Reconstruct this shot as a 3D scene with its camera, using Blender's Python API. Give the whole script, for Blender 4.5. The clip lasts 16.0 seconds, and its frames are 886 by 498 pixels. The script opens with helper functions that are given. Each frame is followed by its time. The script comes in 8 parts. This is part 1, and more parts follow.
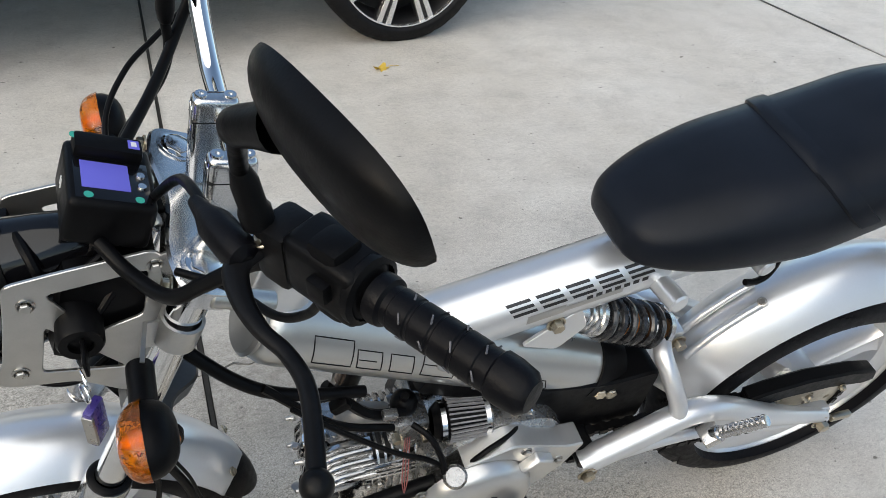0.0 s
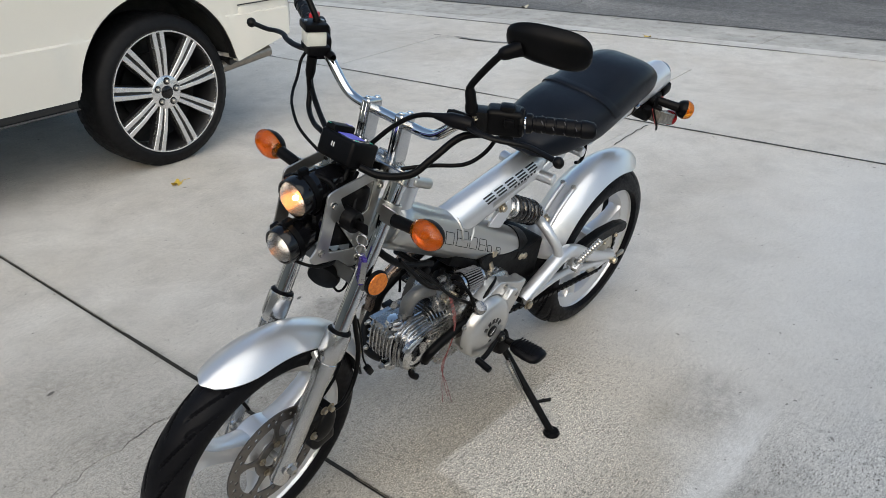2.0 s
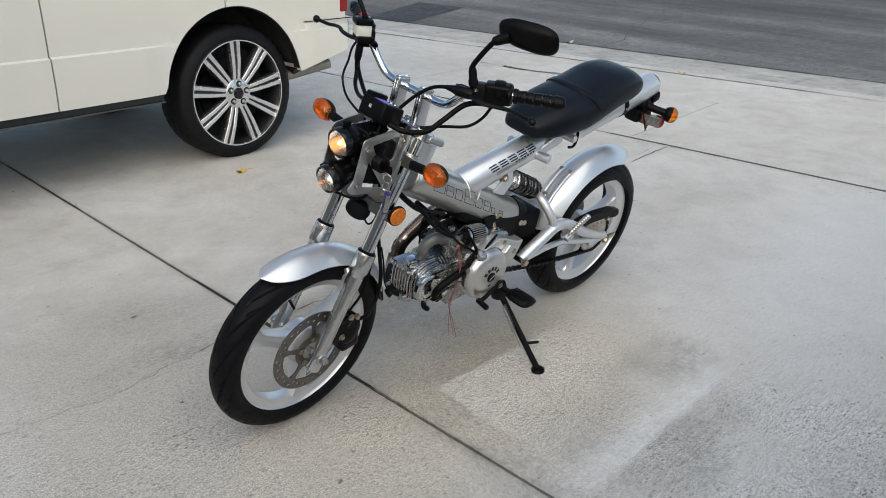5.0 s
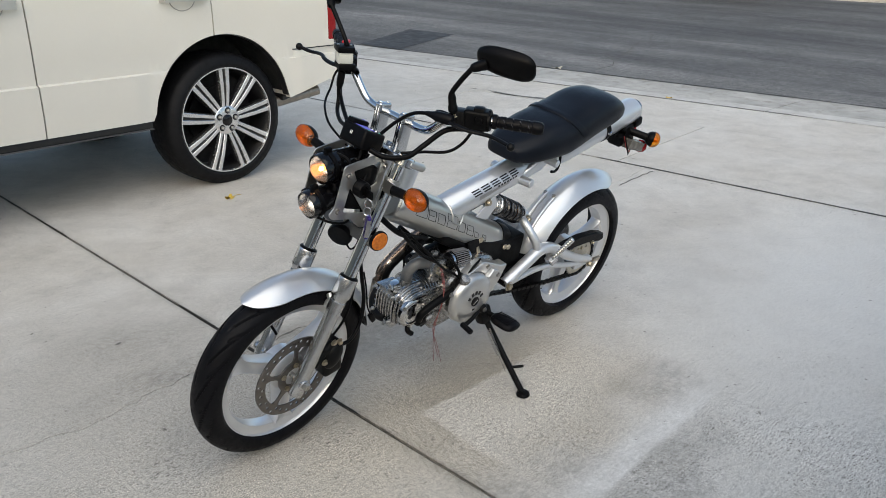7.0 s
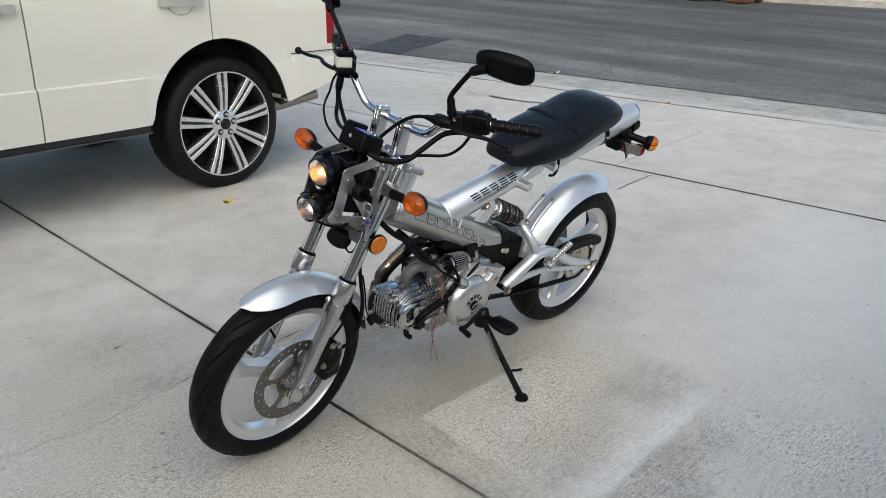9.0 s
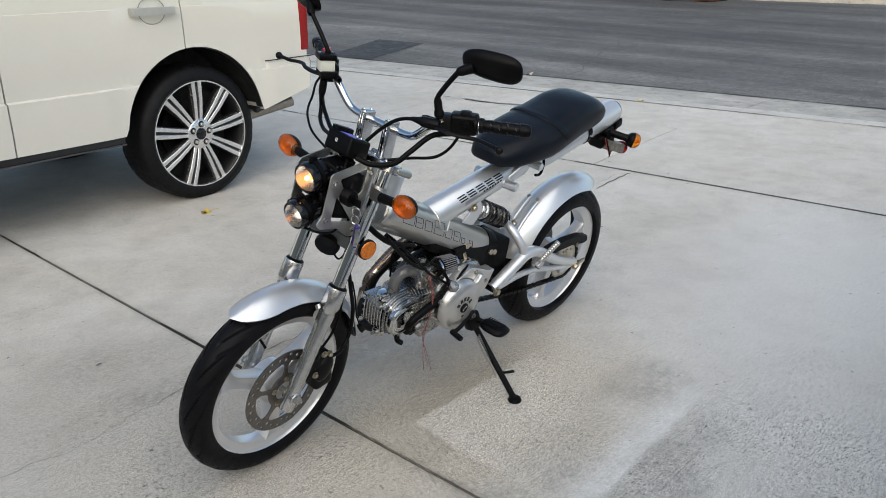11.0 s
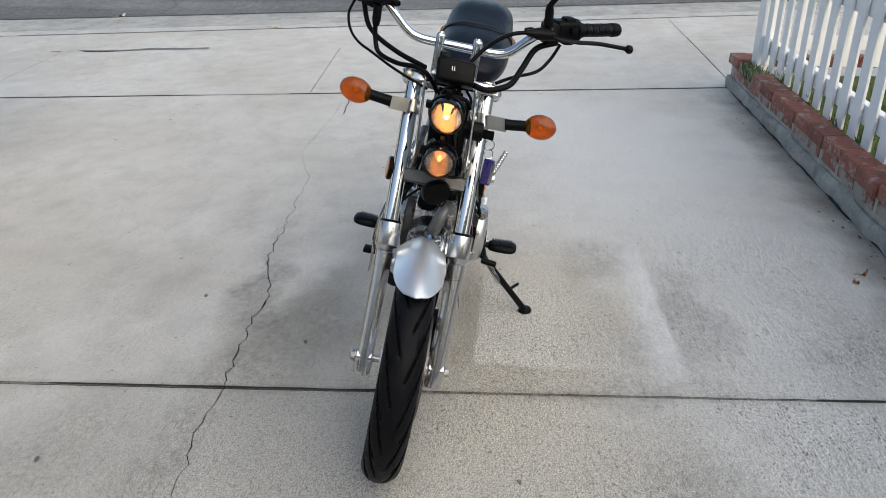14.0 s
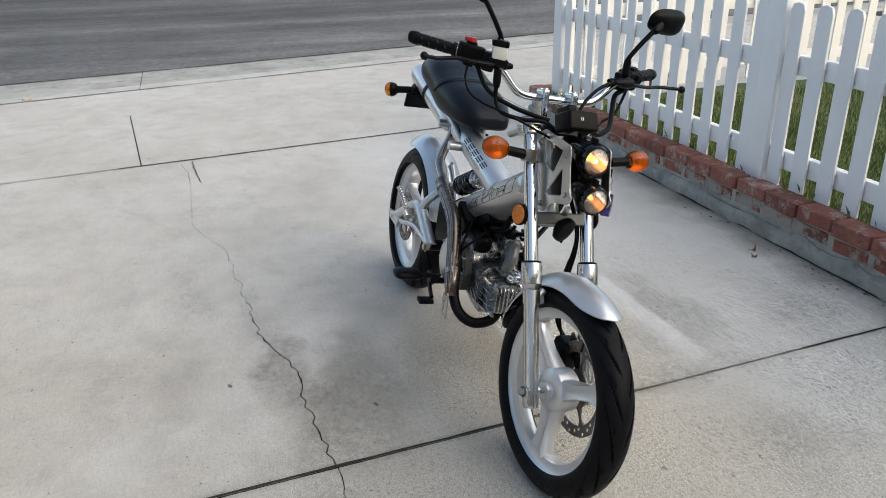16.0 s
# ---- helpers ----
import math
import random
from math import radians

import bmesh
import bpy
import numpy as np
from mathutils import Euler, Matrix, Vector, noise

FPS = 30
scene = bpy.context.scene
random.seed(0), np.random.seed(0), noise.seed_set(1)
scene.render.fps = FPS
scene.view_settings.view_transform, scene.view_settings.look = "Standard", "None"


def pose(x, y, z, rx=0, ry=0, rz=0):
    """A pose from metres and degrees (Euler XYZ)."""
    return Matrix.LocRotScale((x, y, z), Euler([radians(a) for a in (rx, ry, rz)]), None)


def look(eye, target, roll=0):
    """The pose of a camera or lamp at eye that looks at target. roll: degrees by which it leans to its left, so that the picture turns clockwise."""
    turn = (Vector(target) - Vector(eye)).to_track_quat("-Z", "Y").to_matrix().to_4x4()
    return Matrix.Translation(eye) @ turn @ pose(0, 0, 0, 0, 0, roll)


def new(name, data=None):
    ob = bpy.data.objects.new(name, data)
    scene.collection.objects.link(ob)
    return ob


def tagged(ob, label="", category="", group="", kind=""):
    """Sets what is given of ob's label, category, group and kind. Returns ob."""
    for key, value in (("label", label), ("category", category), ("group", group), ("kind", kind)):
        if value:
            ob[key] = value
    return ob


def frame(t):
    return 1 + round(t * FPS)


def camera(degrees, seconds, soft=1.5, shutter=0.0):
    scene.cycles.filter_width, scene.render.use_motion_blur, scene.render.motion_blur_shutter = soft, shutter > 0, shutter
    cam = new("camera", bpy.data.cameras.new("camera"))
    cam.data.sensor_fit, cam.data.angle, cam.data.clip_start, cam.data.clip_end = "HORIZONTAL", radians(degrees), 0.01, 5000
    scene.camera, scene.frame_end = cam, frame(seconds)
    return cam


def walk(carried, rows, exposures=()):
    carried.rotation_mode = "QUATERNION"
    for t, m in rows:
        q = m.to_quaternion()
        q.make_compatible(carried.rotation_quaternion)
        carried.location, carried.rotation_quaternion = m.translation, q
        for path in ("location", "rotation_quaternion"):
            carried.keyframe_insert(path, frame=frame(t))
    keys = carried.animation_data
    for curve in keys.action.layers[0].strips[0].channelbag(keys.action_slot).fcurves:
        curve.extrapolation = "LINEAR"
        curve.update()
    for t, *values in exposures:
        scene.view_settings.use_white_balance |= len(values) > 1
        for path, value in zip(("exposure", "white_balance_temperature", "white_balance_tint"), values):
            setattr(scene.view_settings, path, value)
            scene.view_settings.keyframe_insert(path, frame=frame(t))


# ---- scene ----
cam = camera(60.4, 16.0, soft=0.8)
PATH = [
    (0, (0.3555, 0.786, 1.339), (-0.207, -0.730, 0.150), 3.3),
    (0.5, (0.644, 0.896, 1.351), (-0.258, -0.446, 0.174), 3.6),
    (1, (0.923, 0.965, 1.369), (-0.239, -0.221, 0.253), 1.1),
    (1.5, (1.181, 1.072, 1.408), (-0.113, -0.095, 0.427), 0.5),
    (2, (1.389, 1.187, 1.419), (0.047, -0.001, 0.532), -0.4),
    (2.5, (1.606, 1.248, 1.412), (0.213, 0.082, 0.576), -0.3),
    (3, (1.68, 1.459, 1.407), (0.328, 0.234, 0.586), -0.2),
    (3.5, (1.678, 1.64, 1.411), (0.383, 0.351, 0.598), 0.5),
    (3.7, (1.687, 1.664, 1.409), (0.409, 0.354, 0.602), 1.0),
    (5.8, (1.711, 1.607, 1.411), (0.417, 0.309, 0.609), 1.7),
    (6, (1.708, 1.625, 1.414), (0.411, 0.323, 0.625), 1.4),
    (6.5, (1.691, 1.653, 1.417), (0.387, 0.337, 0.663), 1.0),
    (7, (1.691, 1.654, 1.413), (0.375, 0.344, 0.669), 1.3),
    (7.5, (1.696, 1.656, 1.413), (0.378, 0.348, 0.669), 1.3),
    (8, (1.695, 1.659, 1.415), (0.377, 0.349, 0.675), 1.5),
    (10.5, (1.701, 1.626, 1.4), (0.354, 0.339, 0.675), 0.4),
    (11, (1.708, 1.612, 1.398), (0.338, 0.345, 0.677), 0.2),
    (11.5, (1.716, 1.603, 1.4), (0.328, 0.344, 0.7), -0.1),
    (12, (1.756, 1.555, 1.388), (0.324, 0.353, 0.677), 0.2),
    (12.5, (1.857, 1.274, 1.328), (0.28, 0.295, 0.581), -0.0),
    (13, (1.924, 0.897, 1.333), (0.229, 0.181, 0.549), -0.7),
    (13.5, (2.034, 0.518, 1.321), (0.288, 0.015, 0.485), -0.8),
    (14, (2.19, 0.261, 1.344), (0.404, 0.067, 0.464), -1.0),
    (14.5, (2.255, -0.036, 1.369), (0.453, -0.015, 0.502), -2.1),
    (15, (2.362, -0.309, 1.402), (0.574, -0.066, 0.539), -2.8),
    (15.5, (2.243, -0.549, 1.416), (0.487, -0.091, 0.575), -3.0),
    (16, (2.194, -0.831, 1.431), (0.449, -0.264, 0.636), -1.1),
]
walk(cam, [(t, look(eye, target, roll)) for t, eye, target, roll in PATH], [(0.0, 0.93, 6850, 7), (1.5, 0.70, 6850, 7), (11.0, 0.70, 6800, 7), (14.0, 0.73, 6850, 8), (16.0, 0.82, 7050, 8)])

# ---- light ----
world = bpy.data.worlds.new("sky")
scene.world = world
world.use_nodes = True
wn = world.node_tree.nodes
sky = wn.new("ShaderNodeTexSky")
sky.sky_type = "NISHITA"
sky.sun_disc = False
sky.sun_elevation = radians(24)
sky.sun_rotation = radians(60)
sky.air_density, sky.dust_density, sky.ozone_density = 1.0, 1.6, 1.0
wn["Background"].inputs[1].default_value = 0.135
world.node_tree.links.new(sky.outputs[0], wn["Background"].inputs[0])
sun = new("sun", bpy.data.lights.new("sun", "SUN"))
sun.data.energy, sun.data.angle, sun.data.color = 1.30, radians(80), (1.0, 0.955, 0.89)
sun.matrix_world = look((4, 6, 9), (0, 0, 0))


# ---- materials ----
def nodes_of(name):
    m = bpy.data.materials.new(name)
    m.use_nodes = True
    nt = m.node_tree
    return m, nt, nt.nodes["Principled BSDF"]


def link(nt, a, b):
    nt.links.new(a, b)


def tex(nt, scale, detail=4.0, rough=0.6, vec=None):
    n = nt.nodes.new("ShaderNodeTexNoise")
    n.inputs["Scale"].default_value, n.inputs["Detail"].default_value = scale, detail
    n.inputs["Roughness"].default_value = rough
    if vec is None:
        vec = nt.nodes.new("ShaderNodeTexCoord").outputs["Object"]
    link(nt, vec, n.inputs["Vector"])
    return n.outputs["Fac"]


def ramp(nt, fac, stops):
    n = nt.nodes.new("ShaderNodeValToRGB")
    el = n.color_ramp.elements
    while len(el) < len(stops):
        el.new(0.5)
    for e, (p, c) in zip(el, stops):
        e.position = p
        e.color = (*c, 1) if not isinstance(c, (int, float)) else (c, c, c, 1)
    link(nt, fac, n.inputs[0])
    return n.outputs[0]


def mix(nt, fac, a, b, kind="MIX"):
    n = nt.nodes.new("ShaderNodeMix")
    n.data_type, n.blend_type = "RGBA", kind
    for k, v in ((0, fac), (6, a), (7, b)):
        if isinstance(v, bpy.types.NodeSocket):
            link(nt, v, n.inputs[k])
        elif isinstance(v, (int, float)):
            n.inputs[k].default_value = v if k == 0 else (v, v, v, 1)
        else:
            n.inputs[k].default_value = (*v, 1)
    return n.outputs[2]


def math_node(nt, op, a, b=None, c=None):
    n = nt.nodes.new("ShaderNodeMath")
    n.operation = op
    for i, v in enumerate((a, b, c)):
        if v is None:
            continue
        if isinstance(v, (int, float)):
            n.inputs[i].default_value = v
        else:
            link(nt, v, n.inputs[i])
    return n.outputs[0]


def bump(nt, bsdf, height, strength, dist=0.001):
    n = nt.nodes.new("ShaderNodeBump")
    n.inputs["Strength"].default_value, n.inputs["Distance"].default_value = strength, dist
    link(nt, height, n.inputs["Height"])
    link(nt, n.outputs[0], bsdf.inputs["Normal"])


def mat(name, color, rough=0.5, metal=0.0, var=0.15, scale=14.0, grain=240.0, relief=0.12, coat=0.0, dirt=0.0, spec=0.5):
    """A surface with cloudy tone, fine grain, uneven gloss and slight relief."""
    m, nt, b = nodes_of(name)
    big, fine = tex(nt, scale, 5), tex(nt, grain, 3)
    lo = tuple(max(0, c * (1 - var)) for c in color)
    hi = tuple(min(1, c * (1 + var)) for c in color)
    col = ramp(nt, big, [(0.3, lo), (0.7, hi)])
    g = ramp(nt, fine, [(0.3, 1 - var * 0.6), (0.7, 1 + 0 * var)])
    col = mix(nt, 1.0, col, g, "MULTIPLY")
    if dirt:
        d = ramp(nt, tex(nt, scale * 2.6, 8, 0.7), [(0.52, 0.0), (0.72, dirt)])
        col = mix(nt, d, col, (0.10, 0.085, 0.065))
    link(nt, col, b.inputs["Base Color"])
    u = min(0.25, 0.05 + var)
    r = ramp(nt, tex(nt, scale * 3, 6), [(0.3, max(0.02, rough * (1 - u))), (0.75, min(1, rough * (1 + u)))])
    link(nt, r, b.inputs["Roughness"])
    b.inputs["Metallic"].default_value = metal
    b.inputs["Coat Weight"].default_value = coat
    b.inputs["Coat Roughness"].default_value = 0.06
    b.inputs["Specular IOR Level"].default_value = spec
    if relief:
        bump(nt, b, fine, relief)
    return m


def lamp_mat(name, color, strength):
    m, nt, b = nodes_of(name)
    b.inputs["Base Color"].default_value = (*color, 1)
    b.inputs["Emission Color"].default_value = (*color, 1)
    b.inputs["Emission Strength"].default_value = strength
    return m


def lens_mat(name, color, rough=0.06, through_=0.75, ribs=0.35):
    m, nt, b = nodes_of(name)
    n = tex(nt, 90, 3)
    link(nt, ramp(nt, n, [(0.3, tuple(c * 0.8 for c in color)), (0.7, color)]), b.inputs["Base Color"])
    b.inputs["Roughness"].default_value = rough
    b.inputs["Transmission Weight"].default_value = through_
    b.inputs["IOR"].default_value = 1.45
    w = nt.nodes.new("ShaderNodeTexVoronoi")
    w.inputs["Scale"].default_value = 130.0
    link(nt, nt.nodes.new("ShaderNodeTexCoord").outputs["Object"], w.inputs["Vector"])
    bump(nt, b, w.outputs["Distance"], ribs, 0.002)
    return m


SILVER = mat("silver_paint", (0.64, 0.655, 0.68), 0.31, 0.68, 0.03, 6, 300, 0.0, coat=0.4)
GREYSILVER = mat("grey_silver_paint", (0.46, 0.46, 0.45), 0.30, 0.8, 0.04, 7, 300, 0.0, coat=0.3)
RIMSILVER = mat("rim_paint", (0.68, 0.69, 0.71), 0.32, 0.6, 0.04, 9, 300, 0.0, coat=0.3)
CHROME = mat("chrome", (0.68, 0.69, 0.70), 0.08, 1.0, 0.03, 20, 600, 0.0)
FORKALLOY = mat("fork_alloy", (0.56, 0.56, 0.56), 0.22, 0.95, 0.06, 18, 600, 0.06)
ALLOY = mat("polished_alloy", (0.60, 0.60, 0.60), 0.20, 1.0, 0.08, 25, 500, 0.06)
CASTING = mat("cast_alloy", (0.37, 0.37, 0.37), 0.28, 0.9, 0.25, 30, 420, 0.25, dirt=0.6)
DARKCAST = mat("dark_casting", (0.075, 0.074, 0.072), 0.6, 0.2, 0.35, 40, 420, 0.3, dirt=0.5, spec=0.25)
FINALLOY = mat("fin_alloy", (0.50, 0.505, 0.51), 0.21, 0.95, 0.25, 40, 500, 0.15, dirt=0.7)
REFLECTOR = mat("lamp_reflector", (0.70, 0.66, 0.62), 0.24, 1.0, 0.05, 20, 300, 0.02)
PLATE = mat("brushed_plate", (0.48, 0.475, 0.46), 0.33, 0.95, 0.08, 22, 700, 0.08)
COVER = mat("satin_cover", (0.58, 0.58, 0.575), 0.33, 0.85, 0.06, 12, 500, 0.06)
BLACK = mat("black_plastic", (0.003, 0.003, 0.0035), 0.40, 0.0, 0.3, 30, 500, 0.12, spec=0.10)
GLOSSBLACK = mat("gloss_black", (0.004, 0.004, 0.005), 0.12, 0.0, 0.2, 12, 300, 0.03, coat=0.25, spec=0.3)
BLACKSTEEL = mat("black_steel", (0.0045, 0.0045, 0.005), 0.40, 0.0, 0.3, 20, 300, 0.15, dirt=0.05, spec=0.14)
RUBBER = mat("grip_rubber", (0.003, 0.003, 0.0042), 0.42, 0.0, 0.25, 30, 400, 0.2, spec=0.12)
TYRE = mat("tyre_rubber", (0.0045, 0.0045, 0.006), 0.52, 0.0, 0.25, 24, 380, 0.20, dirt=0.015, spec=0.12)
BRASS = mat("zinc_bolt", (0.50, 0.44, 0.34), 0.32, 1.0, 0.15, 60, 500, 0.1)
STEEL = mat("bare_steel", (0.46, 0.45, 0.43), 0.30, 1.0, 0.12, 30, 500, 0.12)
DISC = mat("disc_steel", (0.165, 0.152, 0.142), 0.32, 0.85, 0.15, 16, 500, 0.1)
BROWNPIPE = mat("heat_tinted_steel", (0.20, 0.155, 0.13), 0.26, 0.95, 0.25, 12, 300, 0.08, dirt=0.2)
SHIELD = mat("heat_shield", (0.40, 0.36, 0.33), 0.2, 1.0, 0.12, 12, 300, 0.06)
AMBER = lens_mat("amber_lens", (1.0, 0.285, 0.010), 0.05, 0.88, 0.55)
AMBERDARK = mat("amber_reflector", (0.95, 0.34, 0.035), 0.20, 0.35, 0.35, 110, 700, 0.3, coat=0.5)
SIDEAMBER = mat("side_reflector_plastic", (0.72, 0.19, 0.010), 0.18, 0.35, 0.35, 110, 700, 0.3, coat=0.5)
REDLENS = lens_mat("red_lens", (0.36, 0.010, 0.012), 0.1, 0.3)
CLEAR = lens_mat("clear_lens", (0.95, 0.95, 0.93), 0.03, 0.95, 0.12)
MIRROR = mat("mirror_glass", (0.82, 0.84, 0.86), 0.02, 1.0, 0.0, 5, 100, 0.0)
GLOW_HI = lamp_mat("lamp_filament", (1.0, 0.36, 0.10), 1.7)
GLOW_LO = lamp_mat("lamp_pilot", (1.0, 0.34, 0.08), 0.6)
DIMREFLECTOR = mat("dim_reflector", (0.62, 0.59, 0.56), 0.22, 1.0, 0.2, 60, 300, 0.05)
SCREEN = lamp_mat("blue_screen", (0.06, 0.06, 0.30), 0.5)
SPRING = mat("black_spring", (0.014, 0.014, 0.016), 0.25, 0.0, 0.2, 30, 300, 0.05, coat=0.4)
ORANGE = mat("orange_ring", (0.75, 0.24, 0.03), 0.4, 0.0, 0.1, 40, 300, 0.05)
REDWIRE = mat("red_wire", (0.42, 0.05, 0.05), 0.5, 0.0, 0.2, 60, 500, 0.05)
PINKWIRE = mat("faded_red_wire", (0.26, 0.075, 0.07), 0.6, 0.0, 0.2, 60, 500, 0.05)
GREENTXT = mat("teal_print", (0.03, 0.34, 0.26), 0.5, 0.0, 0.1, 60, 500, 0.0)
WHITETXT = mat("white_print", (0.72, 0.72, 0.70), 0.5, 0.0, 0.1, 60, 500, 0.0)
REDPLASTIC = mat("red_switch", (0.55, 0.02, 0.03), 0.35, 0.0, 0.1, 60, 500, 0.0)
LETTERS = mat("black_decal", (0.014, 0.014, 0.015), 0.4, 0.0, 0.1, 60, 500, 0.0)
PURPLE = mat("purple_fob", (0.045, 0.03, 0.19), 0.3, 0.1, 0.2, 60, 500, 0.0, coat=0.4)
MILKY = mat("milky_reservoir", (0.62, 0.62, 0.56), 0.35, 0.0, 0.08, 40, 500, 0.02)
CARPAINT = mat("white_car_paint", (0.66, 0.635, 0.575), 0.22, 0.0, 0.02, 2, 60, 0.0, coat=1.0)
CARBLACK = mat("car_trim_black", (0.013, 0.013, 0.014), 0.38, 0.0, 0.2, 10, 300, 0.05)
CARTYRE = mat("car_tyre", (0.005, 0.005, 0.006), 0.60, 0.0, 0.2, 12, 220, 0.3, spec=0.2)
DARKGLASS = mat("dark_glass", (0.008, 0.010, 0.010), 0.03, 0.0, 0.1, 3, 60, 0.0, coat=0.5)
MACHINED = mat("machined_spoke", (0.74, 0.74, 0.74), 0.26, 0.9, 0.04, 14, 300, 0.0)
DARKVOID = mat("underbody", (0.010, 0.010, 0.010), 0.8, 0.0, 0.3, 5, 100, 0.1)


def leather():
    m, nt, b = nodes_of("black_leatherette")
    n = nt.nodes.new("ShaderNodeTexVoronoi")
    n.inputs["Scale"].default_value = 900
    link(nt, nt.nodes.new("ShaderNodeTexCoord").outputs["Object"], n.inputs["Vector"])
    col = ramp(nt, tex(nt, 9, 5), [(0.3, (0.0045, 0.006, 0.0095)), (0.7, (0.008, 0.010, 0.015))])
    link(nt, col, b.inputs["Base Color"])
    link(nt, ramp(nt, tex(nt, 30, 5), [(0.3, 0.30), (0.7, 0.40)]), b.inputs["Roughness"])
    b.inputs["Specular IOR Level"].default_value = 0.15
    bump(nt, b, n.outputs["Distance"], 0.18, 0.0005)
    return m


LEATHER = leather()


def spot(nt, pos, x, y, rx, ry, soft=0.45, turn=0.0):
    """A soft-edged patch round a place on the ground: 1 inside, 0 outside."""
    mp = nt.nodes.new("ShaderNodeMapping")
    mp.vector_type = "TEXTURE"
    mp.inputs["Location"].default_value = (x, y, 0)
    mp.inputs["Rotation"].default_value = (0, 0, radians(turn))
    mp.inputs["Scale"].default_value = (rx, ry, 1000)
    link(nt, pos, mp.inputs["Vector"])
    ln = nt.nodes.new("ShaderNodeVectorMath")
    ln.operation = "LENGTH"
    link(nt, mp.outputs[0], ln.inputs[0])
    return ramp(nt, ln.outputs["Value"], [(max(0, 1 - soft), 1.0), (1.0, 0.0)])


MORE_GRIT = ((-0.48, 0.62, 0.26, 0.16, 0, 0.60), (-0.12, 0.86, 0.34, 0.10, 0, 0.60), (0.12, 0.66, 0.22, 0.30, 0, 0.45), (0.10, 0.20, 0.28, 0.24, 0, 0.45), (0.02, -0.38, 0.36, 0.16, 0, 0.45))


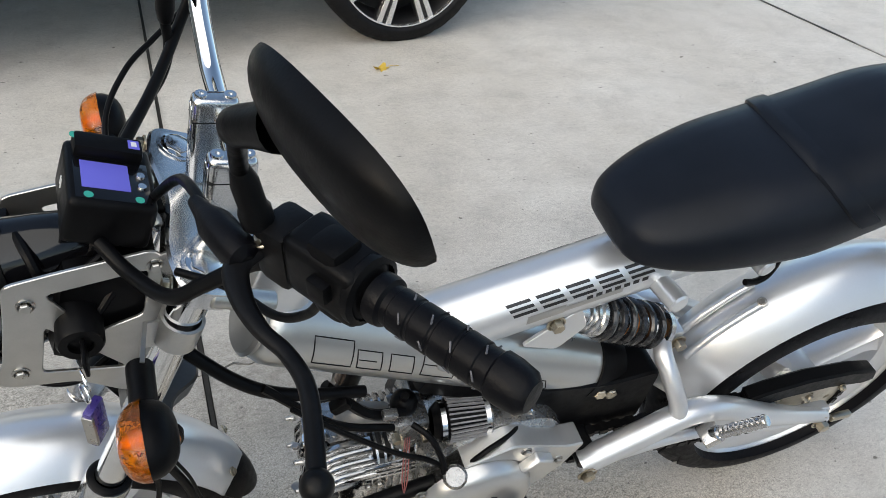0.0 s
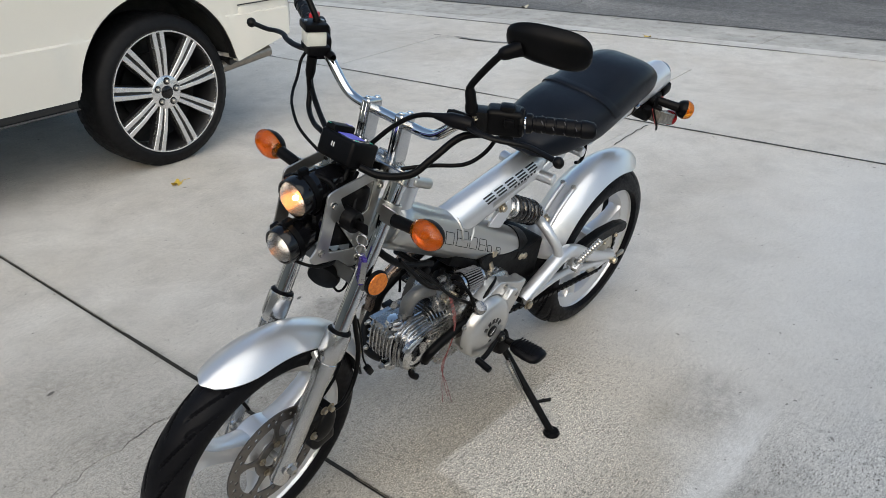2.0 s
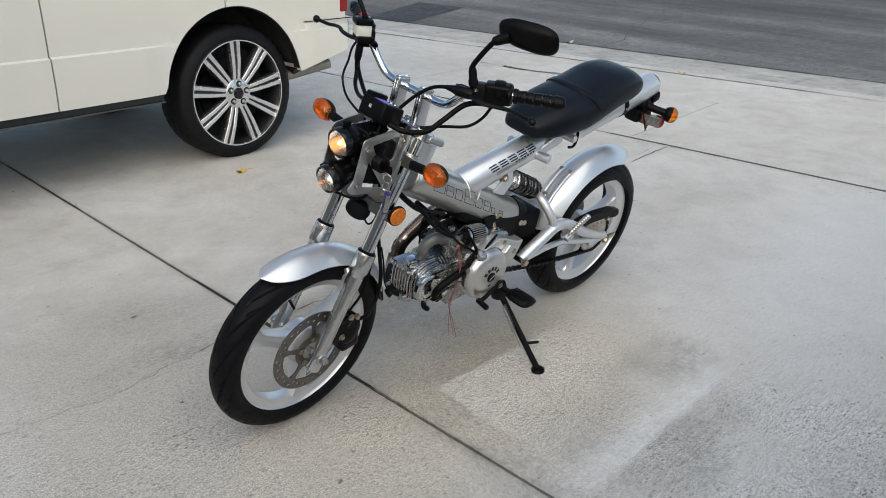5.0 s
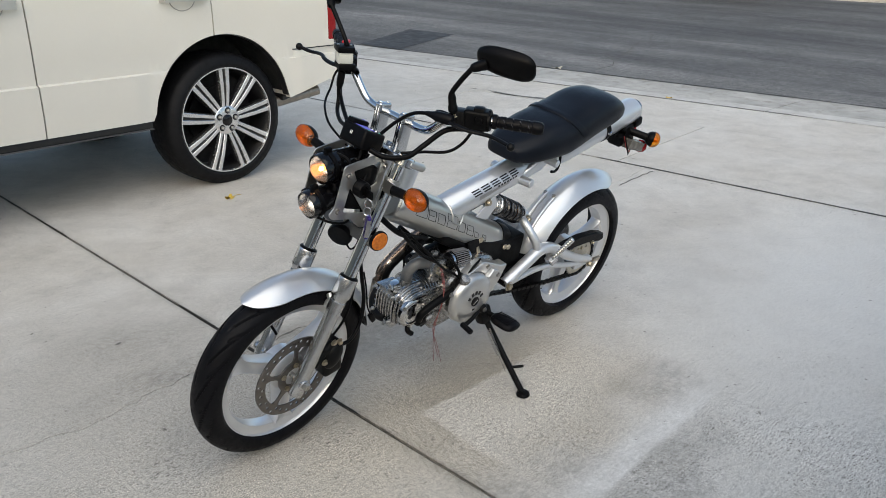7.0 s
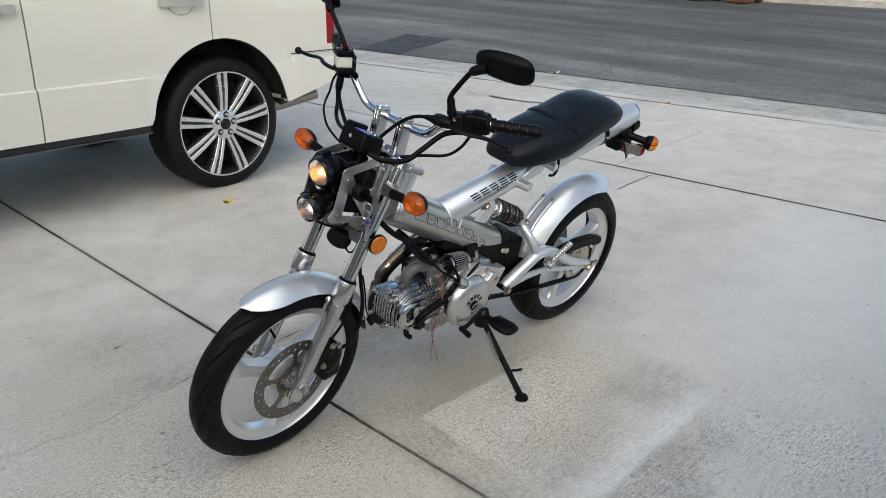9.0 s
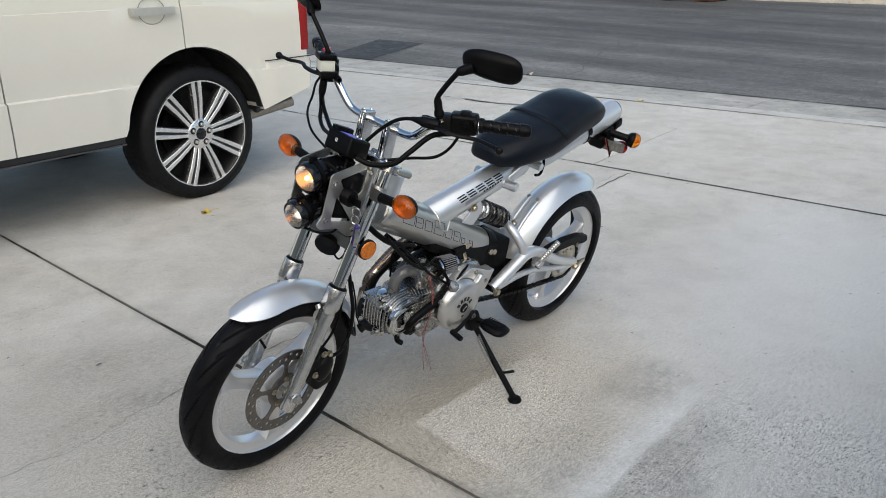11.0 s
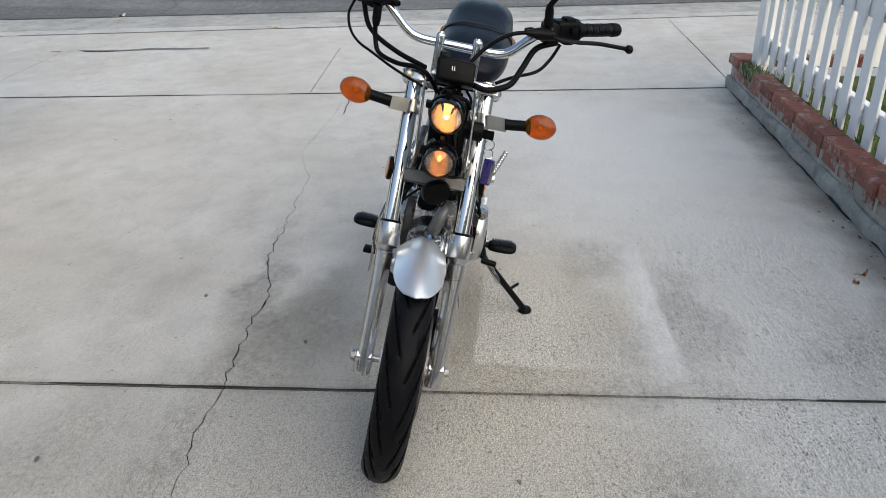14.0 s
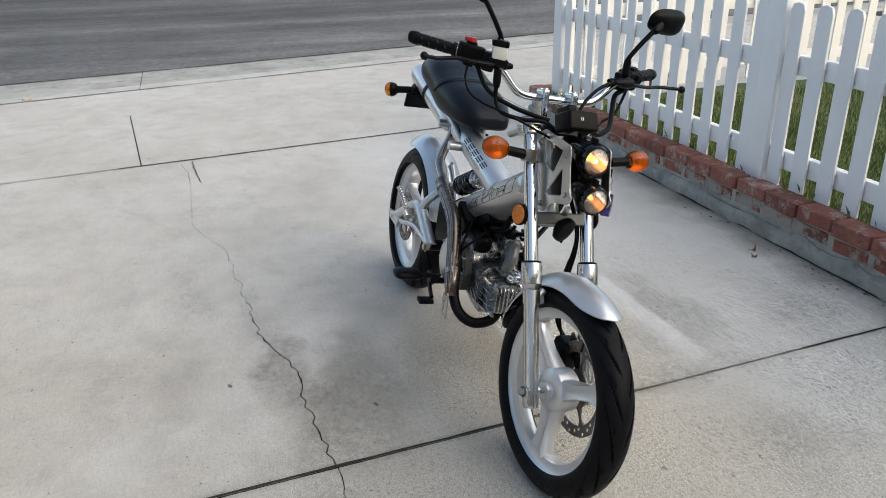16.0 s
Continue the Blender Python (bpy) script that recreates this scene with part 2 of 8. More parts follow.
def concrete():
    m, nt, b = nodes_of("driveway_concrete")
    pos0 = nt.nodes.new("ShaderNodeNewGeometry").outputs["Position"]
    warp = nt.nodes.new("ShaderNodeTexNoise")
    warp.inputs["Scale"].default_value, warp.inputs["Detail"].default_value = 4.0, 6
    link(nt, pos0, warp.inputs["Vector"])
    va = nt.nodes.new("ShaderNodeVectorMath")
    va.operation = "MULTIPLY_ADD"
    link(nt, warp.outputs["Color"], va.inputs[0])
    va.inputs[1].default_value = (0.44, 0.44, 0.0)
    va.inputs[2].default_value = (-0.22, -0.22, 0.0)
    vb = nt.nodes.new("ShaderNodeVectorMath")
    link(nt, pos0, vb.inputs[0])
    link(nt, va.outputs[0], vb.inputs[1])
    pos = vb.outputs[0]
    big = tex(nt, 0.9, 7, 0.62, pos0)
    mid = tex(nt, 6.0, 8, 0.68, pos0)
    grain = tex(nt, 230, 4, 0.75, pos0)
    sand = tex(nt, 560, 2, 0.6, pos0)
    mp = nt.nodes.new("ShaderNodeMapping")
    mp.inputs["Rotation"].default_value = (0, 0, radians(-6))
    mp.inputs["Scale"].default_value = (15, 120, 1)
    link(nt, pos0, mp.inputs["Vector"])
    broom = tex(nt, 1.0, 4, 0.7, mp.outputs[0])
    col = ramp(nt, big, [(0.36, (0.475, 0.448, 0.405)), (0.50, (0.525, 0.50, 0.462)), (0.64, (0.57, 0.55, 0.515))])
    col = mix(nt, 1.0, col, ramp(nt, mid, [(0.34, 0.85), (0.5, 0.99), (0.66, 1.07)]), "MULTIPLY")

    def amount(zone, k):
        return math_node(nt, "MULTIPLY", zone, k)

    # sandy field round the machine, cool smooth field behind it, rough broom-marked field beside the strip
    sandy = spot(nt, pos, 0.15, 0.25, 0.95, 0.55, 0.6)
    coarse = spot(nt, pos, 0.05, 1.10, 1.30, 0.62, 0.5)
    cool = spot(nt, pos, -1.9, 0.75, 1.7, 0.95, 0.7)
    front = spot(nt, pos, 1.1, 0.3, 1.1, 1.6, 0.7)
    col = mix(nt, amount(sandy, 0.68), col, (0.51, 0.452, 0.365))
    # cool field is also painted paler to offset the fence's shade
    col = mix(nt, amount(cool, 0.62), col, (0.585, 0.588, 0.582))
    col = mix(nt, amount(front, 0.50), col, (0.535, 0.492, 0.42))
    col = mix(nt, amount(coarse, 0.45), col, (0.60, 0.595, 0.575))
    # brown tint and smudges, soft pale worn strip, oil near the long crack
    # dark spots right of the machine hold oil stains and its painted soft shadow
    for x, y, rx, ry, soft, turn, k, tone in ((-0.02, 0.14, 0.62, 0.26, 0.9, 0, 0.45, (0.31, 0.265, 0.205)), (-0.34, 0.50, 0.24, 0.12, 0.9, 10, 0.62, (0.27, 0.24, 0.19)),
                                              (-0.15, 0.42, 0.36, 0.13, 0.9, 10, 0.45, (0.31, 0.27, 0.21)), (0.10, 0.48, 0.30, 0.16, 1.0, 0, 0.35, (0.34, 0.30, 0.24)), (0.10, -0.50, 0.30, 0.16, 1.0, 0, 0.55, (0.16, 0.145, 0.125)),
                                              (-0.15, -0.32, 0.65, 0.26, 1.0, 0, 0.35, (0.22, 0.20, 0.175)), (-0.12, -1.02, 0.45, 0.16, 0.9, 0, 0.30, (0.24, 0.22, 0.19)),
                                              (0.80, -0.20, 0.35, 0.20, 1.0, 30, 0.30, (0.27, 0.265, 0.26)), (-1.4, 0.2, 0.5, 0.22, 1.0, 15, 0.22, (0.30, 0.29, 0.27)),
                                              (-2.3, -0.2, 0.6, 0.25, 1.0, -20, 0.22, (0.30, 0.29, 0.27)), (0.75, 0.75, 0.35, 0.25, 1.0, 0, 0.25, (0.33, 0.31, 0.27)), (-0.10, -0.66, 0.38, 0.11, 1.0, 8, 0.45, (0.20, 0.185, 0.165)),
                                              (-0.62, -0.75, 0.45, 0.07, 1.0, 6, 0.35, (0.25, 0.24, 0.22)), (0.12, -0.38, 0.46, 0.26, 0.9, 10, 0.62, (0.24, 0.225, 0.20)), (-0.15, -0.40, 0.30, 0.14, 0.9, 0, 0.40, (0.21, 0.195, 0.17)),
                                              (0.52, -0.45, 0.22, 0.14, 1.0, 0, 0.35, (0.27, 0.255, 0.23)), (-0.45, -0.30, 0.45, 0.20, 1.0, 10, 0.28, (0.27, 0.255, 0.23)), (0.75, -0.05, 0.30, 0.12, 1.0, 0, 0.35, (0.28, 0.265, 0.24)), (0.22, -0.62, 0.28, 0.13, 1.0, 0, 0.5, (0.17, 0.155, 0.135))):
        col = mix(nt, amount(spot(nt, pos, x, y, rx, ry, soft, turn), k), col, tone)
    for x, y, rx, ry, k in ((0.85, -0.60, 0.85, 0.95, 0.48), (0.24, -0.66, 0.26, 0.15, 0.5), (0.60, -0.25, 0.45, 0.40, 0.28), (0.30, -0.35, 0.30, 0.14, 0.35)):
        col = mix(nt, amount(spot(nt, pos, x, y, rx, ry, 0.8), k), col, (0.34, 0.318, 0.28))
    # gritty dark dirt, broken up, by the joint, the crack and the wall
    grit = ramp(nt, tex(nt, 34, 7, 0.75, pos0), [(0.42, 0.0), (0.60, 1.0)])
    cloud = ramp(nt, tex(nt, 7, 6, 0.7, pos0), [(0.38, 0.0), (0.62, 1.0)])
    for x, y, rx, ry, turn, k in ((0.37, 0.60, 0.10, 0.48, 2, 0.55), (-0.24, -0.70, 0.30, 0.10, 8, 0.6), (0.08, -0.56, 0.34, 0.16, 0, 0.65), (0.36, -0.52, 0.20, 0.22, 0, 0.5), (0.72, 0.70, 0.26, 0.30, 0, 0.45),
                                  (0.12, 1.34, 0.42, 0.20, 0, 0.6), (-0.02, -0.14, 0.24, 0.26, 0, 0.4), (0.70, -0.62, 0.40, 0.14, 4, 0.5), (0.75, -0.95, 0.45, 0.22, 0, 0.35), (-0.9, -0.98, 0.5, 0.12, 5, 0.3)) + MORE_GRIT:
        zone = math_node(nt, "MULTIPLY", spot(nt, pos, x, y, rx, ry, 0.9, turn), math_node(nt, "MULTIPLY_ADD", grit, 0.75, math_node(nt, "MULTIPLY", cloud, 0.35)))
        col = mix(nt, amount(zone, k), col, (0.135, 0.122, 0.105))
    for x, y, r in ((-0.10, -0.85, 0.010), (0.17, -0.41, 0.009), (0.77, -0.965, 0.010)):
        col = mix(nt, amount(spot(nt, pos0, x, y, r * 1.6, r * 0.8, 0.4, 20), 0.8), col, (0.06, 0.055, 0.05))
    # darker brown ellipse on the concrete below the machine
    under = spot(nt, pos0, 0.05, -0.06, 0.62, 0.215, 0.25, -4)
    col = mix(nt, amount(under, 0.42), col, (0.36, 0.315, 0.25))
    # patch with a straight edge, and the pale strip with the coarse field beyond it
    small = nt.nodes.new("ShaderNodeVectorMath")
    small.operation = "MULTIPLY_ADD"
    link(nt, warp.outputs["Color"], small.inputs[0])
    small.inputs[1].default_value = (0.06, 0.04, 0.0)
    small.inputs[2].default_value = (-0.03, -0.02, 0.0)
    near_pos = nt.nodes.new("ShaderNodeVectorMath")
    link(nt, pos0, near_pos.inputs[0])
    link(nt, small.outputs[0], near_pos.inputs[1])
    xy = nt.nodes.new("ShaderNodeSeparateXYZ")
    link(nt, near_pos.outputs[0], xy.inputs[0])
    px, py = xy.outputs[0], xy.outputs[1]

    def step_up(v, a, b):
        mr = nt.nodes.new("ShaderNodeMapRange")
        mr.interpolation_type = "SMOOTHSTEP"
        mr.inputs["From Min"].default_value, mr.inputs["From Max"].default_value = a, b
        link(nt, v, mr.inputs["Value"])
        return mr.outputs[0]

    def both(*ms):
        out = ms[0]
        for q in ms[1:]:
            out = math_node(nt, "MULTIPLY", out, q)
        return out

    def neg(v):
        return math_node(nt, "MULTIPLY", v, -1.0)

    slab_patch = both(step_up(neg(px), -0.262, -0.235), step_up(py, 0.132, 0.152), step_up(neg(py), -0.70, -0.35), step_up(px, -0.55, -0.15))
    col = mix(nt, amount(slab_patch, 0.62), col, (0.645, 0.61, 0.55))
    ty = math_node(nt, "ADD", math_node(nt, "MULTIPLY_ADD", px, -0.04, py), 0.0)
    beyond = step_up(ty, 0.755, 0.785)
    band = both(step_up(ty, 0.62, 0.74), step_up(neg(ty), -0.785, -0.755), step_up(px, -0.75, -0.35), step_up(neg(px), -0.38, -0.05))
    col = mix(nt, amount(both(band, ramp(nt, mid, [(0.35, 0.45), (0.6, 1.0)])), 0.85), col, (0.68, 0.675, 0.66))
    coarse = both(coarse, math_node(nt, "MULTIPLY_ADD", beyond, 0.85, 0.15), ramp(nt, tex(nt, 2.2, 6, 0.65, pos0), [(0.40, 0.35), (0.56, 1.0)]))
    col = mix(nt, amount(both(beyond, step_up(neg(ty), -1.05, -0.80), step_up(px, -0.6, -0.2), step_up(neg(px), -0.6, -0.1)), 0.22), col, (0.33, 0.32, 0.30))
    # broom lines, pits and sand grains
    rough_zone = math_node(nt, "MAXIMUM", math_node(nt, "MAXIMUM", amount(coarse, 0.60), amount(front, 0.62)), math_node(nt, "MAXIMUM", amount(sandy, 0.85), amount(slab_patch, 1.0)))
    br = ramp(nt, broom, [(0.36, 0.55), (0.46, 1.0), (0.66, 1.18)])
    col = mix(nt, math_node(nt, "MULTIPLY_ADD", coarse, 0.42, 0.15), col, mix(nt, 1.0, col, br, "MULTIPLY"))
    pits = ramp(nt, grain, [(0.39, 0.10), (0.45, 0.72), (0.52, 1.10), (0.62, 1.70)])
    col = mix(nt, math_node(nt, "MULTIPLY_ADD", rough_zone, 0.75, 0.20), col, mix(nt, 1.0, col, pits, "MULTIPLY"))
    col = mix(nt, math_node(nt, "MULTIPLY_ADD", rough_zone, 0.60, 0.28), col, mix(nt, 1.0, col, ramp(nt, sand, [(0.37, 0.45), (0.5, 1.03), (0.63, 1.65)]), "MULTIPLY"))
    blots = ramp(nt, tex(nt, 75, 3, 0.7, pos0), [(0.36, 0.60), (0.46, 0.95), (0.54, 1.03), (0.66, 1.22)])
    col = mix(nt, math_node(nt, "MULTIPLY_ADD", rough_zone, 0.60, 0.30), col, mix(nt, 1.0, col, blots, "MULTIPLY"))
    # sparse dark pits, longer along the broom's way
    for scale, size, keep, k in ((26.0, 0.085, 0.52, 1.0), (60.0, 0.155, 0.62, 1.1), (130.0, 0.235, 0.40, 1.1), (210.0, 0.30, 0.28, 1.1)):
        pm = nt.nodes.new("ShaderNodeMapping")
        pm.inputs["Rotation"].default_value = (0, 0, radians(-6))
        pm.inputs["Scale"].default_value = (0.38, 1.0, 1)
        jit = nt.nodes.new("ShaderNodeTexNoise")
        jit.inputs["Scale"].default_value, jit.inputs["Detail"].default_value = 260.0, 2.0
        link(nt, pos0, jit.inputs["Vector"])
        off = nt.nodes.new("ShaderNodeVectorMath")
        off.operation = "MULTIPLY_ADD"
        link(nt, jit.outputs["Color"], off.inputs[0])
        off.inputs[1].default_value = (0.007, 0.007, 0)
        link(nt, pos0, off.inputs[2])
        link(nt, off.outputs[0], pm.inputs["Vector"])
        vo = nt.nodes.new("ShaderNodeTexVoronoi")
        vo.inputs["Scale"].default_value = scale
        link(nt, pm.outputs[0], vo.inputs["Vector"])
        dot = ramp(nt, vo.outputs["Distance"], [(size * 0.75, 1.0), (size, 0.0)])
        sc = nt.nodes.new("ShaderNodeSeparateColor")
        link(nt, vo.outputs["Color"], sc.inputs[0])
        some = math_node(nt, "GREATER_THAN", sc.outputs[0], keep)
        patchy = ramp(nt, tex(nt, 3.0, 5, 0.7, pos0), [(0.40, 0.35), (0.58, 1.0)])
        dens = math_node(nt, "MULTIPLY", math_node(nt, "MULTIPLY_ADD", math_node(nt, "MAXIMUM", rough_zone, coarse), 0.88, 0.12), patchy)
        col = mix(nt, amount(math_node(nt, "MULTIPLY", math_node(nt, "MULTIPLY", dot, some), dens), k), col, (0.075, 0.066, 0.055))
    # dirt held along the joints
    for slope, x0, wide, k in ((0.095, -3.03, 0.05, 0.45), (0.042, 0.405, 0.030, 0.5), (0.17, -5.782, 0.06, 0.35)):
        sp = nt.nodes.new("ShaderNodeSeparateXYZ")
        link(nt, pos0, sp.inputs[0])
        dist = math_node(nt, "ABSOLUTE", math_node(nt, "ADD", math_node(nt, "MULTIPLY_ADD", sp.outputs[1], slope, sp.outputs[0]), -x0))
        near = ramp(nt, math_node(nt, "DIVIDE", dist, wide), [(0.0, 1.0), (1.0, 0.0)])
        blot = ramp(nt, tex(nt, 9, 6, 0.7, pos0), [(0.35, 0.0), (0.65, 1.0)])
        col = mix(nt, math_node(nt, "MULTIPLY", math_node(nt, "MULTIPLY", near, blot), k), col, (0.12, 0.11, 0.095))
    # darker brown band along the foot of the wall
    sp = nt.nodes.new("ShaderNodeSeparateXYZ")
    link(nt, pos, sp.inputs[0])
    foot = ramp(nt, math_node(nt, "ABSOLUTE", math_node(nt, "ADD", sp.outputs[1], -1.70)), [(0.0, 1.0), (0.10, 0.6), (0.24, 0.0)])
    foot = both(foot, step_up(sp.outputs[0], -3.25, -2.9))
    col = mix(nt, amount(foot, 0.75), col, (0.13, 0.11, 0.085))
    specks = ramp(nt, tex(nt, 22, 2, 0.5, pos0), [(0.735, 0.0), (0.76, 0.75)])
    col = mix(nt, specks, col, (0.08, 0.07, 0.06))
    flecks = ramp(nt, tex(nt, 60, 1, 0.5, pos0), [(0.745, 0.0), (0.77, 0.7)])
    col = mix(nt, flecks, col, (0.07, 0.065, 0.06))
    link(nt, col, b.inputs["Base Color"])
    link(nt, ramp(nt, mid, [(0.3, 0.74), (0.7, 0.90)]), b.inputs["Roughness"])
    h = math_node(nt, "ADD", math_node(nt, "MULTIPLY_ADD", sand, 0.5, math_node(nt, "MULTIPLY", grain, 0.6)), math_node(nt, "MULTIPLY", broom, 0.7))
    bump(nt, b, h, 0.45, 0.002)
    return m


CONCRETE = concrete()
GUTTER = mat("gutter_concrete", (0.40, 0.39, 0.365), 0.88, 0.0, 0.25, 2.5, 160, 0.3, dirt=0.6)


def asphalt():
    m, nt, b = nodes_of("asphalt")
    pos = nt.nodes.new("ShaderNodeNewGeometry").outputs["Position"]
    mp = nt.nodes.new("ShaderNodeMapping")
    mp.inputs["Rotation"].default_value = (0, 0, radians(-9))
    mp.inputs["Scale"].default_value = (0.9, 0.10, 1)
    link(nt, pos, mp.inputs["Vector"])
    lanes = tex(nt, 1.0, 5, 0.6, mp.outputs[0])
    col = ramp(nt, lanes, [(0.36, (0.070, 0.070, 0.072)), (0.5, (0.113, 0.113, 0.113)), (0.64, (0.176, 0.175, 0.172))])
    sx = nt.nodes.new("ShaderNodeSeparateXYZ")
    link(nt, pos, sx.inputs[0])
    across = math_node(nt, "ADD", math_node(nt, "MULTIPLY_ADD", sx.outputs[1], 0.20, sx.outputs[0]), 11.0)
    col = mix(nt, 1.0, col, ramp(nt, math_node(nt, "ADD", across, math_node(nt, "MULTIPLY", tex(nt, 0.7, 4, 0.6, pos), 0.5)), [(0.0, 0.72), (0.95, 0.78), (1.0, 1.0)]), "MULTIPLY")
    col = mix(nt, 1.0, col, ramp(nt, tex(nt, 1.3, 6, 0.65, pos), [(0.3, 0.78), (0.7, 1.18)]), "MULTIPLY")
    col = mix(nt, 1.0, col, ramp(nt, tex(nt, 60, 4, 0.8, pos), [(0.30, 0.42), (0.5, 0.95), (0.72, 1.75)]), "MULTIPLY")
    col = mix(nt, 1.0, col, ramp(nt, tex(nt, 14, 5, 0.7, pos), [(0.32, 0.72), (0.5, 1.0), (0.68, 1.30)]), "MULTIPLY")
    link(nt, col, b.inputs["Base Color"])
    b.inputs["Roughness"].default_value = 0.85
    bump(nt, b, tex(nt, 90, 4, 0.8, pos), 0.5, 0.004)
    return m


ASPHALT = asphalt()
PATCH = mat("asphalt_patch", (0.033, 0.034, 0.037), 0.85, 0.0, 0.2, 3, 160, 0.4)
EARTH = mat("earth", (0.16, 0.13, 0.10), 0.95, 0.0, 0.3, 2, 60, 0.4)
ROADCRACK = mat("crack_dust", (0.075, 0.070, 0.064), 0.95, 0.0, 0.4, 8, 200, 0.3)
DARKJOINT = mat("joint_filler", (0.022, 0.020, 0.017), 0.95, 0.0, 0.4, 8, 200, 0.3)
MORTAR = mat("mortar", (0.36, 0.345, 0.315), 0.92, 0.0, 0.3, 8, 160, 0.6, dirt=0.55)
FENCEWHITE = mat("white_vinyl", (0.80, 0.81, 0.82), 0.35, 0.0, 0.04, 3, 120, 0.04)
LAWN = mat("lawn_soil", (0.10, 0.13, 0.04), 0.95, 0.0, 0.4, 5, 80, 0.5)


def blade_mat():
    m, nt, b = nodes_of("grass_blades")
    g = nt.nodes.new("ShaderNodeNewGeometry").outputs["Random Per Island"]
    col = ramp(nt, g, [(0.0, (0.055, 0.105, 0.025)), (0.6, (0.10, 0.16, 0.042)), (1.0, (0.22, 0.21, 0.09))])
    link(nt, col, b.inputs["Base Color"])
    b.inputs["Roughness"].default_value = 0.6
    return m


BLADES = blade_mat()


def brick_mat(name, lo_, hi_):
    m, nt, b = nodes_of(name)
    rnd = nt.nodes.new("ShaderNodeObjectInfo").outputs["Random"]
    col = ramp(nt, rnd, [(0.0, (0.20, 0.075, 0.055)), (0.35, (0.33, 0.12, 0.085)), (0.7, (0.26, 0.085, 0.06)), (1.0, (0.38, 0.16, 0.12))])
    pos = nt.nodes.new("ShaderNodeNewGeometry").outputs["Position"]
    col = mix(nt, 1.0, col, ramp(nt, tex(nt, 26, 6, 0.7, pos), [(0.3, 0.6), (0.7, 1.15)]), "MULTIPLY")
    white = ramp(nt, tex(nt, 14, 8, 0.75, pos), [(0.54, 0.0), (0.62, 0.60)])
    col = mix(nt, white, col, (0.42, 0.37, 0.33))
    smear = ramp(nt, tex(nt, 5.5, 7, 0.7, pos), [(lo_, 0.0), (hi_, 0.9)])
    col = mix(nt, smear, col, (0.33, 0.315, 0.29))
    link(nt, col, b.inputs["Base Color"])
    b.inputs["Roughness"].default_value = 0.9
    bump(nt, b, tex(nt, 120, 5, 0.7, pos), 0.5, 0.002)
    return m


BRICK = brick_mat("old_red_brick", 0.60, 0.66)
SMEARED = brick_mat("mortar_smeared_brick", 0.47, 0.54)


# ---- mesh helpers ----
def finish(bm, smooth=None):
    """Turn faces outward and shade smooth below the given angle in degrees."""
    bmesh.ops.recalc_face_normals(bm, faces=bm.faces)
    if smooth:
        lim = radians(smooth)
        for f in bm.faces:
            f.smooth = True
        for e in bm.edges:
            e.smooth = not (len(e.link_faces) == 2 and e.calc_face_angle(0) > lim)
    return bm


def part(name, bm, material, parent=None, label="", smooth=38, xf=None):
    if xf is not None:
        bmesh.ops.transform(bm, matrix=xf, verts=bm.verts)
    finish(bm, smooth)
    me = bpy.data.meshes.new(name)
    bm.to_mesh(me)
    bm.free()
    me.materials.append(material)
    ob = new(name, me)
    if parent is not None:
        ob.parent = parent
    if label:
        ob["label"] = label
    return ob


def empty(name, m, label, category, group="", kind=""):
    ob = new(name)
    ob.empty_display_size = 0.1
    ob.matrix_world = m
    return tagged(ob, label, category, group, kind)


def spline(pts, n=8):
    """Smooth curve through the points (Catmull-Rom)."""
    P = [Vector(p) for p in pts]
    if len(P) < 3 or n < 2:
        return P
    P = [P[0] * 2 - P[1]] + P + [P[-1] * 2 - P[-2]]
    out = []
    for i in range(1, len(P) - 2):
        a, b, c, d = P[i - 1:i + 3]
        for k in range(n):
            t = k / n
            out.append(0.5 * ((2 * b) + (c - a) * t + (2 * a - 5 * b + 4 * c - d) * t * t + (3 * b - a - 3 * c + d) * t ** 3))
    out.append(P[-2])
    return out


def sweep(bm, path, section, closed=True, up=(0, 1, 0.01), caps=True, scales=None):
    """Carry a section of (a, b) pairs along the path; a runs sideways, b along the up side."""
    path = [Vector(p) for p in path]
    rings, u = [], Vector(up)
    for i, p in enumerate(path):
        d = (path[min(i + 1, len(path) - 1)] - path[max(i - 1, 0)])
        if d.length < 1e-9:
            d = Vector((0, 0, 1))
        d.normalize()
        s = u.cross(d)
        if s.length < 1e-6:
            s = Vector((1, 0, 0)).cross(d)
        s.normalize()
        u = d.cross(s).normalized()
        k = scales[i] if scales else 1.0
        ka, kb = k if isinstance(k, (tuple, list)) else (k, k)
        rings.append([bm.verts.new(p + s * (a * ka) + u * (b * kb)) for a, b in section])
    n = len(section)
    for r0, r1 in zip(rings, rings[1:]):
        for j in range(n if closed else n - 1):
            bm.faces.new((r0[j], r0[(j + 1) % n], r1[(j + 1) % n], r1[j]))
    if caps and closed:
        bm.faces.new(list(reversed(rings[0])))
        bm.faces.new(rings[-1])
    return bm


def circle(r, n=14, ry=None):
    ry = r if ry is None else ry
    return [(r * math.cos(2 * math.pi * k / n), ry * math.sin(2 * math.pi * k / n)) for k in range(n)]


def tube(path, r, n=14, bm=None, smooth=0, scales=None):
    bm = bm or bmesh.new()
    p = spline(path, smooth) if smooth else path
    if scales and smooth:
        k = len(p) - 1
        m = len(scales) - 1
        scales = [scales[min(m, int(i / k * m))] * (1 - (i / k * m) % 1) + scales[min(m, int(i / k * m) + 1)] * ((i / k * m) % 1) for i in range(k + 1)]
    return sweep(bm, p, circle(r, n), up=(0.13, 0.97, 0.21), scales=scales)


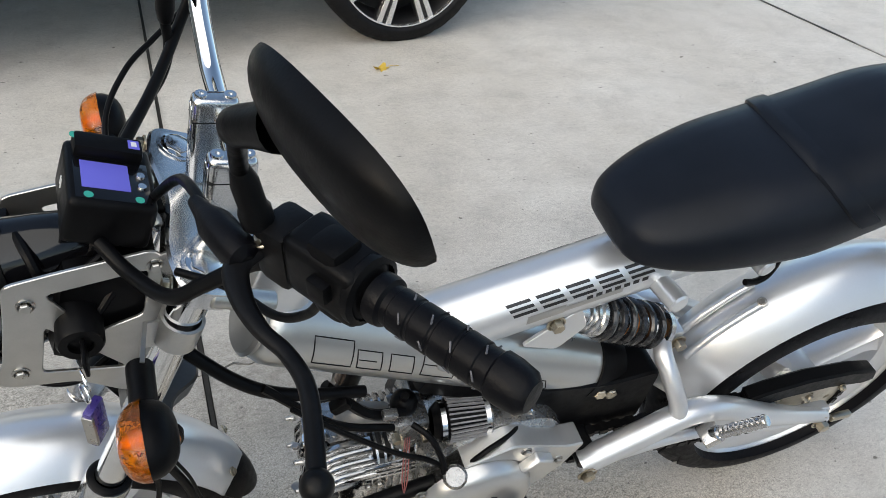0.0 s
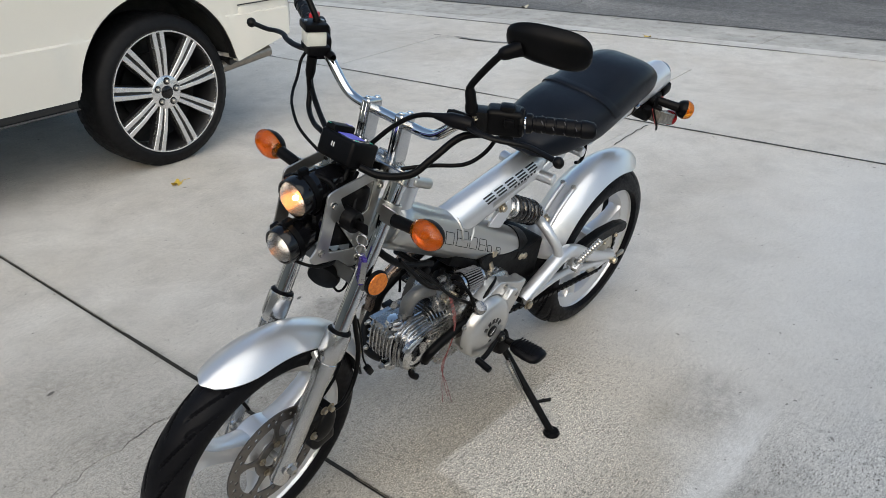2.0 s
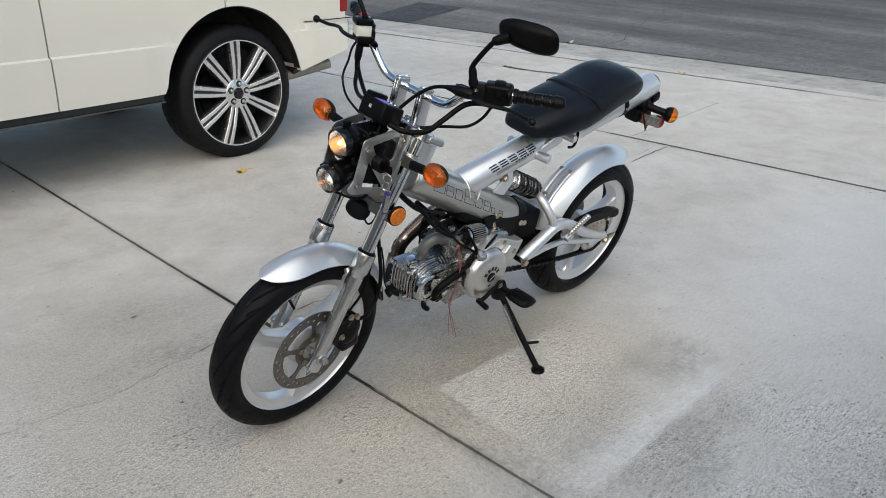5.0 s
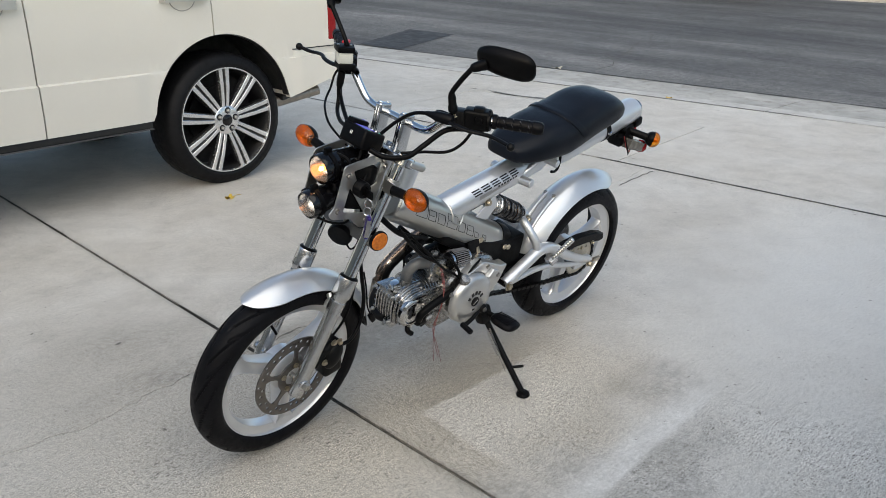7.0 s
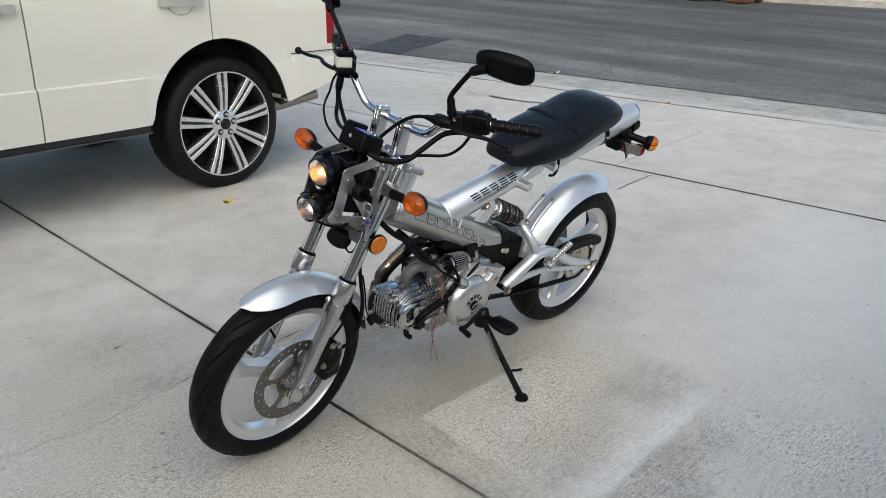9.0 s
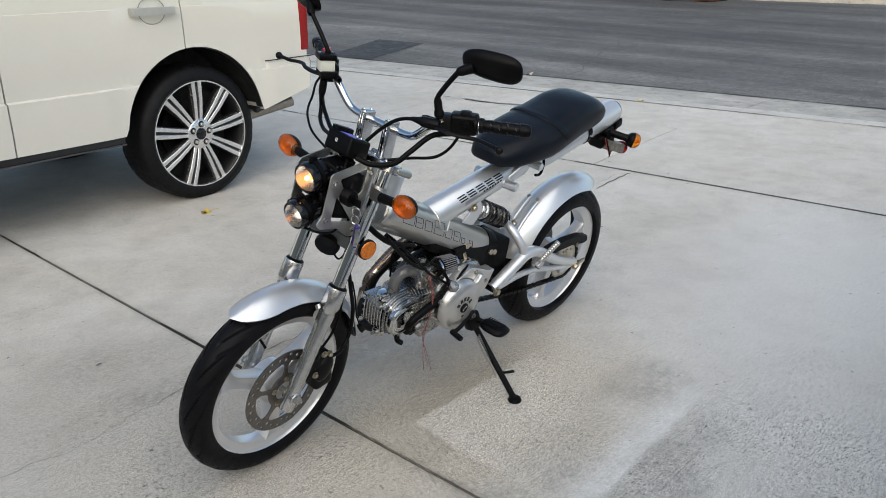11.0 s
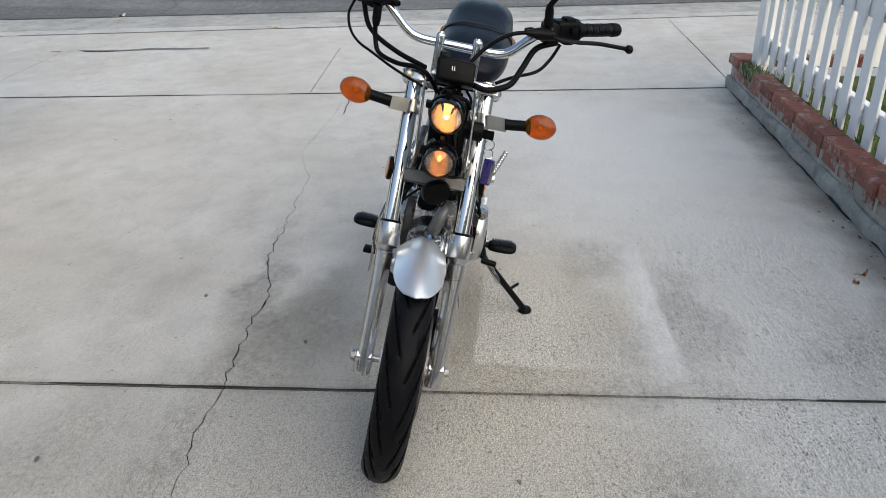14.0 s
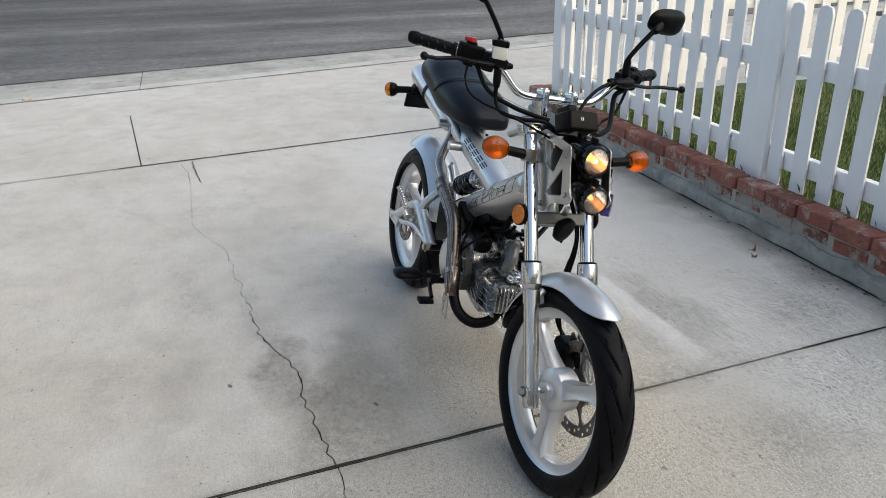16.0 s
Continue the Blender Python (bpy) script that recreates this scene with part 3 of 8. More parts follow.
def lathe(profile, m=None, n=28, bm=None):
    """Turn a profile of (radius, height) round local z; closed at radius 0 or left open."""
    bm = bm or bmesh.new()
    m = m or Matrix()
    rings = []
    for r, z in profile:
        if r < 1e-6:
            rings.append([bm.verts.new(m @ Vector((0, 0, z)))])
        else:
            rings.append([bm.verts.new(m @ Vector((r * math.cos(2 * math.pi * k / n), r * math.sin(2 * math.pi * k / n), z))) for k in range(n)])
    for a, b in zip(rings, rings[1:]):
        for k in range(n):
            q = [a[k % len(a)], a[(k + 1) % len(a)], b[(k + 1) % len(b)], b[k % len(b)]]
            q = [v for i, v in enumerate(q) if v not in q[:i]]
            if len(q) > 2:
                bm.faces.new(q)
    return bm


def aim(p, d, spin=0):
    """A frame at p whose z runs along d."""
    return Matrix.Translation(p) @ Vector(d).to_track_quat("Z", "Y").to_matrix().to_4x4() @ pose(0, 0, 0, 0, 0, spin)


def rod(a, b, r, bm=None, n=16, bevel=0.0):
    a, b = Vector(a), Vector(b)
    h = (b - a).length
    c = bevel
    prof = [(0, 0), (r - c, 0), (r, c), (r, h - c), (r - c, h), (0, h)] if c else [(0, 0), (r, 0), (r, h), (0, h)]
    return lathe(prof, aim(a, b - a), n, bm)


def block(size, m=None, bevel=0.0, bm=None, seg=2):
    tmp = bmesh.new()
    bmesh.ops.create_cube(tmp, size=1, matrix=(m or Matrix()) @ Matrix.Diagonal((*size, 1)))
    if bevel:
        bmesh.ops.bevel(tmp, geom=tmp.edges[:], offset=bevel, segments=seg, affect="EDGES", profile=0.6)
    if bm is None:
        return tmp
    return join(bm, tmp)


def join(bm, other):
    me = bpy.data.meshes.new("scratch")
    other.to_mesh(me)
    other.free()
    bm.from_mesh(me)
    bpy.data.meshes.remove(me)
    return bm


def plate(outer, holes, t, m=None, bevel=0.0):
    """A flat plate in local xy, thickness t along z, with holes through it."""
    bm = bmesh.new()
    edges = []
    for loop in (outer, *holes):
        vs = [bm.verts.new((x, y, 0)) for x, y in loop]
        edges += [bm.edges.new((vs[i], vs[(i + 1) % len(vs)])) for i in range(len(vs))]
    bmesh.ops.triangle_fill(bm, edges=edges, use_beauty=True)
    geo = bmesh.ops.extrude_face_region(bm, geom=bm.faces[:])
    bmesh.ops.translate(bm, vec=(0, 0, t), verts=[v for v in geo["geom"] if isinstance(v, bmesh.types.BMVert)])
    bmesh.ops.translate(bm, vec=(0, 0, -t / 2), verts=bm.verts)
    if bevel:
        bmesh.ops.recalc_face_normals(bm, faces=bm.faces)
        sharp = [e for e in bm.edges if len(e.link_faces) == 2 and e.calc_face_angle(0) > 0.9]
        bmesh.ops.bevel(bm, geom=sharp, offset=bevel, segments=1, affect="EDGES")
    if m is not None:
        bmesh.ops.transform(bm, matrix=m, verts=bm.verts)
    return bm


def rounded(pts, r=0.006, n=4):
    """Round the corners of a closed outline."""
    out = []
    for i, p in enumerate(pts):
        p, a, b = Vector(p), Vector(pts[i - 1]), Vector(pts[(i + 1) % len(pts)])
        da, db = (a - p), (b - p)
        k = min(r, da.length * 0.45, db.length * 0.45)
        q0, q1 = p + da.normalized() * k, p + db.normalized() * k
        for j in range(n + 1):
            t = j / n
            v = q0 * (1 - t) ** 2 + p * 2 * t * (1 - t) + q1 * t * t
            out.append((v.x, v.y))
    return out


def hexbolt(p, d, r=0.007, h=0.006, washer=True):
    m = aim(p, d)
    bm = lathe([(0, 0), (r * 1.45, 0), (r * 1.45, 0.0015), (r * 1.2, 0.002)] if washer else [(0, 0), (r, 0)], m, 16)
    lathe([(r, 0.001), (r, h * 0.85), (r * 0.85, h), (0, h)], m, 6, bm)
    return bm


def ellipsoid(c, rx, ry, rz, m=None, n=20):
    bm = bmesh.new()
    bmesh.ops.create_uvsphere(bm, u_segments=n, v_segments=max(8, n // 2), radius=1, matrix=Matrix.Translation(c) @ (m or Matrix()) @ Matrix.Diagonal((rx, ry, rz, 1)))
    return bm


# ---- setting ----
def joint_front(y):
    return 0.405 - 0.042 * y


def joint_back(y):
    return -3.03 - 0.095 * y


def gutter_line(y):
    return -5.60 - 0.170 * (y + 1.07)


def road_line(y):
    return -6.68 - 0.157 * (y + 0.48)


rng = random.Random(7)


def jagged(pts, amp=0.006, step=0.05, seed=3):
    r = random.Random(seed)
    out = []
    for a, b in zip(pts, pts[1:]):
        a, b = Vector(a), Vector(b)
        k = max(1, int((b - a).length / step))
        for i in range(k):
            t = i / k
            p = a.lerp(b, t)
            out.append((p.x + r.uniform(-amp, amp), p.y + r.uniform(-amp, amp) * 1.6))
    out.append(tuple(pts[-1]))
    return out


def shifted(pts, dy):
    return [(x, y + dy) for x, y in pts]


def opened(pts, half):
    """The line moved sideways by a gap that narrows along the way."""
    return [(x, y + half * (1.0 if x > 0.0 else max(0.45, 1.0 + 0.45 * x) if x > -1.6 else 0.45 + 0.25 * math.sin(x * 9))) for x, y in pts]


def slab(name, outline, parent, material, t=0.10, top=0.0, bevel=0.004):
    area = sum(a[0] * b[1] - b[0] * a[1] for a, b in zip(outline, outline[1:] + outline[:1]))
    return part(name, plate(outline if area > 0 else outline[::-1], [], t, pose(0, 0, top - t / 2), bevel), material, parent, smooth=None)


ground_bm = bmesh.new()
bmesh.ops.create_grid(ground_bm, x_segments=2, y_segments=2, size=600, matrix=pose(0, 0, -0.115))
tagged(part("ground", ground_bm, EARTH, smooth=None), "bare brown earth reaching to the horizon", "ground", kind="structure")

driveway = empty("driveway", Matrix(), "pale grey broom-finished concrete driveway with joints and a long crack", "driveway", kind="structure")
fill_bm = bmesh.new()
bmesh.ops.create_grid(fill_bm, x_segments=1, y_segments=1, size=1, matrix=Matrix.Translation((0.5, -2.0, -0.009)) @ Matrix.Diagonal((8.2, 12.0, 1, 1)))
part("joint_filler", fill_bm, DARKJOINT, driveway, "dark soil in the slab joints", smooth=None)
CRACK_BACK = jagged([(joint_front(-0.592) - 0.004, -0.592), (0.105, -0.622), (-0.184, -0.630), (-0.367, -0.716), (-0.745, -0.740), (-1.187, -0.781), (-1.30, -0.785), (-1.67, -0.926), (-2.40, -0.915), (-2.55, -0.920), (-2.80, -0.957), (joint_back(-0.96) + 0.0065, -0.96)], 0.0065, 0.032)
CRACK_FRONT = jagged([(joint_front(-0.592) + 0.006, -0.592), (0.52, -0.596), (0.66, -0.585), (0.86, -0.552), (1.06, -0.520), (1.30, -0.535), (2.4, -0.50), (6.6, -0.45)], 0.007, 0.030, 5)
WALLY, FARY = 1.672, -8.5
g = 0.0026
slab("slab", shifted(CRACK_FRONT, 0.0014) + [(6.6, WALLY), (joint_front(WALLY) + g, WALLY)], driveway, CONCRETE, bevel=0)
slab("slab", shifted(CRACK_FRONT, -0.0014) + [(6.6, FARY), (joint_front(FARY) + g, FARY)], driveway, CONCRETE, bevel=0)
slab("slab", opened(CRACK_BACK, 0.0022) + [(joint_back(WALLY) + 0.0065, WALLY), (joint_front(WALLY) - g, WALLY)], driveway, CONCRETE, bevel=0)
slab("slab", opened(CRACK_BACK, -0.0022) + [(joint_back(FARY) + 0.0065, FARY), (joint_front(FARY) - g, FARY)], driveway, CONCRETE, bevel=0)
LONG = [(joint_back(-1.21), -1.21), (-4.46, -1.34)]
slab("slab", [(LONG[0][0] - 0.0065, -1.21 + 0.004), (LONG[1][0], -1.34 + 0.004), (-5.02, WALLY + 0.05), (joint_back(WALLY) - 0.0065, WALLY + 0.05)], driveway, CONCRETE, bevel=0)
NEXT = [(joint_back(-3.625), -3.625), (-4.207, -3.79)]
slab("slab", [(LONG[0][0] - 0.0065, -1.21 - 0.004), (LONG[1][0], -1.34 - 0.004), (NEXT[1][0], NEXT[1][1] + 0.004), (NEXT[0][0] - 0.0065, NEXT[0][1] + 0.004)], driveway, CONCRETE, bevel=0)
slab("slab", [(NEXT[0][0] - 0.0065, NEXT[0][1] - 0.004), (NEXT[1][0], NEXT[1][1] - 0.004), (-3.72, FARY), (joint_back(FARY) - 0.0065, FARY)], driveway, CONCRETE, bevel=0)
slab("slab", [(-4.462, -1.34), (-5.022, WALLY + 0.05), (gutter_line(WALLY + 0.05) + 0.020, WALLY + 0.05), (gutter_line(-1.34) + 0.020, -1.34), (gutter_line(FARY) + 0.020, FARY), (-3.726, FARY)], driveway, CONCRETE, bevel=0)
sidewalk = empty("sidewalk", Matrix(), "pale concrete sidewalk along the street", "sidewalk", kind="structure")
slab("slab", [(joint_back(WALLY) - 0.012, WALLY + 0.06), (-5.02, WALLY + 0.06), (-6.1, 9.0), (-4.0, 9.0)], sidewalk, CONCRETE, bevel=0)
slab("slab", [(-5.03, WALLY + 0.06), (gutter_line(2.75), 2.75), (gutter_line(9) + g, 9.0), (-6.11, 9.0)], sidewalk, CONCRETE, bevel=0)
slab("slab", [(-5.03, WALLY + 0.055), (gutter_line(2.75) + 0.006, 2.745), (gutter_line(WALLY + 0.055) + g, WALLY + 0.055)], sidewalk, CONCRETE, bevel=0)

LIP = mat("gutter_lip", (0.50, 0.49, 0.465), 0.85, 0.0, 0.16, 3, 160, 0.3, dirt=0.4)
gutter = empty("gutter", Matrix(), "worn grey concrete gutter at the edge of the street", "gutter", kind="structure")
for y0, y1 in ((-26.0, -14.0), (-14.0, -7.5), (-7.5, -1.30), (-1.30, 4.9), (4.9, 11.0), (11.0, 26.0)):
    slab("gutter_slab", [(gutter_line(y0 + 0.004) - 0.236, y0 + 0.004), (gutter_line(y1 - 0.004) - 0.236, y1 - 0.004), (road_line(y1 - 0.004), y1 - 0.004), (road_line(y0 + 0.004), y0 + 0.004)], gutter, GUTTER, top=-0.003, bevel=0)

    slab("gutter_lip", [(gutter_line(y0 + 0.004), y0 + 0.004), (gutter_line(y1 - 0.004), y1 - 0.004), (gutter_line(y1 - 0.004) - 0.232, y1 - 0.004), (gutter_line(y0 + 0.004) - 0.232, y0 + 0.004)], gutter, LIP, top=0.002, bevel=0)
RISE = 0.045


road_bm = bmesh.new()
ys = [-60 + 4 * i for i in range(31)]
ts = [0, 0.05, 0.2, 0.5, 1.0]
rows_ = []
for y in ys:
    row = []
    for t in ts:
        x = (road_line(y) - 0.003) * (1 - t) + (-17.2 - 0.157 * y) * t
        row.append(road_bm.verts.new((x, y, RISE * (road_line(y) - x) - 0.010)))
    rows_.append(row)
for a, b in zip(rows_, rows_[1:]):
    for j in range(len(ts) - 1):
        road_bm.faces.new((a[j], a[j + 1], b[j + 1], b[j]))
tagged(part("road", road_bm, ASPHALT, smooth=None), "worn grey asphalt street with tyre-polished lanes", "road", kind="structure")


def on_road(x, y, dz=0.0):
    return (x, y, RISE * (road_line(y) - x) - 0.010 + dz)


patch_bm = bmesh.new()
patch_bm.faces.new([patch_bm.verts.new(on_road(x, y, 0.006)) for x, y in ((-5.68, -7.55), (-7.23, -8.13), (-7.32, -7.17), (-5.77, -6.74))])
tagged(part("asphalt_patch", patch_bm, PATCH, smooth=None), "darker rectangle of newer asphalt in the street", "road patch", kind="structure")
# tarry seam where the asphalt meets the gutter
seam_bm = bmesh.new()
r_ = random.Random(31)
seam = []
for k in range(161):
    y = -14 + 0.15 * k
    w = r_.uniform(0.010, 0.030)
    seam.append((seam_bm.verts.new((road_line(y) + w + r_.uniform(-0.006, 0.006), y, 0.0035)), seam_bm.verts.new((road_line(y) - w, y, 0.0035))))
for (a, b), (c, d) in zip(seam, seam[1:]):
    seam_bm.faces.new((a, b, d, c))
tagged(part("road_seam", seam_bm, DARKJOINT, smooth=None), "ragged dark seam between the asphalt and the gutter", "road seam", kind="structure")
# wandering crack across the street
crack_bm = bmesh.new()
line = jagged([(-6.45, -3.80), (-7.6, -4.2), (-8.6, -4.5), (-9.65, -5.0), (-12.5, -5.9)], 0.07, 0.25, 9)
left = [crack_bm.verts.new(on_road(x, y - 0.006, 0.005)) for x, y in line]
right = [crack_bm.verts.new(on_road(x, y + 0.006, 0.005)) for x, y in line]
for i in range(len(line) - 1):
    crack_bm.faces.new((left[i], left[i + 1], right[i + 1], right[i]))
tagged(part("road_crack", crack_bm, ROADCRACK, smooth=None), "wandering dark crack across the asphalt", "crack", kind="structure")

# hairline side cracks in the slabs
def hairline(pts, half, seed):
    bm = bmesh.new()
    row = [(bm.verts.new((x - half * 0.5, y - half, 0.003)), bm.verts.new((x + half * 0.5, y + half, 0.003))) for x, y in jagged(pts, 0.006, 0.04, seed)]
    for (a, b), (c, d) in zip(row, row[1:]):
        bm.faces.new((a, b, d, c))
    part("side_crack", bm, DARKJOINT, driveway, smooth=None)


def crumbled(pts, most, seed):
    """Broken, soil-filled edge of the crack, now wide, now gone."""
    r = random.Random(seed)
    bm = bmesh.new()
    row = []
    for x, y in pts:
        w = most * r.random() ** 2
        row.append((bm.verts.new((x, y - w, 0.0035)), bm.verts.new((x, y + w * r.uniform(0.3, 1.3), 0.0035))))
    for (a, b), (c, d) in zip(row, row[1:]):
        bm.faces.new((a, c, d, b))
    part("crack_edge", bm, DARKJOINT, driveway, smooth=None)


crumbled([p for p in CRACK_BACK if -0.75 < p[0] < 0.42], 0.0036, 12)
crumbled([p for p in CRACK_FRONT if p[0] < 0.75], 0.0022, 13)
hairline([(-2.41, -0.858), (-2.555, -0.874), (-2.709, -0.889), (-2.887, -0.890)], 0.0036, 43)


def damp_line(pts, most, seed, name, parent):
    """A wandering dark damp mark, in places wide, in places broken."""
    r = random.Random(seed)
    bm = bmesh.new()
    row, wide = [], 0.4
    for a, b in zip(pts, pts[1:]):
        a, b = Vector(a), Vector(b)
        k = max(2, int((b - a).length / 0.035))
        for i in range(k):
            p = a.lerp(b, i / k)
            wide = min(1.0, max(0.02, wide + r.uniform(-0.30, 0.30)))
            mid = r.uniform(-0.2, 0.2) * most
            row.append((bm.verts.new((p.x - most * wide + mid, p.y, p.z)), bm.verts.new((p.x + most * wide * 0.7 + mid, p.y, p.z))))
    for (a, b), (c, d) in zip(row, row[1:]):
        bm.faces.new((a, b, d, c))
    part(name, bm, DAMP, parent, smooth=None)


DAMP = mat("damp_concrete", (0.17, 0.165, 0.155), 0.7, 0.0, 0.35, 12, 200, 0.3)
damp_line([(-4.24, -3.90, 0.003), (-4.30, -3.66, 0.003), (-4.28, -3.43, 0.003), (-4.31, -3.26, 0.003), (-4.38, -3.05, 0.003), (-4.42, -2.48, 0.003)], 0.045, 47, "damp_mark", driveway)
hairline([(-4.25, -3.60), (-4.29, -3.30)], 0.022, 51)


# dirt-filled lips of the slab joints
def joint_line(name, f, y0, y1, half, parent, seed, keep=1.0):
    bm = bmesh.new()
    r = random.Random(seed)
    n = int((y1 - y0) / 0.03)
    row = []
    for k in range(n + 1):
        y = y0 + (y1 - y0) * k / n
        on = noise.noise(Vector((y * 0.9, seed, 0))) < keep * 2 - 1
        w = half * (1 + 0.7 * noise.noise(Vector((y * 6, seed, 1)))) * (1.0 if on else 0.12) + r.uniform(0, 0.0012)
        c = f(y) + 0.0018 * noise.noise(Vector((y * 9, seed, 2)))
        row.append((bm.verts.new((c - w, y, 0.003)), bm.verts.new((c + w, y, 0.003))))
    for (a, b), (c, d) in zip(row, row[1:]):
        bm.faces.new((a, b, d, c))
    part(name, bm, DARKJOINT, parent, smooth=None)


joint_line("joint_dirt", joint_back, -7.0, WALLY, 0.0072, driveway, 3, 0.62)
joint_line("joint_dirt", joint_front, -6.0, WALLY, 0.0036, driveway, 5, 0.5)
joint_line("joint_dirt", gutter_line, -8.0, 4.0, 0.007, gutter, 8, 0.62)

# far side of the street
far = empty("far_kerb", Matrix(), "pale concrete kerb on the far side of the street", "kerb", kind="structure")
zf = RISE * (17.2 - 6.68)


def far_point(y, off, z):
    return (-17.2 - 0.157 * y - off, y, zf + z)


for name, o0, o1, z0, z1, m_ in (("kerb_face", 0.0, 0.55, -0.04, 0.10, GUTTER), ("kerb_walk", 0.55, 2.4, 0.08, 0.13, CONCRETE), ("verge", 2.4, 30.0, 0.10, 0.16, EARTH)):
    b_ = bmesh.new()
    for y0, y1 in ((-60, -20), (-20, 0), (0, 60)):
        lo = [b_.verts.new(far_point(y, o, z0 - 0.3)) for y, o in ((y0, o0), (y1, o0), (y1, o1), (y0, o1))]
        hi = [b_.verts.new(far_point(y, o, z1)) for y, o in ((y0, o0), (y1, o0), (y1, o1), (y0, o1))]
        b_.faces.new(hi)
        for k in range(4):
            b_.faces.new((lo[k], lo[(k + 1) % 4], hi[(k + 1) % 4], hi[k]))
    part(name, b_, m_, far, smooth=None)

# ---- brick wall and picket fence ----
wall = empty("garden_wall", Matrix(), "low old red brick garden wall on a rough concrete footing", "wall", kind="structure")
X0, X1 = -3.25, 3.4
foot_bm = bmesh.new()
n_ = 70
prof = [(0.0, -0.05), (0.0, 0.055), (0.012, 0.078), (0.24, 0.085), (0.24, -0.05)]
frames_ = []
for i in range(n_ + 1):
    x = X0 + (X1 - X0) * i / n_
    frames_.append([foot_bm.verts.new((x, WALLY + 0.002 + a + (rng.uniform(-0.012, 0.014) if k < 3 else 0), b + (rng.uniform(-0.014, 0.014) if k in (1, 2) else 0))) for k, (a, b) in enumerate(prof)])
for a, b in zip(frames_, frames_[1:]):
    for k in range(4):
        foot_bm.faces.new((a[k], a[k + 1], b[k + 1], b[k]))
foot_bm.faces.new(frames_[0])
foot_bm.faces.new(frames_[-1])
part("footing", foot_bm, MORTAR, wall, "rough grey concrete footing", smooth=30)
part("mortar_bed", block((X1 - X0 - 0.01, 0.095, 0.135), pose((X0 + X1) / 2, WALLY + 0.070, 0.135), 0.004), MORTAR, wall)


def brick_mesh(l, d, h, seed, clay):
    r = random.Random(seed)
    bm = block((l, d, h), None, 0.006, seg=1)
    for v in bm.verts:
        v.co += Vector((r.uniform(-1, 1), r.uniform(-1, 1), r.uniform(-1, 1))) * 0.0022
    finish(bm)
    me = bpy.data.meshes.new("brick")
    bm.to_mesh(me)
    bm.free()
    me.materials.append(clay)
    return me


CAPS = [brick_mesh(0.196, 0.112, 0.066, s, BRICK) for s in range(5)]
FACES = [brick_mesh(0.188, 0.095, 0.058, 20 + s, SMEARED) for s in range(4)]
x = X0 + 0.1
i = 0
while x < X1:
    if not (-3.02 < x < -2.62):
        ob = new("brick", CAPS[i % 5])
        ob.parent = wall
        ob.matrix_world = pose(x, WALLY + 0.050 + rng.uniform(-0.004, 0.004), 0.196 + rng.uniform(-0.003, 0.003), rng.uniform(-1, 1), rng.uniform(-1, 1), rng.uniform(-1.2, 1.2))
    x += 0.207
    i += 1
x = X0 + 0.19
while x < X1:
    ob = new("brick", FACES[i % 4])
    ob.parent = wall
    ob.matrix_world = pose(x, WALLY + 0.066 + rng.uniform(-0.003, 0.003), 0.121 + rng.uniform(-0.003, 0.003), 0, rng.uniform(-1, 1), rng.uniform(-0.8, 0.8))
    x += 0.215
    i += 1
for k in range(6):
    ob = new("brick", CAPS[k % 5])
    ob.parent = wall
    ob.matrix_world = pose(X0 + 0.055, WALLY + 0.21 + 0.207 * k, 0.190, 0, 0, 90 + rng.uniform(-1, 1))

# dark gap between the footing and the driveway
gap_bm = bmesh.new()
r_ = random.Random(23)
line = []
for k in range(260):
    x = X0 + (X1 - X0) * k / 259
    w = max(0.0012, 0.0035 + 0.005 * noise.noise(Vector((x * 3.1, 0, 0))) + r_.uniform(-0.002, 0.003))
    y = WALLY - 0.004 + 0.012 * noise.noise(Vector((x * 2.3, 5, 0))) + r_.uniform(-0.003, 0.003)
    line.append((gap_bm.verts.new((x, y - w, 0.0035)), gap_bm.verts.new((x, y + w + 0.006, 0.0035))))
for (a, b), (c, d) in zip(line, line[1:]):
    gap_bm.faces.new((a, b, d, c))
tagged(part("wall_gap", gap_bm, DARKJOINT, smooth=None), "ragged dark gap along the wall footing", "gap", kind="structure")

lawn_bm = bmesh.new()
bmesh.ops.create_grid(lawn_bm, x_segments=24, y_segments=24, size=1, matrix=Matrix.Translation((0.5, 5.9, 0.10)) @ Matrix.Diagonal((3.65, 4.02, 1, 1)))
for v in lawn_bm.verts:
    v.co.z += 0.02 * noise.noise(v.co * 1.3)
tagged(part("lawn", lawn_bm, LAWN), "green lawn soil behind the picket fence", "lawn", kind="structure")


def grass(name, boxes, label, h0, h1):
    bm = bmesh.new()
    r = random.Random(11)
    vs, fs = [], []
    for (xa, xb, ya, yb, z, count) in boxes:
        for _ in range(count):
            x, y = r.uniform(xa, xb), r.uniform(ya, yb)
            h, w, a = r.uniform(h0, h1), r.uniform(0.002, 0.0045), r.uniform(0, 6.283)
            lx, ly = r.uniform(-0.5, 0.5) * h, r.uniform(-0.5, 0.5) * h
            dx, dy = w * math.cos(a), w * math.sin(a)
            k = len(vs)
            vs += [(x - dx, y - dy, z - 0.01), (x + dx, y + dy, z - 0.01), (x + lx * 0.4 + dx * 0.7, y + ly * 0.4 + dy * 0.7, z + h * 0.6), (x + lx, y + ly, z + h)]
            fs += [(k, k + 1, k + 2), (k, k + 2, k + 3)]
    me = bpy.data.meshes.new(name)
    me.from_pydata(vs, [], fs)
    me.materials.append(BLADES)
    return tagged(new(name, me), label, "grass", kind="stuff")


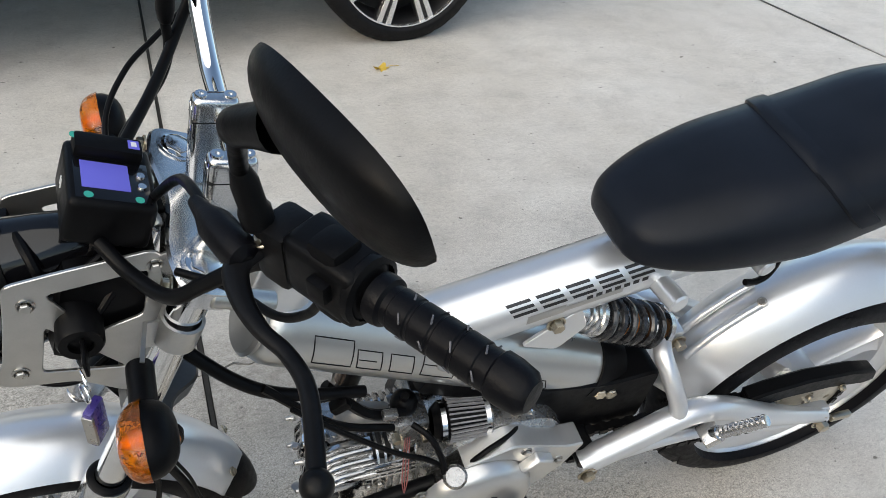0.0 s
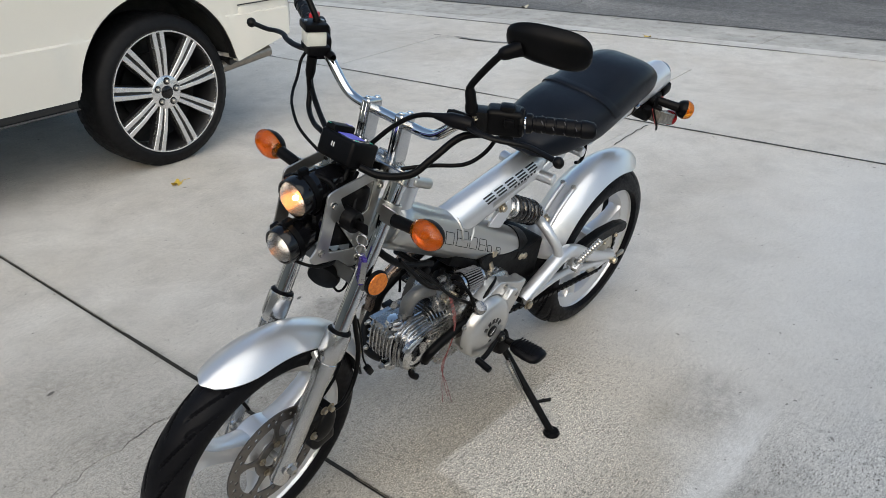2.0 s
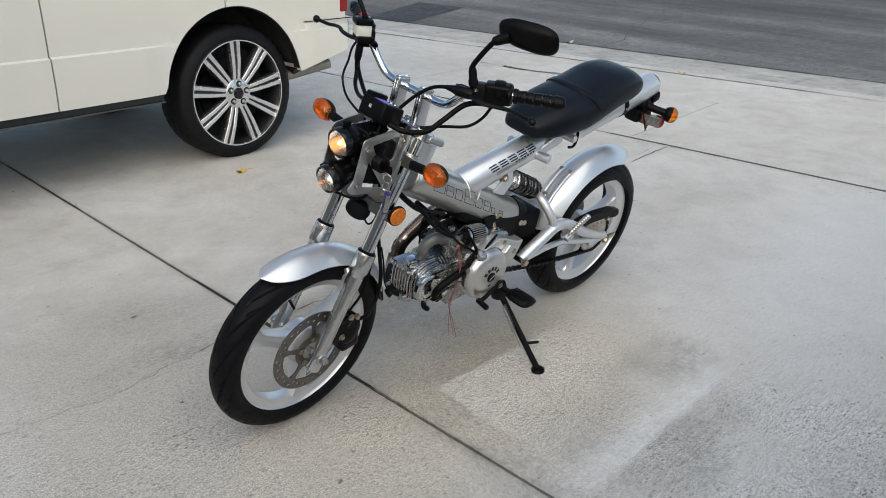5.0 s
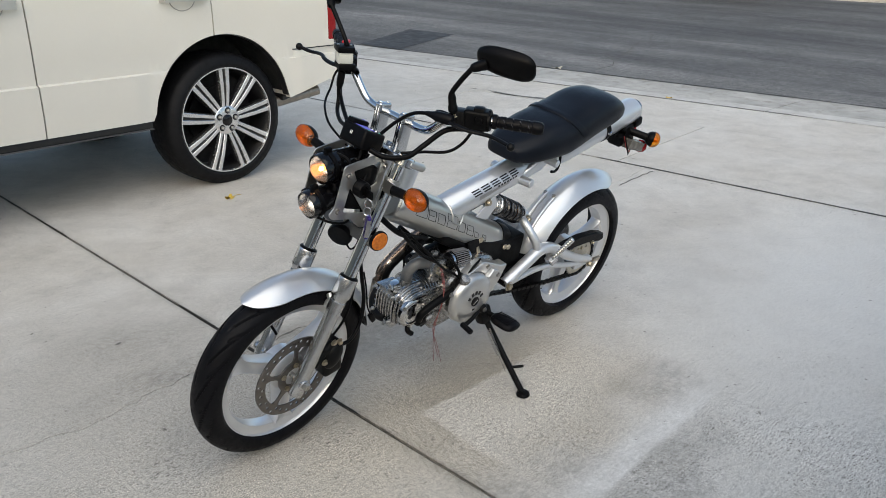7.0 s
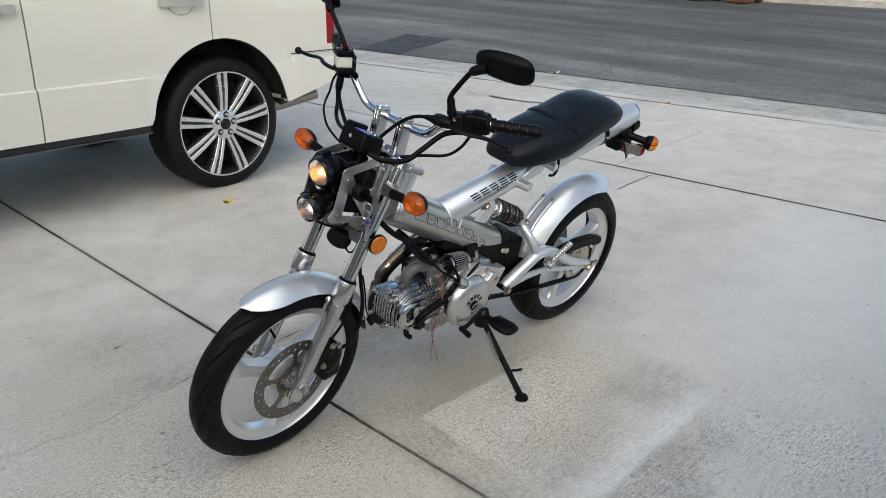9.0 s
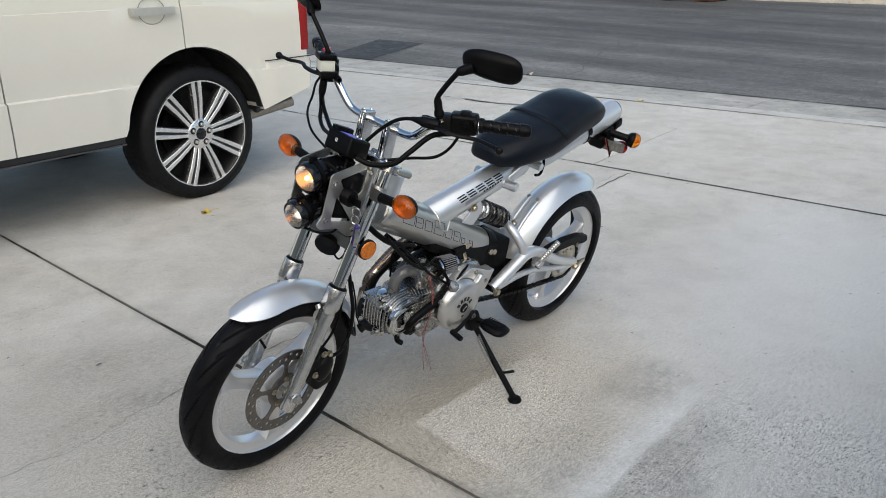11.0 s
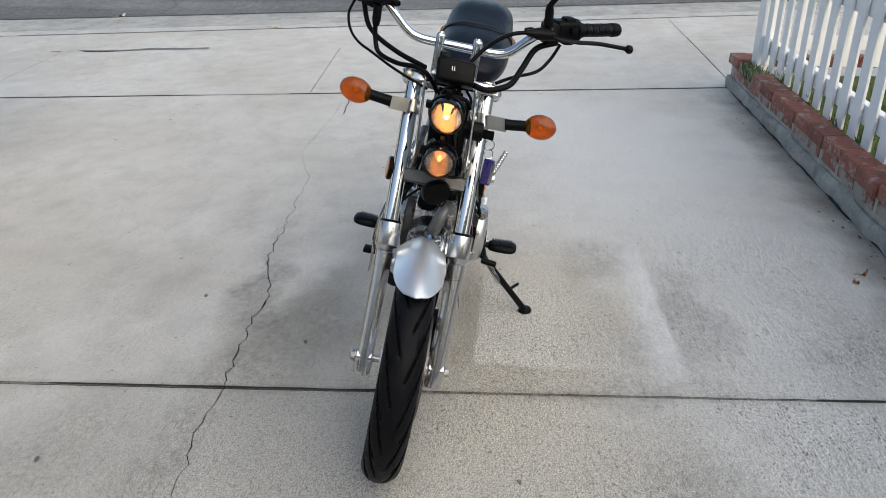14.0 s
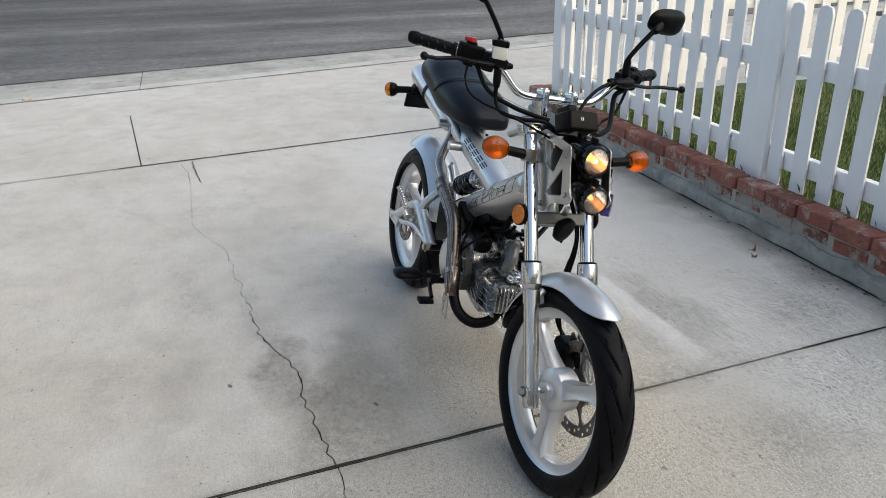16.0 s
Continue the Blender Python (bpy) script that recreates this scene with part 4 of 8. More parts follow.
grass("grass", [(-2.9, 1.6, 1.84, 3.2, 0.105, 30000), (-2.9, 1.6, 3.2, 5.4, 0.105, 24000)], "short green lawn grass behind the fence", 0.018, 0.045)
grass("weeds", [(-2.6 + 0.42 * k, -2.45 + 0.42 * k + 0.10 * (k % 3), 1.785, 1.83, 0.20, 60) for k in range(12)] + [(-3.0, -2.6, 1.68, 1.80, 0.16, 260)], "tufts of weeds along the foot of the fence", 0.03, 0.09)

# dead leaf crumbs and grit along the foot of the wall
r_ = random.Random(19)
vs_, fs_ = [], []
for _ in range(170):
    x, y = r_.uniform(-3.0, 2.2), WALLY - 0.012 - abs(r_.gauss(0, 0.045))
    q, a = r_.uniform(0.003, 0.011), r_.uniform(0, 6.28)
    k = len(vs_)
    for j in range(4):
        b = a + j * 1.571 + r_.uniform(-0.4, 0.4)
        vs_.append((x + q * math.cos(b), y + 0.6 * q * math.sin(b), 0.0015 + r_.uniform(0, 0.006)))
    fs_.append((k, k + 1, k + 2, k + 3))
me_ = bpy.data.meshes.new("debris")
me_.from_pydata(vs_, [], fs_)
me_.materials.append(mat("leaf_crumbs", (0.16, 0.10, 0.06), 0.9, 0.0, 0.5, 40, 300, 0.2))
tagged(new("debris", me_), "dead leaf crumbs and grit along the wall foot", "debris", kind="stuff")

picket_fence = empty("picket_fence", Matrix(), "white vinyl picket fence with round-topped boards", "fence", kind="structure")


def picket_mesh(w, h, t=0.022):
    pts = [(-w / 2, 0), (w / 2, 0), (w / 2, h - 0.035), (w * 0.36, h - 0.008), (0, h), (-w * 0.36, h - 0.008), (-w / 2, h - 0.035)]
    bm = plate(pts, [], t, pose(0, 0, 0, 90), 0.002)
    finish(bm)
    me = bpy.data.meshes.new("picket")
    bm.to_mesh(me)
    bm.free()
    me.materials.append(FENCEWHITE)
    return me


PICKET = picket_mesh(0.086, 0.84, 0.014)
FENCEY = 1.815
POSTS = (-2.98, -0.765, 1.29)
PITCH = 0.164
for x in [-0.884 - PITCH * k for k in range(13)] + [-0.655 + 0.160 * k for k in range(20)]:
    if min(abs(x - p) for p in POSTS) > 0.085:
        ob = new("picket", PICKET)
        ob.parent = picket_fence
        ob.matrix_world = pose(x, FENCEY - 0.030, 0.226 + rng.uniform(-0.002, 0.002), 0, rng.uniform(-0.25, 0.25), 0)
y = FENCEY + 0.2
while y < 7.2:
    ob = new("picket", PICKET)
    ob.parent = picket_fence
    ob.matrix_world = pose(POSTS[0] + 0.03, y, 0.205, 0, 0, 90)
    y += PITCH
for z in (0.349, 0.793):
    for a, b in zip(POSTS, POSTS[1:]):
        part("rail", block((b - a - 0.11, 0.038, 0.088), pose((a + b) / 2, FENCEY, z), 0.004), FENCEWHITE, picket_fence)
        for e in (a + 0.075, b - 0.075):
            part("rail_bracket", block((0.03, 0.060, 0.115), pose(e, FENCEY, z), 0.006), FENCEWHITE, picket_fence)
    part("rail", block((0.038, 5.2, 0.088), pose(POSTS[0], FENCEY + 2.75, z), 0.004), FENCEWHITE, picket_fence)
for p in POSTS:
    part("post", block((0.115, 0.115, 1.02), pose(p, FENCEY, 0.62), 0.006), FENCEWHITE, picket_fence)
    cap = lathe([(0, 0.05), (0.04, 0.035), (0.09, 0.012), (0.09, 0)], pose(p, FENCEY, 1.13, 0, 0, 45), 4)
    part("post_cap", cap, FENCEWHITE, picket_fence, smooth=20)

# plain walls added behind camera and beyond street, closing the place and darkening reflections
tagged(part("unseen_wall", block((0.25, 18.0, 3.4), pose(6.9, -1.0, 1.6), 0.02), mat("unseen_wall_beige", (0.30, 0.27, 0.23), 0.9, 0, 0.12, 2, 90, 0.3), smooth=None), "added plain beige wall, unseen behind the camera, darkening reflections", "wall", kind="structure")
tagged(part("wall_street", block((0.3, 90.0, 2.6), pose(-22.5, 0, 1.6, 0, 0, 8.9), 0.02), mat("far_wall", (0.32, 0.29, 0.26), 0.9, 0, 0.15, 1, 40, 0.3), smooth=None), "plain pale wall beyond the far sidewalk", "wall", kind="structure")


# ---- white off-roader ----
suv = empty("suv", pose(-0.611, -2.488, 0.0556, 0, 0, 5.0) @ Matrix.Diagonal((0.96, 0.96, 0.96, 1)), "white off-road car with black twin-spoke alloy wheels, parked", "car")
AXLE_Z, ARCH_Z, ARCH, TYRE_R = 0.346, 0.385, 0.490, 0.404
WHEELBASE = 2.88


def side_bottom(x):
    z = 0.425
    if x < -0.45:
        z = 0.435 + 0.26 * max(0.0, -0.50 - x)
    for c in (0.0, WHEELBASE):
        d = abs(x - c)
        if d < ARCH:
            z = max(z, ARCH_Z + math.sqrt(ARCH * ARCH - d * d) * 1.01)
    return z


def bulge(x):
    """The lower door step, which fades out towards the wheel arches."""
    near = min(abs(x), abs(x - WHEELBASE)) - ARCH
    return max(0.0, min(1.0, (near - 0.015) / 0.09))


def side_y(z, x=1.0):
    y = 0.0
    if z < 0.70:
        y = 0.015 * bulge(x) - 0.10 * max(0.0, 0.52 - z) * bulge(x)
    elif z > 1.115:
        y = -0.010 - 0.06 * (z - 1.115)
    else:
        y = -0.018 * ((z - 0.88) / 0.22) ** 2 * 0.35
    return y


def side_panel(name, x0, x1, z1=1.19, zlow=None):
    bm = bmesh.new()
    n = max(3, int((x1 - x0) / 0.02))
    levels = [0.0, 0.15, 0.3, 0.45, 0.6, 0.75, 0.9, 1.0]
    marks = (0.692, 0.70, 1.108, 1.115)
    cols = []
    for i in range(n + 1):
        x = x0 + (x1 - x0) * i / n
        lo = side_bottom(x) if zlow is None else max(zlow, side_bottom(x))
        zs = sorted([lo + (z1 - lo) * t for t in levels] + [min(z1 - 0.002, max(lo + 0.002, q)) for q in marks])
        zs = [z + 0.0001 * q for q, z in enumerate(zs)]
        ring = [bm.verts.new((x, side_y(z, x), z)) for z in zs]
        ring = [bm.verts.new((x, side_y(zs[0], x) - 0.045, zs[0]))] + ring + [bm.verts.new((x, side_y(zs[-1]) - 0.045, zs[-1]))]
        cols.append(ring)
    for a, b in zip(cols, cols[1:]):
        for k in range(len(a) - 1):
            bm.faces.new((a[k], b[k], b[k + 1], a[k + 1]))
    for c in (cols[0], cols[-1]):
        back = [bm.verts.new((v.co.x, v.co.y - 0.045, v.co.z)) for v in c[1:-1]]
        for k in range(len(back) - 1):
            bm.faces.new((c[k + 1], c[k + 2], back[k + 1], back[k]))
    return part(name, bm, CARPAINT, suv, smooth=25)


quarter = side_panel("rear_quarter_panel", -0.90, 0.050)
rear_door = side_panel("rear_door", 0.058, 1.112)
front_door = side_panel("front_door", 1.120, 2.20)
side_panel("front_fender", 2.208, 3.55)


def handle(cx, parent):
    b = bmesh.new()
    sweep(b, [(cx + dx, dy, 1.098 + dz) for dx, dy, dz in ((-0.14, 0.0, 0.0), (-0.125, 0.030, 0.0), (-0.06, 0.038, 0.001), (0.06, 0.038, 0.001), (0.125, 0.030, 0.0), (0.14, 0.0, 0.0))], [(-0.021, -0.007), (0.021, -0.007), (0.021, 0.007), (-0.021, 0.007)], up=(0, 1, 0))
    part("door_handle", b, mat("satin_handle", (0.56, 0.55, 0.52), 0.35, 0.6, 0.05, 20, 300, 0.02), parent, "satin grey pull handle")
    # grey ring paints the soft dark outline of the handle's recess
    ring = [(cx + 0.085 * math.cos(a), 0.004 + side_y(1.098), 1.098 + 0.072 * math.sin(a)) for a in [math.pi * 2 * k / 24 for k in range(25)]]
    part("recess_shade_ring", tube(ring, 0.0032, 6), mat("recess_shade", (0.34, 0.33, 0.30), 0.5, 0.0, 0.1, 20, 300, 0.02), parent)


handle(0.245, rear_door)
handle(1.245 + 0.05, front_door)

# bumper with rounded corner
b_ = bmesh.new()
outline = rounded([(-0.520, 0.014), (-0.520, -1.955), (-0.98, -1.90), (-1.03, -1.80), (-1.03, -0.13), (-0.96, -0.020)], 0.06, 5)
rings = []
for z, k in ((0.445, 0.985), (0.475, 0.995), (0.60, 1.0), (0.70, 1.0), (0.735, 0.985), (0.745, 0.95)):
    rings.append([b_.verts.new((-0.455 + (x + 0.455) * k, -0.975 + (y + 0.975) * (1 - (1 - k) * 0.4), z + (0.26 * max(0, -(x + 0.52)) if z < 0.55 else 0))) for x, y in outline])
for a, b in zip(rings, rings[1:]):
    for k in range(len(a)):
        b_.faces.new((a[k], a[(k + 1) % len(a)], b[(k + 1) % len(a)], b[k]))
b_.faces.new(rings[0])
b_.faces.new(rings[-1])
for v in b_.verts:
    if v.co.z < 0.62 and v.co.x > -0.54 and v.co.y > -0.3:
        v.co.x = -0.50
part("rear_bumper", b_, CARPAINT, suv, smooth=30)
part("bumper_seam", block((0.42, 0.006, 0.006), pose(-0.735, 0.0115, 0.7485), 0), CARBLACK, suv)
part("tailgate", block((0.06, 1.78, 0.52), pose(-0.885, -0.975, 0.99), 0.02), CARPAINT, suv)
for yy in (-0.060, -1.89):
    lamp = part("tail_light", block((0.075, 0.13, 0.40), pose(-0.885, yy, 0.985), 0.018), REDLENS, suv, "tall red tail light")
    part("clear_section", block((0.05, 0.09, 0.10), pose(-0.905, yy, 0.985), 0.01), CLEAR, lamp)
# cabin, roof and hull
b_ = bmesh.new()
prof = [(-0.86, 1.19), (-0.80, 1.55), (-0.70, 1.74), (-0.4, 1.82), (1.2, 1.84), (1.9, 1.78), (2.55, 1.24), (2.6, 1.19)]
la = [b_.verts.new((x, -0.05 - 0.22 * (z - 1.19), z)) for x, z in prof]
ra = [b_.verts.new((x, -1.90 + 0.22 * (z - 1.19), z)) for x, z in prof]
for k in range(len(prof) - 1):
    b_.faces.new((la[k], la[k + 1], ra[k + 1], ra[k]))
b_.faces.new(la)
b_.faces.new(list(reversed(ra)))
part("cabin_glass", b_, DARKGLASS, suv, "dark tinted windows", smooth=20)
b_ = bmesh.new()
pr = [(-0.72, 1.755), (-0.4, 1.835), (1.2, 1.855), (1.92, 1.79)]
for k in range(3):
    (xa, za), (xb, zb) = pr[k], pr[k + 1]
    vs = [b_.verts.new(p) for p in ((xa, -0.17, za), (xb, -0.17, zb), (xb, -1.78, zb), (xa, -1.78, za))]
    b_.faces.new(vs)
part("roof", b_, CARPAINT, suv)
part("window_ledge", block((3.4, 0.05, 0.05), pose(0.80, -0.045, 1.205), 0.012), CARBLACK, suv)
part("bonnet", block((1.05, 1.80, 0.16), pose(3.05, -0.975, 1.10), 0.05), CARPAINT, suv)
part("front_end", block((0.55, 1.86, 0.62), pose(3.55, -0.975, 0.78), 0.08), CARPAINT, suv)
part("far_side", block((4.2, 0.06, 0.72), pose(1.25, -1.92, 0.82), 0.02), CARPAINT, suv)
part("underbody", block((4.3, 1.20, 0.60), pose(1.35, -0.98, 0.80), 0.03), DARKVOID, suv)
for c in (0.0, WHEELBASE):
    b_ = bmesh.new()
    arc = [(c + (ARCH + 0.012) * math.cos(math.radians(a)), ARCH_Z + (ARCH + 0.012) * math.sin(math.radians(a))) for a in range(10, 171, 5)]
    o = [b_.verts.new((x, -0.012, z)) for x, z in arc]
    i_ = [b_.verts.new((x, -0.42, z)) for x, z in arc]
    for k in range(len(arc) - 1):
        b_.faces.new((o[k], o[k + 1], i_[k + 1], i_[k]))
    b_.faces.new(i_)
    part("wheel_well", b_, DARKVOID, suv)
    b_ = bmesh.new()
    arc = [(c + (ARCH - 0.005) * math.cos(math.radians(a)), ARCH_Z + (ARCH - 0.005) * math.sin(math.radians(a)) * 1.01) for a in range(8, 173, 4)]
    rows = [[b_.verts.new((x, y, z)) for x, z in arc] for y in (-0.006, -0.06)]
    outer = [b_.verts.new((c + (x - c) * 1.02, -0.006, ARCH_Z + (z - ARCH_Z) * 1.02)) for x, z in arc]
    for k in range(len(arc) - 1):
        b_.faces.new((rows[0][k], rows[0][k + 1], rows[1][k + 1], rows[1][k]))
        b_.faces.new((rows[0][k], rows[0][k + 1], outer[k + 1], outer[k]))
    part("arch_liner", b_, CARBLACK, suv)
sill = part("side_sill", block((1.97, 0.08, 0.050), pose(1.49, -0.052, 0.402), 0.015), CARBLACK, suv, "black plastic sill")
part("sill_strip", block((1.97, 0.010, 0.008), pose(1.49, -0.010, 0.379), 0.003), mat("sill_edge", (0.09, 0.09, 0.09), 0.4, 0.3, 0.1, 20, 200, 0.0), sill, "thin grey edge strip")
# black block added to darken the underside of the bumper
part("bumper_dark_block", block((0.50, 1.70, 0.035), pose(-0.735, -0.93, 0.478, 0, 14.6, 0), 0.01), CARBLACK, suv)
b_ = lathe([(0.034, 0.0), (0.036, 0.02), (0.036, 0.40), (0.033, 0.40), (0.032, 0.10), (0, 0.10)], aim((-0.42, -0.16, 0.375), (-0.42, 0.075, 0.068)), 24)
part("exhaust_tip", b_, mat("sooty_steel", (0.30, 0.27, 0.235), 0.34, 0.9, 0.2, 20, 300, 0.1, dirt=0.3), suv, "dull brownish steel exhaust tip")


def car_wheel(cx, cy, side):
    m = Matrix.Translation((cx, cy, AXLE_Z)) @ pose(0, 0, 0, -90 * side) @ pose(0, 0, 0, 0, 0, 30) @ Matrix.Diagonal((1.035, 1.035, 1, 1))
    R = TYRE_R
    tyre_prof = [(0.292, -0.25), (0.315, -0.272), (0.350, -0.280), (R - 0.018, -0.268), (R - 0.003, -0.245), (R, -0.15), (R - 0.003, -0.045), (R - 0.018, -0.020), (0.356, -0.008), (0.340, -0.002), (0.331, -0.004), (0.319, -0.016)]
    bm = bmesh.new()
    n = 150
    rings = []
    for k in range(n):
        a = 2 * math.pi * k / n
        ring = []
        for j, (r, z) in enumerate(tyre_prof):
            rr = r - (0.0035 if j in (3, 4, 6, 7) and k % 5 == 0 else 0.0)
            ring.append(bm.verts.new(m @ Vector((rr * math.cos(a), rr * math.sin(a), z))))
        rings.append(ring)
    for k in range(n):
        a, b = rings[k], rings[(k + 1) % n]
        for j in range(len(tyre_prof) - 1):
            bm.faces.new((a[j], a[j + 1], b[j + 1], b[j]))
    barrel = lathe([(0.319, -0.020), (0.313, -0.034), (0.298, -0.055), (0.294, -0.24), (0.304, -0.25)], m, 60)
    wheel = part("wheel", barrel, CARBLACK, suv, "black alloy wheel with machined silver twin spokes")
    part("tyre", bm, CARTYRE, wheel)
    part("rim_lip", lathe([(0.318, -0.030), (0.322, -0.014), (0.319, -0.009), (0.3125, -0.010), (0.311, -0.026)], m, 72), MACHINED, wheel)
    part("brake_disc", lathe([(0, -0.17), (0.19, -0.17), (0.19, -0.15), (0, -0.15)], m, 40), BLACKSTEEL, wheel)
    # near-black disc added so the openings between the spokes read dark
    part("wheel_dark_backing", lathe([(0, -0.20), (0.295, -0.20)], m, 40), DARKVOID, wheel)
    for k in range(9):
        sm = m @ pose(0, 0, 0, 0, 0, k * 40)
        web = bmesh.new()
        for s in (-1, 1):
            sec = []
            for r, w, off, zf in ((0.070, 0.0105, 0.0135, -0.030), (0.12, 0.0104, 0.0162, -0.022), (0.20, 0.0114, 0.0194, -0.014), (0.315, 0.0136, 0.0230, -0.016)):
                sec.append([web.verts.new(sm @ Vector((r, s * off + q * w, z_))) for q, z_ in ((-1, zf - 0.03), (-1, zf - 0.002), (-0.8, zf), (0.8, zf), (1, zf - 0.002), (1, zf - 0.03))])
            for a, b in zip(sec, sec[1:]):
                for j in range(6):
                    web.faces.new((a[j], a[(j + 1) % 6], b[(j + 1) % 6], b[j]))
            web.faces.new(sec[0])
            web.faces.new(sec[-1])
        part("spoke", web, MACHINED, wheel, smooth=30)
        bk = bmesh.new()
        sec = []
        for r, w in ((0.07, 0.028), (0.308, 0.040)):
            sec.append([bk.verts.new(sm @ Vector((r, q * w, z_))) for q, z_ in ((-1, -0.07), (-0.8, -0.036), (0.8, -0.036), (1, -0.07))])
        for j in range(4):
            bk.faces.new((sec[0][j], sec[0][(j + 1) % 4], sec[1][(j + 1) % 4], sec[1][j]))
        bk.faces.new(sec[0])
        bk.faces.new(sec[1])
        part("spoke_back", bk, CARBLACK, wheel)
    part("hub", lathe([(0.088, -0.06), (0.088, -0.028), (0.080, -0.022), (0.036, -0.022), (0.036, -0.04), (0, -0.04)], m, 40), MACHINED, wheel)
    part("centre_cap", lathe([(0.033, -0.04), (0.033, -0.022), (0.026, -0.017), (0, -0.015)], m, 28), GLOSSBLACK, wheel)
    for k in range(5):
        a = 2 * math.pi * k / 5 + 0.3
        q = m @ Vector((0.059 * math.cos(a), 0.059 * math.sin(a), -0.024))
        d = m.to_3x3() @ Vector((0, 0, 1))
        part("lug_nut", lathe([(0.015, 0), (0.015, 0.002), (0.0115, 0.003), (0.0115, 0.016), (0.008, 0.019), (0, 0.019)], aim(q, d), 6), STEEL, wheel)
        # flat black disc stands in for the dark hole round the nut
        part("lug_hole_disc", lathe([(0.0205, 0), (0.0205, 0.0025), (0.012, 0.0035)], aim(q, d), 18), GLOSSBLACK, wheel)


car_wheel(-0.018, -0.022, 1)
car_wheel(WHEELBASE, -0.010, 1)
car_wheel(0.0, -1.94, -1)
car_wheel(WHEELBASE, -1.94, -1)


# ---- small things on the ground and across the street ----
def leaf(x, y, z, size, turn, material, label):
    bm = bmesh.new()
    pts = []
    for k in range(22):
        a = 2 * math.pi * k / 22
        r = size * (0.55 + 0.45 * abs(math.cos(2.5 * a)) ** 1.5) * (1.0 if math.cos(a) > -0.2 else 0.7)
        pts.append(bm.verts.new((r * math.cos(a), r * 0.75 * math.sin(a), 0.006 + 0.012 * math.sin(a * 2 + 1) + 0.010 * math.cos(3 * a))))
    c = bm.verts.new((0, 0, 0.004))
    for k in range(22):
        bm.faces.new((c, pts[k], pts[(k + 1) % 22]))
    sweep(bm, spline([(-size * 0.6, 0, 0.004), (-size * 1.0, 0.01, 0.008), (-size * 1.5, 0.02, 0.003)], 4), circle(0.0013, 5))
    ob = part("leaf", bm, material, None, smooth=60)
    ob.matrix_world = pose(x, y, z, 0, 0, turn)
    return tagged(ob, label, "leaf")


YLEAF = mat("yellow_leaf", (0.62, 0.42, 0.06), 0.6, 0.0, 0.25, 60, 300, 0.2)
BLEAF = mat("brown_leaf", (0.30, 0.12, 0.06), 0.7, 0.0, 0.25, 60, 300, 0.2)
leaf(-0.437, -2.236, 0.0, 0.052, 25, YLEAF, "fallen yellow maple leaf lying on the driveway")
leaf(-5.45, -2.25, 0.0, 0.06, 70, YLEAF, "small fallen yellow leaf in the street gutter")
leaf(-6.15, -4.2, 0.0, 0.07, 160, mat("pale_leaf", (0.5, 0.46, 0.36), 0.7, 0, 0.2, 60, 300, 0.1), "pale dry leaf in the street gutter")
leaf(-0.36, 1.48, 0.0, 0.022, 10, BLEAF, "small brown dead leaf beside the brick wall")
leaf(-0.42, 1.53, 0.0, 0.018, 120, BLEAF, "small brown dead leaf beside the brick wall")


def bin_(x, y, color, label):
    e = empty("wheelie_bin", Matrix.Translation(far_point(y, -0.50, -0.045)) @ pose(0, 0, 0, 0, 0, -9), label, "bin", "bins across the street")
    m_ = mat("bin_plastic", color, 0.5, 0.0, 0.15, 6, 100, 0.05)
    b = bmesh.new()
    lo = [b.verts.new((sx * 0.25, sy * 0.24, 0.02)) for sx, sy in ((-1, -1), (1, -1), (1, 1), (-1, 1))]
    hi = [b.verts.new((sx * 0.33, sy * 0.30, 0.98)) for sx, sy in ((-1, -1), (1, -1), (1, 1), (-1, 1))]
    for k in range(4):
        b.faces.new((lo[k], lo[(k + 1) % 4], hi[(k + 1) % 4], hi[k]))
    b.faces.new(lo)
    b.faces.new(hi)
    bmesh.ops.bevel(b, geom=b.edges[:], offset=0.03, segments=2, affect="EDGES")
    part("body", b, m_, e)
    part("lid", block((0.74, 0.66, 0.07), pose(0, 0, 1.015, 0, -3), 0.03), m_, e)
    for s in (-1, 1):
        part("wheel", rod((-0.26, s * 0.26, 0.11), (-0.26, s * 0.31, 0.11), 0.11), CARBLACK, e)


bin_(-15.9, -8.2, (0.02, 0.10, 0.42), "blue plastic wheelie bin at the far kerb")
bin_(-16.1, -7.25, (0.02, 0.10, 0.08), "dark green plastic wheelie bin at the far kerb")
bin_(-16.2, -6.35, (0.13, 0.055, 0.04), "brown plastic wheelie bin at the far kerb")


# ---- motorcycle ----
LEAN_DEG, STEER_DEG = 10.6, 3.7
bike = empty("motorcycle", pose(0, 0, 0, -LEAN_DEG) @ Matrix.Translation((0, -0.062, 0)), "silver and black naked motorcycle leaning on its side stand", "motorcycle")
AXF, AXB = Vector((0.662, -0.0050, 0.269)), Vector((-0.661, 0.011, 0.286))
UF, NF = Vector((-0.409, 0, 0.912)).normalized(), Vector((0.912, 0, 0.409)).normalized()
P0 = Vector((0.345, 0, 0.95))
ST = Matrix.Translation(P0) @ Matrix.Rotation(radians(STEER_DEG), 4, UF) @ Matrix.Translation(-P0)


def F(s, n=0.0, y=0.0):
    """A place on the fork: s up the legs from the axle, n ahead of them, y to the left."""
    return AXF + UF * s + NF * n + Vector((0, y, 0))


FORK = Matrix.Translation(AXF) @ Matrix((NF, Vector((0, 1, 0)), UF)).transposed().to_4x4()


